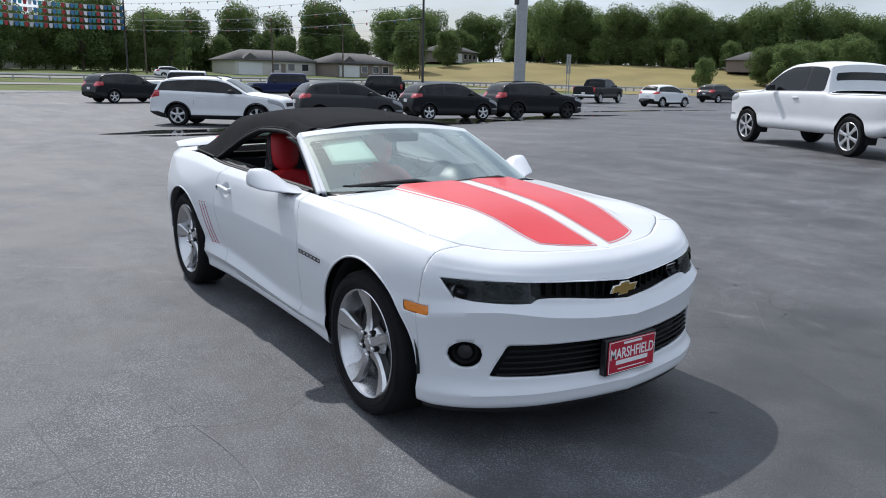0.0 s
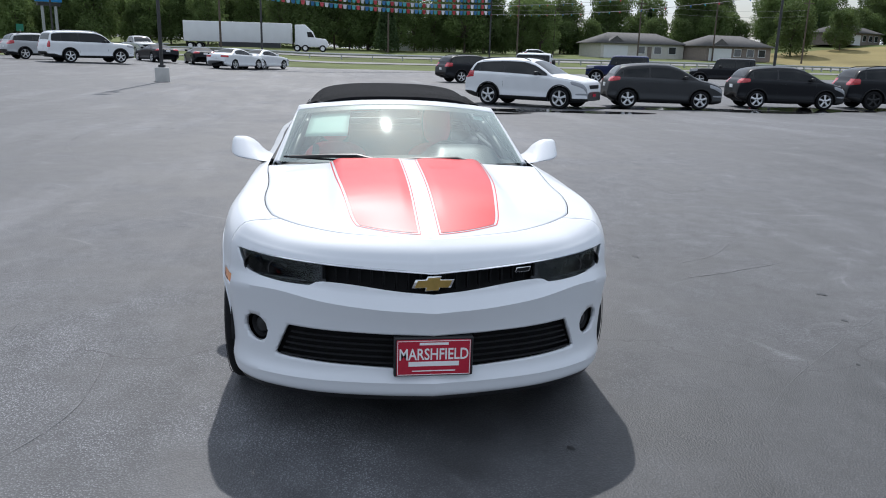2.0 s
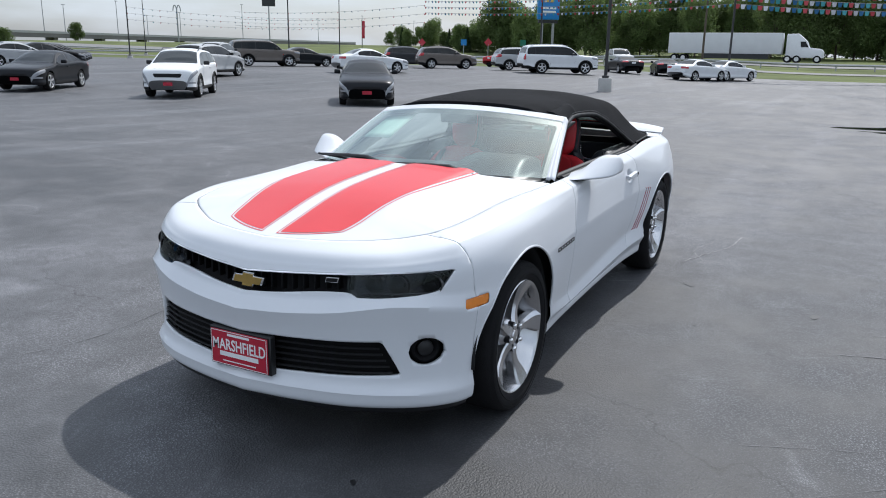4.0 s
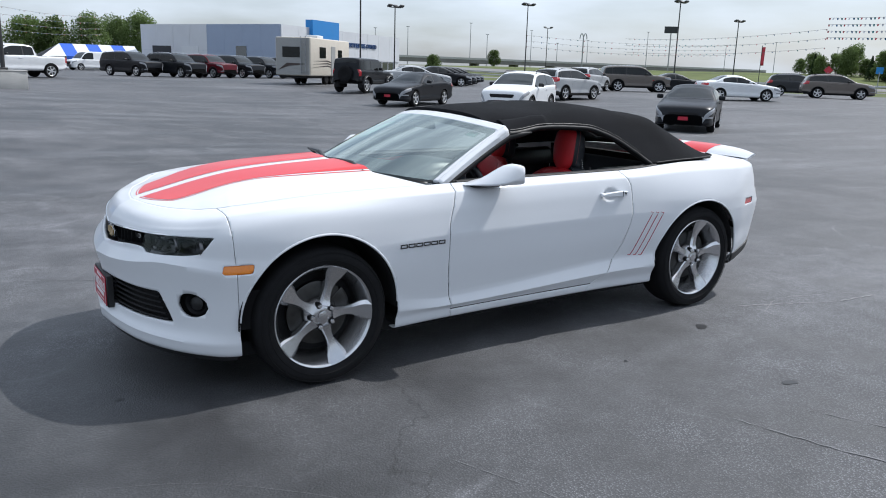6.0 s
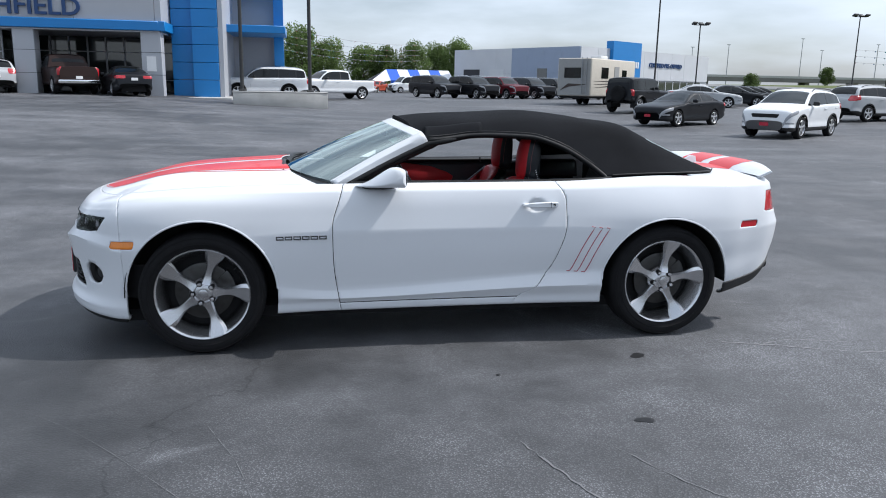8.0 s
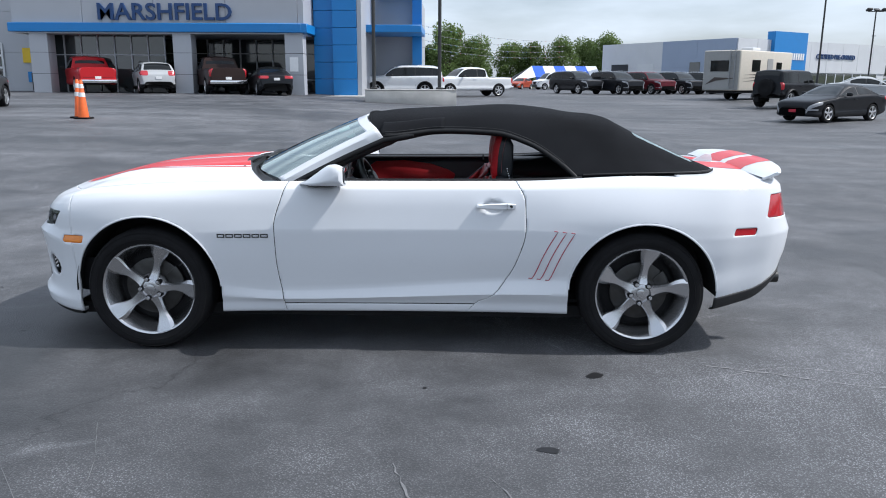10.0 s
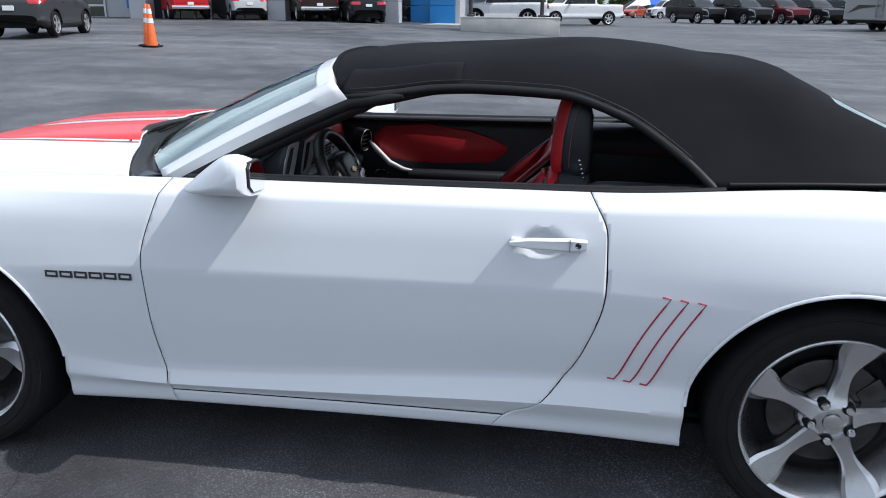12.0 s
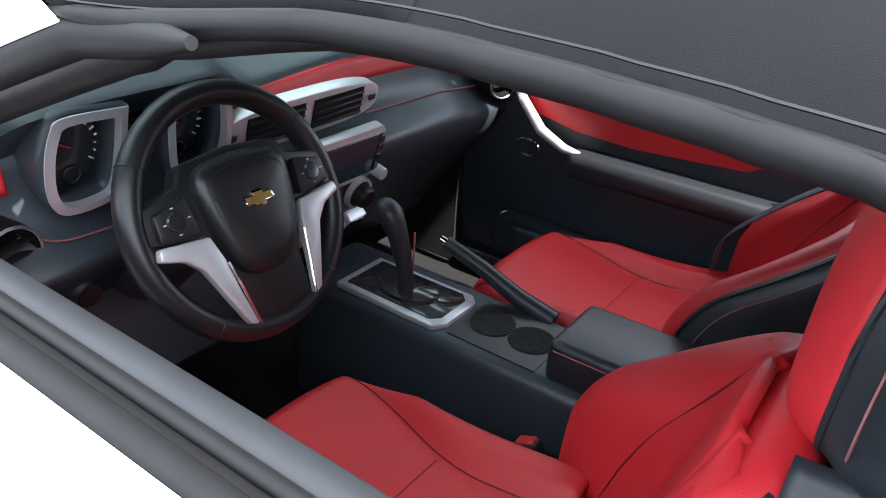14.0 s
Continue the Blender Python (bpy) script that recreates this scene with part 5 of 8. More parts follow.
    if kind in ("sedan", "suv", "hatch"):
        part("front_plate", box(nose - 0.06, nose + 0.012, -0.15, 0.15, clear + 0.18, clear + 0.29, 0.003, 1), RED_PLATE, top, "red dealer plate")
    part("rear_plate", box(-nose - 0.01, -nose + 0.03, -0.15, 0.15, 0.74, 0.87, 0.004, 1), PLATE_WHITE, top, "small rear plate")
    if kind in ("suv", "large_suv"):
        for s in (1, -1):
            part("roof_rail", tube([(nose - d, s * section(d)[5] * 0.93, float(zt(d)) - 0.03 + 0.045 * (0.02 < k < 0.98)) for k, d in zip(np.linspace(0, 1, 9), np.linspace(rf + 0.1, rr - 0.1, 9))], 0.017, 6), CHROME if kind == "large_suv" else TRIM, top, "slim roof rail")
    if kind == "jeep":
        part("spare_wheel", moved(lathe([(0.0, 0.06), (0.12, 0.07), (0.22, 0.09), (0.3, 0.1), (tr, 0.05), (tr, -0.12), (0.2, -0.14)], 28, "X"), pose(-nose - 0.1, 0, 1.0, 0, 0, 180)), RUBBER, top, "black spare wheel")
        for s in (1, -1):
            for cx in (fx, rx):
                part("fender_flare", tube([(cx + (tr * 1.2) * math.cos(a), s * (W + 0.02), tr + tr * 1.16 * math.sin(a)) for a in np.linspace(0.15, math.pi - 0.15, 12)], 0.085, 8, flat=0.4), TRIM, top)
    if kind == "pickup":
        part("bed_floor", box(-nose + 0.1, nose - ge - 0.1, -W * 0.86, W * 0.86, 0.6, 0.66), TRIM, top)
        for x0, x1, y0, y1 in ((-nose + 0.08, nose - ge - 0.1, W * 0.85, W * 0.9), (-nose + 0.08, nose - ge - 0.1, -W * 0.9, -W * 0.85), (-nose + 0.05, -nose + 0.1, -W * 0.86, W * 0.86), (nose - ge - 0.1, nose - ge - 0.06, -W * 0.86, W * 0.86)):
            part("bed_side", box(x0, x1, y0, y1, 0.6, 1.3), TRIM, top)
        part("rear_bumper", box(-nose - 0.08, -nose + 0.12, -W * 0.92, W * 0.92, 0.52, 0.7, 0.03, 2), CHROME, top, "chrome rear bumper")
        part("tailgate_seam", box(-nose - 0.006, -nose + 0.01, -W * 0.72, W * 0.72, 0.8, 0.81), TRIM, top)
    part("underbody", box(-nose + 0.3, nose - 0.3, -W * 0.62, W * 0.62, clear + 0.02, clear + 0.35), DARK, top)
    for cx in (fx, rx):
        for s in (1, -1):
            liner = lathe([(tr * 1.14, -0.02), (tr * 1.14, -0.3), (0.0, -0.3)], 24)
            cut(liner, lambda c: c.z + tr * 0.35)
            part("wheel_well", moved(liner, Matrix.Translation((cx, s * (W * 0.965), tr)) @ (pose(0, 0, 0) if s > 0 else pose(0, 0, 0, 0, 0, 180))), DARK, top)
            wm = Matrix.Translation((cx, s * (W - 0.025), tr)) @ (pose(0, 0, 0) if s > 0 else pose(0, 0, 0, 0, 0, 180))
            w_ob = part("tyre", moved(lathe([(tr * 0.7, 0.0), (tr * 0.76, 0.018), (tr * 0.93, 0.015), (tr, -0.03), (tr, -0.18), (tr * 0.9, -0.21), (tr * 0.5, -0.2)], 32), wm), RUBBER, top, "black tyre")
            spoked_rim(w_ob, wm, tr, 5 if kind != "pickup" else 6, rim_ma)
            # dark disc put in as the shade between rim spokes
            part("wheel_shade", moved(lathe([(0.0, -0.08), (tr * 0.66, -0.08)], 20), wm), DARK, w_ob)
    return top


def spot(x, y, head):
    return Matrix.Translation((x, y, land(x, y))) @ pose(0, 0, 0, 0, 0, head)


LOT = "cars parked on the dealer lot"
# row behind the convertible
vehicle("suv", P_WHITE, "white compact SUV parked on wet asphalt", "suv", spot(-22.0, 6.5, 52), LOT)
vehicle("hatch", P_GREY, "dark grey electric hatchback parked in the row", "hatchback", spot(-22.2, 11.4, 81), LOT)
vehicle("hatch", P_BLACK, "black hatchback parked in the row", "hatchback", spot(-23.2, 16.9, 82), LOT)
vehicle("suv", P_BLACK, "black small SUV with black wheels in the row", "suv", spot(-23.4, 21.9, 80), LOT, TRIM)
vehicle("hatch", P_WHITE, "white hatchback parked at the end of the row", "hatchback", spot(-33.4, 43.6, 92), LOT)
dark_suv = vehicle("suv", P_GREY, "dark grey SUV parked near the road", "suv", spot(-41.0, 60.5, 92), LOT)
vehicle("pickup", P_BLACK, "black pickup truck parked near the road", "pickup", spot(-41.0, 44.5, 110), LOT)
white_pickup = vehicle("pickup", P_WHITE, "white crew cab pickup truck on bright wheels", "pickup", spot(-5.0, 15.0, 156), LOT)
vehicle("suv", P_BLACK, "black SUV parked near the grass verge", "suv", spot(-42.9, 8.0, 108), LOT)
vehicle("jeep", P_BLACK, "black boxy off-roader with a spare wheel", "off-roader", spot(-45.0, 25.5, 240), LOT)
vehicle("jeep", P_BLUE, "dark blue boxy off-roader near the verge", "off-roader", spot(-46.5, 18.6, 250), LOT)
vehicle("jeep", P_WHITE, "white boxy off-roader near the verge", "off-roader", spot(-50.0, 12.8, 250), LOT)
# towards the signs
vehicle("large_suv", P_WHITE, "white long SUV parked beside the lamp pole", "suv", spot(-46.8, -16.0, 128), LOT)
white_suv = vehicle("suv", P_SILVER, "silver SUV parked beside a larger one", "suv", spot(-50.5, -20.0, 128), LOT)
white_sedan = vehicle("sedan", P_WHITE, "white saloon car parked near the grass verge", "sedan", spot(-52.6, -7.6, 150), LOT)
copy_thing(white_sedan, spot(-56.0, -6.0, 150))
coupe = vehicle("coupe", P_BLACK, "small black coupe parked near the verge", "coupe", spot(-57.0, -14.1, 215), LOT)
copy_thing(coupe, spot(-57.2, -10.9, 200))
vehicle("coupe", P_RED, "small red coupe parked near the verge", "coupe", spot(-63.0, -26.8, 160), LOT)
vehicle("suv", P_BRONZE, "brown grey crossover parked at the lot edge", "suv", spot(-49.8, -26.2, 130), LOT)
copy_thing(dark_suv, spot(-53.0, -31.2, 130))
vehicle("sedan", P_WHITE, "white full size saloon with bright wheels", "sedan", spot(-36.6, -24.6, 148), LOT)
black_sedan = vehicle("sedan", P_BLACK, "black saloon car parked in the far row", "sedan", spot(-44.5, -35.8, 150), LOT)
vehicle("large_suv", P_BRONZE, "brown grey family SUV in the far row", "suv", spot(-41.8, -37.6, 146), LOT)
kia = vehicle("sedan", P_BLACK, "black compact saloon facing the lot lane", "sedan", spot(-18.05, -12.75, 34), LOT)
copy_thing(kia, spot(-15.1, -25.7, 30))
vehicle("suv", P_WHITE, "white small SUV with a black grille facing the lane", "suv", spot(-16.3, -19.6, 34), LOT)
vehicle("suv", P_SILVER, "pale silver crossover parked across the lane", "suv", spot(-26.1, -27.8, 193), LOT)
vehicle("sedan", P_SILVER, "silver saloon parked behind a black one", "sedan", spot(-24.8, -41.5, 160), LOT)
for k in range(4):
    copy_thing(black_sedan, spot(-29.0 - 3.0 * k, -45.0 - 3.6 * k, 160))
copy_thing(white_suv, spot(-36.0, -36.5, 205))
vehicle("pickup", P_SILVER, "silver pickup truck beyond the lot edge", "pickup", spot(-80.0, -20.8, 30), LOT)
vehicle("jeep", P_BLACK, "black off-roader with large tyres and a spare wheel", "off-roader", spot(-17.4, -35.0, 215), LOT)
# row by the far building
big_black = vehicle("large_suv", P_BLACK, "black large SUV in the row by the building", "suv", spot(-13.6, -60.5, 116), LOT)
copy_thing(big_black, spot(-10.4, -61.5, 118))
vehicle("large_suv", P_MAROON, "maroon large SUV in the row by the building", "suv", spot(-16.6, -62.0, 116), LOT)
for k in range(3):
    copy_thing(big_black, spot(-19.6 - 3.0 * k, -63.6 - 1.6 * k, 116))
vehicle("van", P_WHITE, "white van parked near the striped tent", "van", spot(-12.6, -93, 20), LOT)
red_sedan = vehicle("sedan", P_ORANGE, "rusty red saloon parked near the tent", "sedan", spot(-8.4, -94.5, 60), LOT)
copy_thing(red_sedan, spot(-1.0, -104, 60))
# in front of the showroom
vehicle("pickup", P_RED, "red pickup truck parked before the showroom", "pickup", spot(20.4, -38.4, 305), LOT)
vehicle("suv", P_SILVER, "silver SUV parked before the showroom", "suv", spot(16.6, -38.0, 299), LOT)
vehicle("pickup", P_DKBROWN, "dark brown pickup truck parked before the showroom", "pickup", spot(12.9, -37.8, 298), LOT)
vehicle("sedan", P_BLACK, "black saloon parked before the showroom", "sedan", spot(9.7, -36.4, 293), LOT)
vehicle("large_suv", P_WHITE, "white family SUV parked behind the planter", "suv", spot(3.2, -44.6, 8), LOT)
copy_thing(white_pickup, spot(-1.2, -49.5, 25))
vehicle("suv", P_GREY, "dark grey SUV parked near the traffic cones", "suv", spot(15.4, -19.3, 286), LOT)


# ---- lamp poles, planter, cones ----
POLE = mat("dark_bronze_pole", (0.03, 0.03, 0.03), 0.5, var=0.2)
GALV = mat("galvanised_steel", (0.32, 0.33, 0.34), 0.45, metal=0.6, var=0.15)
ORANGE = mat("orange_cone_plastic", (0.75, 0.13, 0.02), 0.5, var=0.12, scale=9)
BLUE = mat("blue_cladding", (0.015, 0.20, 0.53), 0.35, var=0.05, scale=1)
PALE = mat("pale_grey_panel", (0.42, 0.43, 0.46), 0.45, var=0.05, scale=0.6)
SLATE = mat("blue_grey_panel", (0.29, 0.345, 0.45), 0.5, var=0.05, scale=0.5)
CHALKY = mat("chalk_grey_panel", (0.58, 0.59, 0.61), 0.55, var=0.05, scale=0.6)
WHITE_WALL = mat("white_painted_wall", (0.62, 0.63, 0.64), 0.6, var=0.06, scale=0.8)
SHOP_GLASS = mat("shop_window_glass", (0.03, 0.035, 0.038), 0.05, var=0.2, scale=0.5, coat=0.5, spec=0.8)
BLUE_LETTER = mat("dark_blue_letters", (0.012, 0.05, 0.16), 0.35, var=0.05)
YELLOW = mat("yellow_sign", (0.75, 0.5, 0.02), 0.45, var=0.05)
SIGN_RED = mat("red_banner", (0.45, 0.03, 0.05), 0.5, var=0.1)


def lamp_pole(x, y, h, heads=2, footing=0.65, label="dark lamp pole on a concrete footing", turn=0.0):
    z = land(x, y)
    ob = thing("lamp_pole", label, "lamp pole", "lamp poles", m=Matrix.Translation((x, y, z)) @ pose(0, 0, 0, 0, 0, turn))
    if footing:
        foot = lathe([(0.0, footing), (0.3, footing), (0.33, footing - 0.04), (0.33, -0.05)], 24, "Z")
        part("footing", foot, CONCRETE, ob, "round concrete footing")
    part("shaft", tube([(0, 0, footing - 0.02), (0, 0, h)], [0.085, 0.06], 10), POLE, ob)
    part("base_cover", box(-0.14, 0.14, -0.14, 0.14, footing, footing + 0.12, 0.02, 1), POLE, ob)
    if heads:
        part("cross_arm", box(-0.75, 0.75, -0.04, 0.04, h - 0.12, h - 0.04), POLE, ob)
        for k in range(heads):
            sx = -0.75 + 1.5 * k / max(1, heads - 1)
            part("lamp_head", moved(box(-0.26, 0.26, -0.2, 0.3, -0.1, 0.1, 0.05, 2), pose(sx, 0.1, h + 0.06, -25 if k % 2 else 20, 0, 0)), POLE, ob, "dark floodlight head")
    return ob


lamp_pole(-32.6, -8.5, 11.0, 2)
lamp_pole(-57.0, -6.2, 9.5, 0, 0.6)
lamp_pole(-36.5, 24.2, 9.0, 2, 0.0, "dark lamp pole behind the parked row")
lamp_pole(-69, 14.0, 9.0, 0, 0.0, "dark lamp pole on the grass verge")
lamp_pole(-61.5, -75.0, 9.6, 3, 0.3)
lamp_pole(-70.0, -57.8, 9.6, 3, 0.3)
lamp_pole(-92, -66, 9.0, 3, 0.3)
lamp_pole(-41.5, -74, 8.0, 3, 0.3)
lamp_pole(-63.0, -23.4, 9.0, 2, 0.3)
lamp_pole(-95, -110, 9.5, 2, 0.3)
lamp_pole(-31.0, -62, 13.0, 0, 0.3)
lamp_pole(3.2, -62, 9.6, 4, 0.3)
planter = thing("planter_wall", "low pale concrete planter wall under two poles", "planter", m=Matrix.Translation((1.85, -31.6, land(1.85, -31.6))) @ pose(0, 0, 0, 0, 0, 6))
part("wall", box(-2.15, 2.15, -1.1, 0.15, -0.1, 0.62, 0.02, 2), CONCRETE, planter)
part("coping", box(-2.17, 2.17, -1.12, 0.17, 0.62, 0.67, 0.01, 1), CONCRETE, planter)
for px in (1.72, -1.4):
    q = thing("lamp_pole", "dark lamp pole standing on the planter wall", "lamp pole", "lamp poles", m=planter.matrix_world @ Matrix.Translation((px, -0.5, 0.67)))
    part("shaft", tube([(0, 0, 0), (0, 0, 10.5)], [0.09, 0.07], 10), POLE, q)
    part("base_cover", box(-0.16, 0.16, -0.16, 0.16, 0, 0.1, 0.02, 1), POLE, q)
    part("lamp_head", box(-0.5, 0.5, -0.2, 0.2, 10.45, 10.65, 0.05, 2), POLE, q)


def cone(x, y):
    z = land(x, y)
    ob = thing("traffic_cone", "orange traffic cone with white bands, slightly scuffed", "traffic cone", "traffic cones", m=Matrix.Translation((x, y, z)) @ Matrix.Diagonal((0.92, 0.92, 0.94, 1)))
    part("base", box(-0.21, 0.21, -0.21, 0.21, 0, 0.045, 0.015, 2), RUBBER, ob, "black rubber base")
    part("cone_body", lathe([(0.15, 0.045), (0.145, 0.08), (0.045, 1.08), (0.03, 1.1), (0.0, 1.1)], 24, "Z"), ORANGE, ob)
    for z0, z1 in ((0.62, 0.74), (0.86, 0.98)):
        part("white_band", lathe([(0.158 - 0.1 * z0, z0), (0.158 - 0.1 * z1, z1)], 24, "Z"), PLATE_WHITE, ob)


cone(9.75, -15.6)
cone(10.0, -15.9)
block = thing("sign_stand", "small stand with a thin white post on blocks", "sign stand", m=spot(-22.5, -15.8, 20))
part("foot", box(-0.35, 0.35, -0.2, 0.2, 0, 0.18, 0.03, 1), CONCRETE, block)
part("post", tube([(0, 0, 0.15), (0, 0, 1.3)], 0.03, 8), PLATE_WHITE, block)


# ---- showroom ----
def panel_wall(parent, x0, x1, z0, z1, y0, y1, ma, nx, nz, name="wall_panel"):
    """A wall of separate cladding panels with open joints, facing +y at y1."""
    part("wall_core", box(x0 + 0.02, x1 - 0.02, y0, y1 - 0.03, z0, z1), ma, parent)
    for i in range(nx):
        for k in range(nz):
            a, b = x0 + (x1 - x0) * i / nx, x0 + (x1 - x0) * (i + 1) / nx
            c, d = z0 + (z1 - z0) * k / nz, z0 + (z1 - z0) * (k + 1) / nz
            part(name, box(a + 0.012, b - 0.012, y1 - 0.03, y1, c + 0.012, d - 0.012, 0.006, 1), ma, parent)


FLOOR = 0.86
show = thing("showroom", "car showroom with pale panels, blue band and glass front", "building", m=Matrix.Translation((0, 0, FLOOR - 0.2)) @ Matrix.Diagonal((1, 1, 0.94, 1)))
panel_wall(show, 8.2, 23.6, 4.05, 8.2, -41.5, -37.0, PALE, 4, 1)
part("blue_band", box(8.0, 23.8, -38.0, -36.85, 3.55, 4.05, 0.03, 1), BLUE, show, "bright blue canopy band")
part("canopy_side", box(7.9, 8.2, -44.0, -37.05, 4.05, 8.2), PALE, show)
part("side_band", box(7.7, 8.05, -44.0, -36.86, 3.55, 4.05, 0.02, 1), BLUE, show)
part("soffit", box(8.0, 23.6, -43.0, -37.0, 3.46, 3.54), PALE, show)
for cx in (8.45, 14.5, 22.3):
    col = part("column", box(cx - 0.5, cx + 0.5, -37.9, -37.05, 0, 3.5, 0.02, 1), PALE, show, "pale clad column")
    for z in (1.2, 2.4):
        part("joint", box(cx - 0.505, cx + 0.505, -37.905, -37.045, z, z + 0.02), TRIM, col)
part("notice", box(8.25, 8.7, -37.04, -37.02, 1.4, 2.2), PLATE_WHITE, show, "small white notice on the column")
part("word", letters("MARSHFIELD", 1.28, Matrix.Translation((15.3, -36.93, 4.62)) @ pose(0, 0, 0, 0, 0, 180), 0.06), BLUE_LETTER, show, "dark blue raised letters")
glass = part("shop_front", box(8.0, 24.0, -43.2, -43.0, 0, 3.5), SHOP_GLASS, show, "dark reflecting glass shop front")
for k in range(17):
    x = 8.0 + k * 1.0
    part("mullion", box(x - 0.04, x + 0.04, -43.0, -42.9, 0, 3.5), PALE, glass)
for z in (0.05, 0.9, 2.55):
    part("transom", box(8.0, 24.0, -43.0, -42.93, z, z + 0.06), PALE, glass)
part("display_bay", box(16.0, 22.6, -40.0, -38.6, 0, 3.46), SHOP_GLASS, show, "projecting glazed bay")
for k in range(8):
    x = 16.0 + k * 6.6 / 7
    part("bay_mullion", box(x - 0.035, x + 0.035, -38.6, -38.53, 0, 3.46), PALE, show)
part("bay_transom", box(16.0, 22.6, -38.6, -38.54, 2.3, 2.36), PALE, show)
# blue entrance tower
for i in range(2):
    for k in range(9):
        a = (5.35, 6.75)[i]
        part("tower_panel", box(a + 0.01, a + (1.38 if i == 0 else 1.1), -40.5 - 0.4 * i, -39.3 - 0.4 * i, k * 1.0 + 0.012, k * 1.0 + 0.988, 0.01, 1), BLUE, show, "blue tower panel")
part("tower_return", box(5.1, 5.34, -46, -39.35, 0, 9.0), PALE, show)
part("side_wall", box(2.2, 5.3, -47.0, -46.7, 0, 9.0), PALE, show)
part("side_canopy", box(1.8, 5.2, -46.6, -41.6, 3.9, 4.35, 0.03, 1), BLUE, show, "blue side canopy")
part("side_frame", box(2.0, 2.6, -46.8, -46.0, 0, 9.0), BLUE, show)
part("upper_side", box(2.4, 5.2, -46.6, -44.2, 6.6, 7.4), PALE, show)
part("main_block", box(3.0, 60.0, -75.0, -47.0, 0, 8.4), PALE, show)
# service wing
panel_wall(show, 24.0, 40.0, 0, 7.5, -49.0, -41.0, PALE, 4, 3)
part("service_door", box(26.6, 31.2, -41.05, -40.95, 0, 3.1), SHOP_GLASS, show, "glazed roller door")
for k in range(5):
    part("door_rail", box(26.6, 31.2, -40.95, -40.9, 0.05 + k * 0.74, 0.17 + k * 0.74), WHITE_WALL, show)
for k in range(4):
    part("door_stile", box(26.55 + k * 1.53, 26.67 + k * 1.53, -40.95, -40.91, 0, 3.1), WHITE_WALL, show)
part("word", letters("service", 1.15, Matrix.Translation((29.3, -40.96, 3.95)) @ pose(0, 0, 0, 0, 0, 180), 0.05), BLUE_LETTER, show, "dark blue raised letters")
part("yellow_sign", box(24.4, 25.4, -40.98, -40.94, 1.9, 2.8), YELLOW, show, "yellow wall sign")
part("blue_sign", box(24.5, 25.2, -40.98, -40.94, 0.7, 1.35), BLUE, show, "small blue wall sign")
bin_ob = thing("litter_bin", "dark grey round litter bin by the wall", "bin", m=Matrix.Translation((24.3, -40.3, FLOOR)))
part("drum", lathe([(0.0, 1.0), (0.28, 1.0), (0.3, 0.95), (0.3, 0.0)], 20, "Z"), POLE, bin_ob)
part("showroom_walk", box(4.5, 40, -43.2, -36.4, -0.3, 0.03), CONCRETE, show, "concrete walk along the front")

# ---- pre-owned building: two walls that meet at a corner ----
pre = thing("used_car_building", "long grey and blue panelled building with a blue sign box", "building", m=Matrix.Translation((-31, -82, land(-31, -82) - 0.4)))
HGT = 6.2


def face_along(ax, ay, bx, by):
    d = Vector((bx - ax, by - ay, 0))
    return Matrix.Translation((ax, ay, 0)) @ pose(0, 0, 0, 0, 0, math.degrees(math.atan2(d.y, d.x))), d.length


def on_face(bm, fm):
    return moved(bm, fm)


left_m, left_l = face_along(0, 0, 11.0, -19.5)
right_m, right_l = face_along(0, 0, -26.0, -18.0)
for i in range(8):
    a, b = left_l * i / 8, left_l * (i + 1) / 8
    ma = SLATE if i < 4 else CHALKY
    for k in range(2):
        part("wall_panel", on_face(box(a + 0.008, b - 0.008, -0.1, 0.12, HGT * k / 2 + 0.006, HGT * (k + 1) / 2 - 0.006), left_m), ma, pre)
part("wall_core", on_face(box(0, left_l, -0.5, 0.0, 0, HGT), left_m), SLATE, pre)
part("window", on_face(box(5.0, 6.6, 0.1, 0.16, 1.9, 3.7), left_m), SHOP_GLASS, pre, "dark window")
# the second doorway is a solid black panel standing in for shade indoors
for a, b, h, ma, lab in ((12.6, 15.4, 3.6, WHITE_WALL, "pale roller door"), (17.2, 20.4, 3.6, TRIM, "open roller door as a black panel, its shaded inside painted")):
    part("roller_door", on_face(box(a, b, 0.1, 0.17, 0, h), left_m), ma, pre, lab)
for i in range(9):
    a, b = right_l * i / 9, right_l * (i + 1) / 9
    part("wall_panel", on_face(box(a + 0.02, b - 0.02, -0.1, 0.12, 2.6, HGT - 0.02), right_m @ Matrix.Diagonal((1, -1, 1, 1))), CHALKY, pre)
RM = right_m @ Matrix.Diagonal((1, -1, 1, 1))
part("wall_core", on_face(box(0, right_l, -0.5, 0.0, 0, HGT - 0.1), RM), CHALKY, pre)
part("shop_glass", on_face(box(12, right_l - 2, 0.0, 0.1, 0.2, 2.5), RM), SHOP_GLASS, pre, "dark shop windows")
for k in range(10):
    x = 12 + k * (right_l - 14) / 9
    part("mullion", on_face(box(x - 0.06, x + 0.06, 0.1, 0.16, 0.2, 2.5), RM), WHITE_WALL, pre)
part("sign_box", on_face(box(6.0, 12.4, -0.4, 0.6, 2.3, 7.1), RM), BLUE, pre, "bright blue sign box")
part("word", on_face(letters("CERTIFIED PRE-OWNED", 0.8, Matrix.Identity(4), 0.05), right_m @ Matrix.Translation((19.5, -0.18, 4.5))), BLUE_LETTER, pre, "dark blue raised letters")
for k in range(9):
    part("sign_bar", on_face(box(7.9 + 0.46 * k, 8.2 + 0.46 * k, 0.6, 0.66, 4.0, 4.75), RM), PLATE_WHITE, pre)
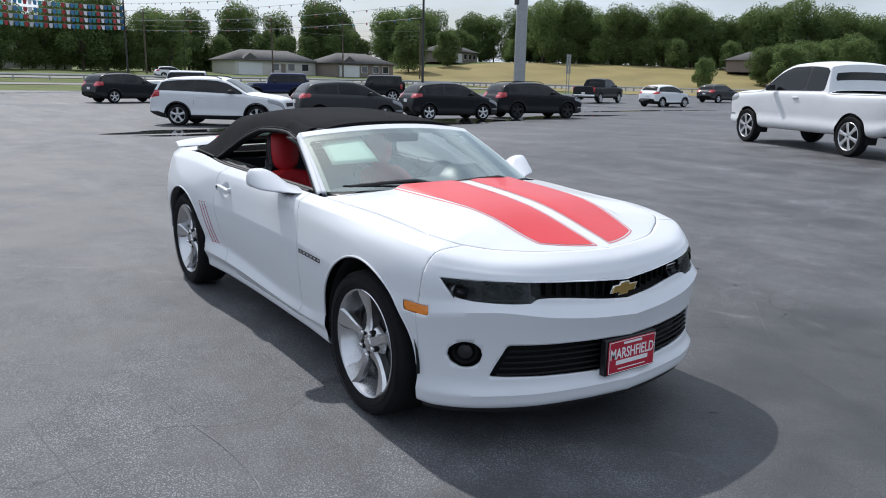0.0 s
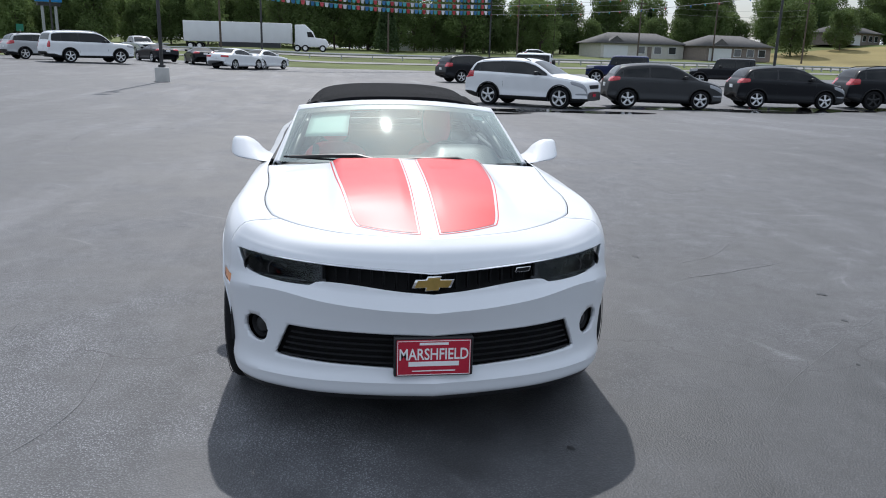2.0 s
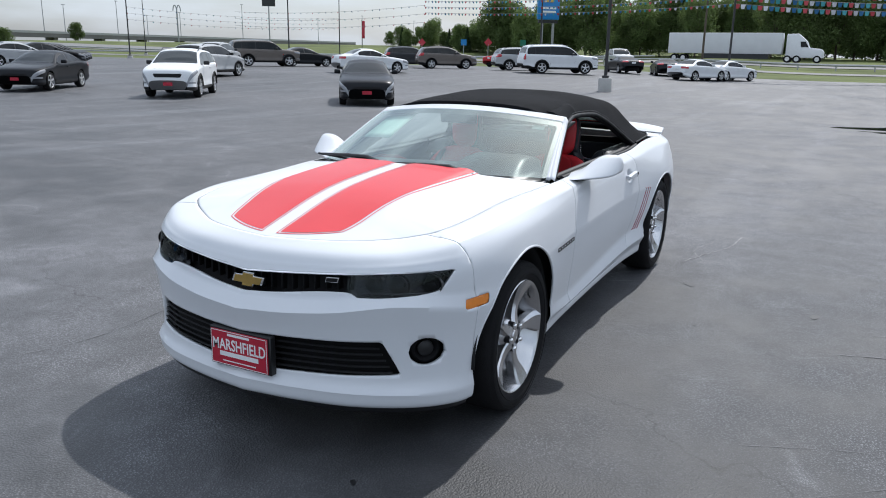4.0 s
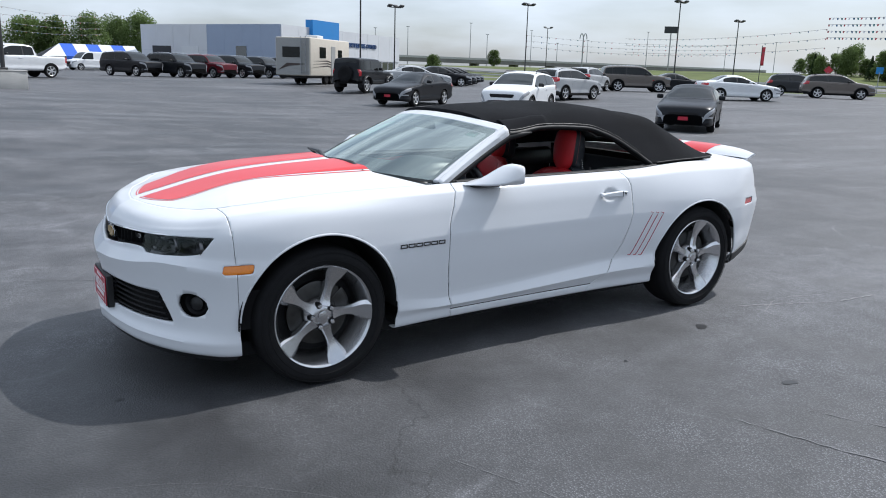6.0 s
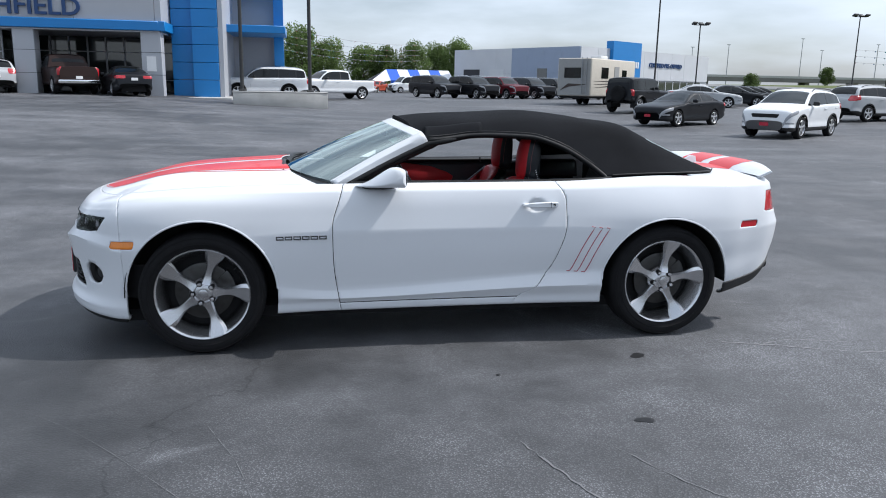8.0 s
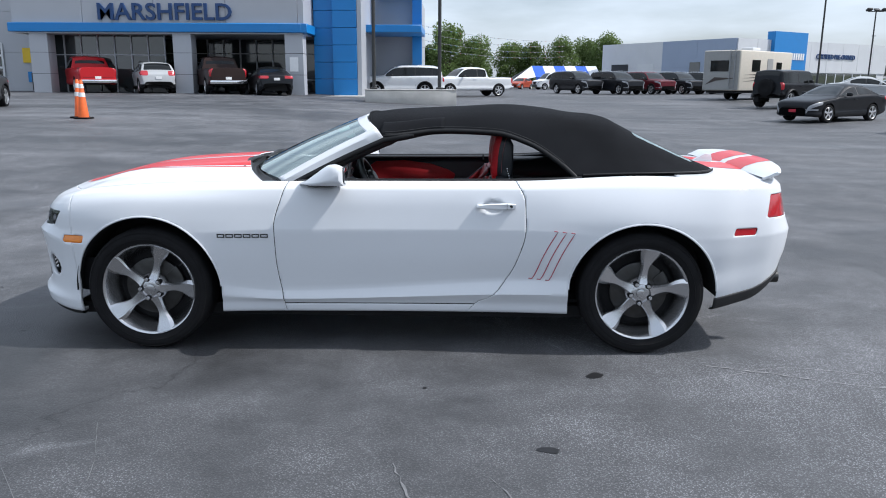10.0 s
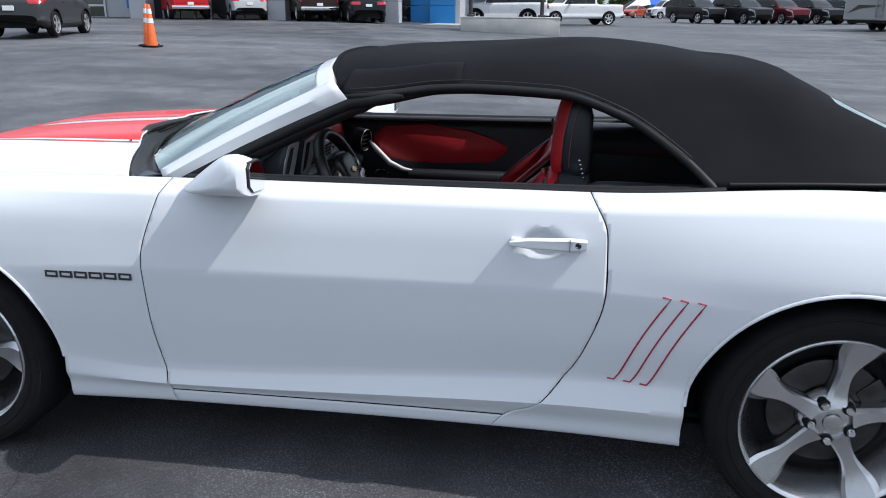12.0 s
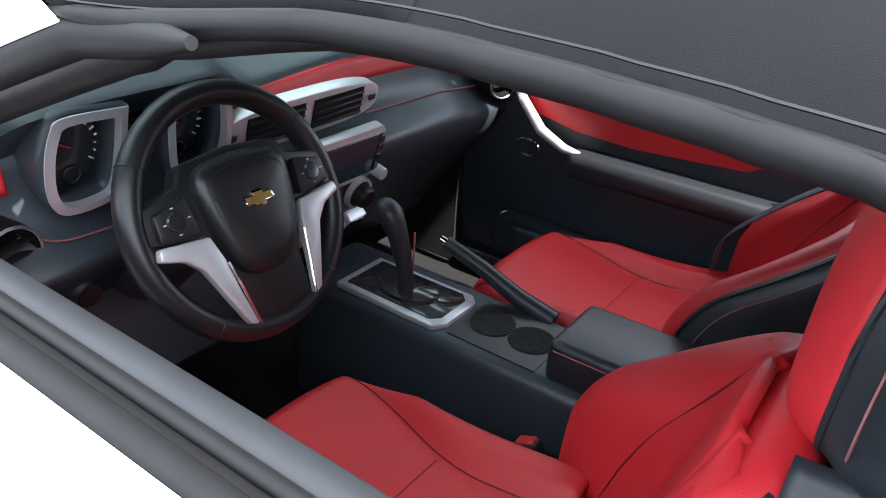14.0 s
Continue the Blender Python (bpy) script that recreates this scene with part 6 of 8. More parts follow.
part("sign_mark", on_face(prism([(6.4, 4.4), (6.7, 4.8), (7.5, 4.8), (7.3, 4.4)], 0.6, 0.68, "Y"), RM), CHROME, pre)
part("roof", from_rows([[(0, 0, HGT - 0.15), (11.0, -19.5, HGT - 0.15)], [(-26, -18, HGT - 0.15), (-15, -38, HGT - 0.15)]]), PALE, pre, thick=0.1)


# ---- cabin of the convertible ----
RED_HIDE = mat("red_leather", (0.56, 0.022, 0.03), 0.46, var=0.08, scale=9, bump=0.12, bscale=700, rvar=0.05)
BLACK_HIDE = mat("black_leather", (0.018, 0.0205, 0.025), 0.42, var=0.15, scale=9, bump=0.06, bscale=800)
DASH = mat("soft_dash_plastic", (0.032, 0.042, 0.052), 0.4, var=0.12, scale=12, bump=0.06, bscale=900)
SATIN = mat("satin_silver_trim", (0.62, 0.63, 0.65), 0.38, metal=0.5, var=0.05, scale=20)
VENT_RING = mat("dull_silver_ring", (0.5, 0.5, 0.51), 0.3, metal=0.8, var=0.05)
CARPET = mat("black_carpet", (0.008, 0.008, 0.009), 1.0, var=0.3, bump=0.6, bscale=300)
THREAD = mat("pale_red_thread", (0.30, 0.10, 0.10), 0.8, var=0.1)
RED_SEAM = mat("dark_red_seam", (0.16, 0.008, 0.012), 0.7, var=0.1)
DIAL = mat("dark_dial", (0.022, 0.023, 0.026), 0.2, var=0.1, coat=0.5)
DIAL_MARK = mat("pale_dial_marks", (0.75, 0.75, 0.72), 0.5, var=0.05)
SCREEN = mat("display_screen", (0.02, 0.045, 0.06), 0.1, var=0.3, scale=14, coat=0.6)
STRAP = mat("grey_belt_webbing", (0.06, 0.065, 0.085), 0.7, var=0.1, bump=0.3, bscale=500)

part("cabin_floor", box(-1.35, 0.95, -0.74, 0.74, 0.262, 0.28), CARPET, convertible, "black carpet floor")
# boxes added beside the footwells to block light leaking past the dash
for s in (1, -1):
    part("footwell_light_block", box(0.5, 0.82, s * 0.70, s * 0.738, 0.28, 0.93), CARPET, convertible)
part("firewall", box(0.78, 0.82, -0.74, 0.74, 0.28, 0.95), CARPET, convertible)
part("rear_bulkhead", box(-1.5, -1.44, -0.72, 0.72, 0.28, 1.02), CARPET, convertible)


def seat(yc, outer, aft=0.0):
    """A front seat; outer is the side of its door (1 or -1)."""
    ob = part("front_seat", moved(box(-0.32, 0.08, -0.19, 0.19, 0.28, 0.40, 0.03, 2), pose(0, yc, 0)), BLACK_HIDE, convertible, "red and black leather front seat")
    seam_k = lambda u: 0.93 - 0.40 * smooth(0.0, 0.75, u)
    half_c = pchip((0, 0.165), (0.12, 0.182), (0.4, 0.202), (0.75, 0.198), (1, 0.19))

    def cushion(u, w):
        k, ks = abs(w), seam_k(u)
        x = 0.178 - (0.52 + aft) * u - 0.022 * k ** 3 * (1 - u)
        z = 0.572 - 0.032 * math.sin(math.pi * min(1, u * 1.05)) + 0.034 * smooth(ks - 0.06, min(0.99, ks + 0.2), k) * smooth(0.05, 0.4, u)
        z -= 0.004 * smooth(0.035, 0.0, abs(k - ks)) + 0.004 * smooth(0.02, 0.0, abs(u - 0.56)) * (k < ks)
        z -= 0.05 * max(0.0, (k - 0.88) / 0.12) ** 2 + 0.085 * max(0.0, 1 - u / 0.11) ** 2
        return Vector((x, yc + w * float(half_c(u)), z))

    part("seat_cushion", sheet(46, 48, lambda u, v: cushion(u, 2 * v - 1)), RED_HIDE, ob, "red leather seat cushion", thick=0.02, angle=75)
    rim = [cushion(u, -1.0) for u in np.linspace(1, 0, 26)] + [cushion(0.0, w) for w in np.linspace(-0.95, 0.95, 20)] + [cushion(u, 1.0) for u in np.linspace(0, 1, 26)]
    mid_y = Vector((-0.1, yc, 0))
    rows = []
    for p in rim:
        out = Vector((p.x - mid_y.x, p.y - mid_y.y, 0)).normalized()
        rows.append([p, p + 0.012 * out + Vector((0, 0, -0.012)), p + 0.014 * out + Vector((0, 0, -0.05)), p - 0.01 * out + Vector((0, 0, -0.15))])
    skirt = from_rows(rows)
    bmesh.ops.recalc_face_normals(skirt, faces=skirt.faces)
    part("cushion_side", skirt, BLACK_HIDE, ob, "black leather cushion side", thick=0.004, angle=70)
    part("piping", tube([p + Vector((0, 0, 0.002)) for p in rim], 0.0042, 6), BLACK_HIDE, ob)
    for s in (1, -1):
        part("cushion_seam", tube([cushion(u, s * seam_k(u)) + Vector((0, 0, 0.002)) for u in np.linspace(0.05, 1, 46)], 0.0014, 5), RED_SEAM, ob)
        part("side_stitching", tube([r[1] + Vector((0, 0, -0.006)) for r in rows[(0 if s < 0 else 48):(25 if s < 0 else 72)]], 0.0011, 4), THREAD, ob)
    part("cross_seam", tube([cushion(0.56, w) + Vector((0, 0, 0.0006)) for w in np.linspace(-0.55, 0.55, 16)], 0.0014, 5), RED_SEAM, ob)

    # backrest: a reclined centre between bolsters that swell forward low down and sweep back to the shoulders
    edge_x = pchip((0.44, -0.285), (0.55, -0.268), (0.645, -0.272), (0.705, -0.292), (0.752, -0.325), (0.804, -0.385), (0.843, -0.43), (0.91, -0.505), (0.955, -0.55))
    half_b = pchip((0.44, 0.225), (0.55, 0.24), (0.7, 0.25), (0.8, 0.246), (0.88, 0.228), (0.93, 0.19), (0.955, 0.125))

    def back(u, w):
        k, z = abs(w), 0.44 + 0.515 * u
        xc = -0.372 - 0.34 * (z - 0.5) - 0.012 * math.sin(math.pi * u)
        ks = 0.62 - 0.1 * u
        x = xc + (float(edge_x(z)) - xc) * smooth(ks - 0.22, 0.9, k)
        x -= 0.006 * smooth(0.035, 0.0, abs(k - ks)) + 0.005 * smooth(0.022, 0.0, abs(u - 0.42 - 0.12 * k)) * (k < ks)
        x -= 0.03 * max(0.0, (k - 0.9) / 0.1) ** 2
        return Vector((x - aft, yc + w * float(half_b(z)), z + 0.012 * (1 - k * k) * u))

    part("backrest", sheet(52, 52, lambda u, v: back(u, 2 * v - 1)), RED_HIDE, ob, "red leather backrest", thick=0.015, angle=75)
    rows = []
    for u in np.linspace(0, 1, 30):
        loop = [back(u, 1.0)]
        z, h = 0.44 + 0.515 * u, float(half_b(0.44 + 0.515 * u))
        deep = -0.50 - 0.30 * (z - 0.5) - aft
        for t in (0.06, 0.3, 0.6, 0.85, 1.0):
            loop.append(Vector((loop[0].x + (deep - loop[0].x) * t, yc + h * (1.045 if t < 0.6 else 1.045 - 0.35 * (t - 0.5)), z - 0.012 * t)))
        other = [Vector((p.x, 2 * yc - p.y, p.z)) for p in loop[::-1]]
        rows.append(loop + other)
    shell = from_rows(rows, False, True)
    bmesh.ops.recalc_face_normals(shell, faces=shell.faces)
    part("backrest_shell", shell, BLACK_HIDE, ob, "black leather backrest sides and back", thick=0.004, angle=60)
    for s in (1, -1):
        part("side_piping", tube([back(u, s) for u in np.linspace(0, 1, 30)], 0.0042, 6), BLACK_HIDE, ob)
        part("side_stitching", tube([back(u, s) + Vector((-0.03, s * 0.0125, -0.004)) for u in np.linspace(0.05, 0.86, 26)], 0.0012, 4), THREAD, ob)
        part("backrest_seam", tube([back(u, s * (0.62 - 0.1 * u)) + Vector((0.002, 0, 0)) for u in np.linspace(0.02, 0.93, 52)], 0.0014, 5), RED_SEAM, ob)

    rows = []
    for w in np.linspace(-0.84, 0.84, 24):
        p, g = back(0.9, w), math.sqrt(max(0.0, 1 - (w / 0.84) ** 4))
        rows.append([p + Vector((dx * (0.25 + 0.75 * g), 0, dz * g)) for dx, dz in ((-0.006, -0.005), (-0.02, 0.03), (-0.055, 0.056), (-0.09, 0.05), (-0.105, 0.01))])
    shoulder = from_rows(rows)
    bmesh.ops.recalc_face_normals(shoulder, faces=shoulder.faces)
    part("shoulder_panel", shoulder, RED_HIDE, ob, "red leather shoulder panel", thick=0.006, angle=75)

    # tall headrest grown out of the shoulders: red front panel, black wrap
    half_h = pchip((0.955, 0.03), (0.97, 0.06), (0.99, 0.085), (1.03, 0.102), (1.12, 0.108), (1.2, 0.1), (1.235, 0.07))
    front_x = pchip((0.955, -0.568), (1.0, -0.556), (1.08, -0.558), (1.2, -0.578), (1.235, -0.595))
    yh = yc + outer * 0.004

    def head(u, w):
        z = 0.955 + 0.28 * u
        return Vector((float(front_x(z)) - aft - 0.04 * abs(w) ** 2.5, yh + w * float(half_h(z)), z))

    part("headrest", sheet(30, 24, lambda u, v: head(u, 2 * v - 1)), RED_HIDE, ob, "red leather headrest front", thick=0.008, angle=75)
    rows = []
    for u in np.linspace(0.0, 1, 26):
        z = 0.955 + 0.28 * u
        h = float(half_h(z))
        grow = 0.012 + 0.06 * smooth(1.03, 0.96, z)
        loop = [head(u, 1.0)]
        back_to = -0.69 - aft + 0.03 * max(0, u - 0.8) * 5
        for t, g in ((0.05, 0.1), (0.2, 0.6), (0.5, 1.0), (0.82, 0.85), (0.96, 0.4), (1.0, -0.6)):
            loop.append(Vector((loop[0].x + (back_to - loop[0].x) * t, yh + h + grow * 0.6 * g, z - 0.004 * t)))
        rows.append(loop + [Vector((p.x, 2 * yh - p.y, p.z)) for p in loop[::-1]])
    sh = from_rows(rows, False, True)
    bmesh.ops.recalc_face_normals(sh, faces=sh.faces)
    part("headrest_shell", sh, BLACK_HIDE, ob, "black headrest back with pale stitching", angle=50)
    for s in (1, -1):
        part("headrest_stitching", tube([head(u, s) + Vector((-0.022, s * 0.012, 0)) for u in np.linspace(0.1, 0.97, 22)], 0.0012, 4), THREAD, ob)
        part("headrest_piping", tube([head(u, s) for u in np.linspace(0.02, 0.99, 26)], 0.003, 6), BLACK_HIDE, ob)
    flap = from_rows([[Vector((x, yc + outer * (0.10 + 0.055 * t), 0.985 - 0.055 * t + 0.01 * math.sin(5 * x))) for t in np.linspace(0, 1, 6)] for x in np.linspace(-0.585 - aft, -0.69 - aft, 10)])
    part("belt_guide", flap, BLACK_HIDE, ob, "black leather belt guide flap", thick=0.012)
    part("guide_seam", tube([Vector((x, yc + outer * 0.157, 0.937 + 0.01 * math.sin(5 * x))) for x in np.linspace(-0.58 - aft, -0.7 - aft, 10)], 0.0013, 4), THREAD, ob)
    for k in range(5):
        part("guide_stud", moved(lathe([(0.0, 0.005), (0.004, 0.004), (0.0055, 0.0), (0.0055, -0.006)], 10), pose(-0.668 - aft + 0.004 * k, yc + outer * 0.128, 0.972 + 0.0145 * k) @ Matrix.Diagonal((1, outer, 1, 1))), CHROME, ob)
    part("buckle", moved(box(-0.022, 0.022, -0.014, 0.014, 0, 0.075, 0.006, 2), pose(-0.235, yc - outer * 0.252, 0.46, 0, 25, 0)), BLACK_HIDE, ob)
    part("release_button", moved(box(-0.018, 0.018, -0.011, 0.011, 0.07, 0.08, 0.003, 1), pose(-0.235, yc - outer * 0.252, 0.46, 0, 25, 0)), RED_HIDE, ob, "red belt release")
    return ob


seat(0.36, 1, 0.01)
seat(-0.405, -1, 0.03)
webbing = [Vector((-0.275, -0.575, 0.6)), Vector((-0.285, -0.57, 0.68)), Vector((-0.37, -0.563, 0.78)), Vector((-0.47, -0.555, 0.87)), Vector((-0.57, -0.55, 0.95))]
part("seat_belt", from_rows([[p + Vector((0, d, 0)) for d in (-0.024, 0.0, 0.024)] for p in catmull(webbing, 20).tolist() for p in [Vector(p)]]), STRAP, convertible, "dark seat belt webbing", thick=0.003)
# rear bench and side trim
rear = part("rear_bench", box(-1.36, -0.95, -0.55, 0.55, 0.32, 0.47, 0.05, 3), RED_HIDE, convertible, "red leather rear bench")
part("rear_backrest", moved(box(-0.06, 0.06, -0.55, 0.55, 0.0, 0.5, 0.04, 3), pose(-1.34, 0, 0.5, 0, -18, 0)), BLACK_HIDE, rear)
for s in (1, -1):
    m = Matrix.Diagonal((1, s, 1, 1))
    cap = sheet(24, 12, lambda u, v: (-0.63 - 0.70 * u, 0.735 - 0.185 * v, 0.958 + 0.03 * math.sin(math.pi * min(1, v * 0.9 + 0.1)) * smooth(0, 0.15, u) - 0.06 * max(0.0, 1 - u / 0.12) ** 2 - 0.09 * max(0.0, (v - 0.75) / 0.25) ** 2))
    trim_ob = part("quarter_trim", moved(cap, m), BLACK_HIDE, convertible, "black padded rear side trim", thick=0.01, angle=75)
    part("quarter_wall", moved(box(-1.32, -0.60, 0.565, 0.70, 0.40, 0.90, 0.04, 3), m), BLACK_HIDE, trim_ob)
    strap = from_rows([[(x - 0.05 * t, s * (0.66 - 0.20 * t), 0.925 + 0.02 * t) for x in (-0.625, -0.672)] for t in np.linspace(0, 1, 10)])
    part("seat_belt", strap, STRAP, convertible, "grey seat belt webbing", thick=0.002)
    part("lock_pin", moved(lathe([(0.0, 0.045), (0.005, 0.044), (0.0065, 0.036), (0.0065, 0.0)], 12, "Z"), pose(-0.555, s * 0.683, 0.965)), TRIM, convertible)

# dashboard: a swept section, with the red strip as a part
DASH_SECTION = [(0.86, 0.965), (0.70, 1.005), (0.55, 1.022), (0.44, 1.005), (0.415, 0.985), (0.408, 0.945), (0.395, 0.90), (0.365, 0.865), (0.34, 0.845), (0.335, 0.82), (0.40, 0.74), (0.52, 0.60), (0.62, 0.45)]


def dash_row(v):
    y = (2 * v - 1) * 0.735
    dip = 0.03 * smooth(0.45, 0.74, abs(y)) + 0.012 * smooth(0.0, -0.6, y)
    brow = smooth(0.1, 0.25, y) * smooth(0.62, 0.555, y)
    row = []
    for k, (x, z) in enumerate(catmull(DASH_SECTION, 40)):
        x2 = x + 0.03 * smooth(0.5, 0.735, abs(y)) + 0.05 * smooth(0.2, -0.2, y) * (k > 3) * smooth(0.75, 0.9, z)
        if k <= 12:
            x2 -= 0.085 * brow * smooth(0.6, 0.42, x)
            z += 0.062 * brow * smooth(0.85, 0.55, x)
        row.append((x2, y, z - dip))
    return row


dash_bm = from_rows([dash_row(i / 70) for i in range(71)])
bmesh.ops.recalc_face_normals(dash_bm, faces=dash_bm.faces)
dash = part("dashboard", dash_bm, DASH, convertible, "black dashboard with red and silver trim", thick=0.006, angle=70)


def on_dash(k, v, off=0.0):
    p = Vector(dash_row(v)[k])
    return p + Vector((-off, 0, 0.3 * off))


for y0, y1 in ((0.13, -0.70), (0.70, 0.56)):
    red = from_rows([[on_dash(k, (y / 0.735 + 1) / 2, 0.005) for k in (13, 14, 15, 16, 17)] for y in np.linspace(y0, y1, 30)])
    bmesh.ops.recalc_face_normals(red, faces=red.faces)
    part("dash_strip", red, RED_HIDE, dash, "red leather dash strip", thick=0.003)
part("dash_stitching", tube(catmull([on_dash(17, 0.93, 0.004), on_dash(20, 0.895, 0.004), on_dash(23, 0.86, 0.004), on_dash(24, 0.82, 0.004), on_dash(24, 0.75, 0.004)], 20), 0.0018, 5), THREAD, dash)
part("dash_stitching", tube([on_dash(22, (y / 0.735 + 1) / 2, 0.004) for y in np.linspace(-0.2, -0.72, 24)], 0.0018, 5), THREAD, dash)


def rounded(w, h, r, n=5):
    pts = []
    for cx, cy, a0 in ((w - r, h - r, 0), (-w + r, h - r, 90), (-w + r, -h + r, 180), (w - r, -h + r, 270)):
        pts += [(cx + r * math.cos(math.radians(a0 + 90 * k / n)), cy + r * math.sin(math.radians(a0 + 90 * k / n))) for k in range(n + 1)]
    return pts


def frame_ring(outer_pts, inner_pts, h0, h1):
    bm = from_rows([[(h0, a, b) for a, b in outer_pts], [(h1, a, b) for a, b in outer_pts], [(h1 - 0.002, a, b) for a, b in inner_pts], [(h1 + 0.014, a * 0.985, b * 0.985) for a, b in inner_pts]], True)
    bmesh.ops.recalc_face_normals(bm, faces=bm.faces)
    return bm


# two square instrument pods in silver surrounds that flare towards the foot
POD = [(-0.058, 0.074), (0.036, 0.078), (0.056, 0.06), (0.066, 0.01), (0.062, -0.045), (0.036, -0.074), (-0.028, -0.072), (-0.046, -0.05), (-0.054, 0.0)]


def pod_line(turned, grow):
    p = catmull([(a * turned, b) for a, b in POD] + [(POD[0][0] * turned, POD[0][1])], 54)[:-1]
    return [(a * (1 + grow / 0.06), b * (1 + grow / 0.075)) for a, b in p]


for y, z, turned in ((0.476, 0.982, 1), (0.296, 0.975, -1)):
    m = pose(0.366, y, z, 0, -12, 0)
    o, i = pod_line(turned, 0.0), pod_line(turned, -0.012)
    shroud = from_rows([[(h, a * k, b * k) for a, b in o] for h, k in ((0.07, 0.85), (0.03, 0.97), (-0.008, 1.016), (-0.031, 1.016))], True)
    bmesh.ops.recalc_face_normals(shroud, faces=shroud.faces)
    part("pod_shroud", moved(shroud, m), DASH, dash, thick=0.004, angle=70)
    pod = part("instrument_pod", moved(frame_ring(o, i, -0.012, -0.034), m), SATIN, dash, "silver square instrument surround", angle=50)
    tunnel = from_rows([[(h, a * k, b * k) for a, b in i] for h, k in ((-0.021, 0.984), (0.02, 0.95))], True)
    bmesh.ops.recalc_face_normals(tunnel, faces=tunnel.faces)
    part("pod_tunnel", moved(tunnel, m), DASH, pod, thick=0.002, angle=70)
    part("dial", moved(prism(i, 0.018, 0.028, "X"), m), DIAL, pod, "dark instrument dial")
    for k in range(15):
        a = math.radians(-40 + 18.5 * k)
        part("dial_mark", moved(moved(box(-0.001, 0.001, -0.0011, 0.0011, -0.003 - 0.002 * (k % 2 == 0), 0.003), pose(0.016, 0.041 * math.cos(a), 0.041 * math.sin(a), 0, 0, 0) @ pose(0, 0, 0, math.degrees(a) - 90)), m), DIAL_MARK, pod)
    part("needle", moved(moved(box(-0.001, 0.001, -0.0012, 0.0012, 0, 0.036), pose(0.015, 0, 0, -60)), m), RED_VINYL, pod)
    part("small_gauge", moved(lathe([(0.011, 0.0155), (0.013, 0.014), (0.015, 0.0155)], 20, "X"), m @ pose(0, 0, -0.045)), TRIM, pod)
part("information_display", moved(prism(rounded(0.034, 0.045, 0.008), -0.004, 0.03, "X", 0.003), pose(0.392, 0.38, 0.965, 0, -16, 0)), DIAL, dash, "dark information display")
# vents, screen, knobs
vm = pose(0.386, 0.018, 0.932, 0, -14, 0)
vo = [(0.205 * math.copysign(abs(math.cos(a)) ** 0.75, math.cos(a)), 0.044 * math.copysign(abs(math.sin(a)) ** 0.6, math.sin(a))) for a in (math.tau * k / 36 for k in range(36))]
vent = part("centre_vents", moved(prism(vo, -0.012, 0.02, "X", 0.004), vm), SATIN, dash, "silver centre vent surround")
for s in (1, -1):
    part("vent_opening", moved(box(-0.0145, -0.0125, s * 0.012, s * 0.15, -0.03, 0.03), vm), MESH_SHADE_BLACK, vent)
    for k in range(4):
        part("vent_slat", moved(box(-0.02, -0.013, s * 0.014, s * 0.148, -0.024 + 0.0145 * k, -0.0205 + 0.0145 * k, 0.001, 1), vm), TRIM, vent)
    part("vent_thumbwheel", moved(box(-0.016, -0.012, s * 0.172, s * 0.192, -0.007, 0.007, 0.002, 1), vm), TRIM, vent)
sm = pose(0.345, -0.055, 0.826, 0, -16, 0)
stack = part("centre_console_face", moved(prism(rounded(0.105, 0.062, 0.022), -0.004, 0.02, "X", 0.004), sm), SATIN, dash, "silver centre stack surround")
part("display", moved(prism(rounded(0.078, 0.046, 0.006), -0.008, -0.002, "X"), sm), SCREEN, stack, "dark display screen")
part("button_strip", moved(box(-0.01, -0.003, -0.1, -0.079, -0.046, 0.046, 0.003, 1), sm), TRIM, stack)
for k in range(4):
    part("button", moved(box(-0.0125, -0.009, -0.097, -0.082, -0.04 + 0.022 * k, -0.024 + 0.022 * k, 0.002, 1), sm), DIAL, stack)
part("volume_knob", moved(lathe([(0.0, -0.03), (0.012, -0.03), (0.014, -0.026), (0.014, 0.0)], 18, "X"), sm @ Matrix.Translation((0, -0.1, -0.048))), SATIN, stack)
part("lower_console_face", moved(box(0.004, 0.1, -0.1, 0.1, -0.21, -0.055, 0.01, 2), sm), DASH, stack)
for y in (0.05, -0.06):
    part("climate_knob", moved(lathe([(0.0, -0.036), (0.02, -0.036), (0.024, -0.03), (0.026, -0.012), (0.032, -0.01), (0.032, 0.0)], 22, "X"), sm @ Matrix.Translation((0, y, -0.095))), TRIM, stack, "black ribbed climate knob")
    part("knob_ring", moved(lathe([(0.030, -0.012), (0.036, -0.012), (0.037, 0.0)], 22, "X"), sm @ Matrix.Translation((0, y, -0.095))), SATIN, stack)
for y in (0.07, 0.0, -0.07):
    part("gauge", moved(prism(rounded(0.03, 0.022, 0.006), -0.01, 0.02, "X", 0.002), sm @ Matrix.Translation((0.0, y, -0.175)) @ pose(0, 0, 0, 0, -25, 0)), SATIN, stack)
    part("gauge_dial", moved(prism(rounded(0.024, 0.017, 0.005), -0.012, -0.008, "X"), sm @ Matrix.Translation((0.0, y, -0.175)) @ pose(0, 0, 0, 0, -25, 0)), DIAL, stack)
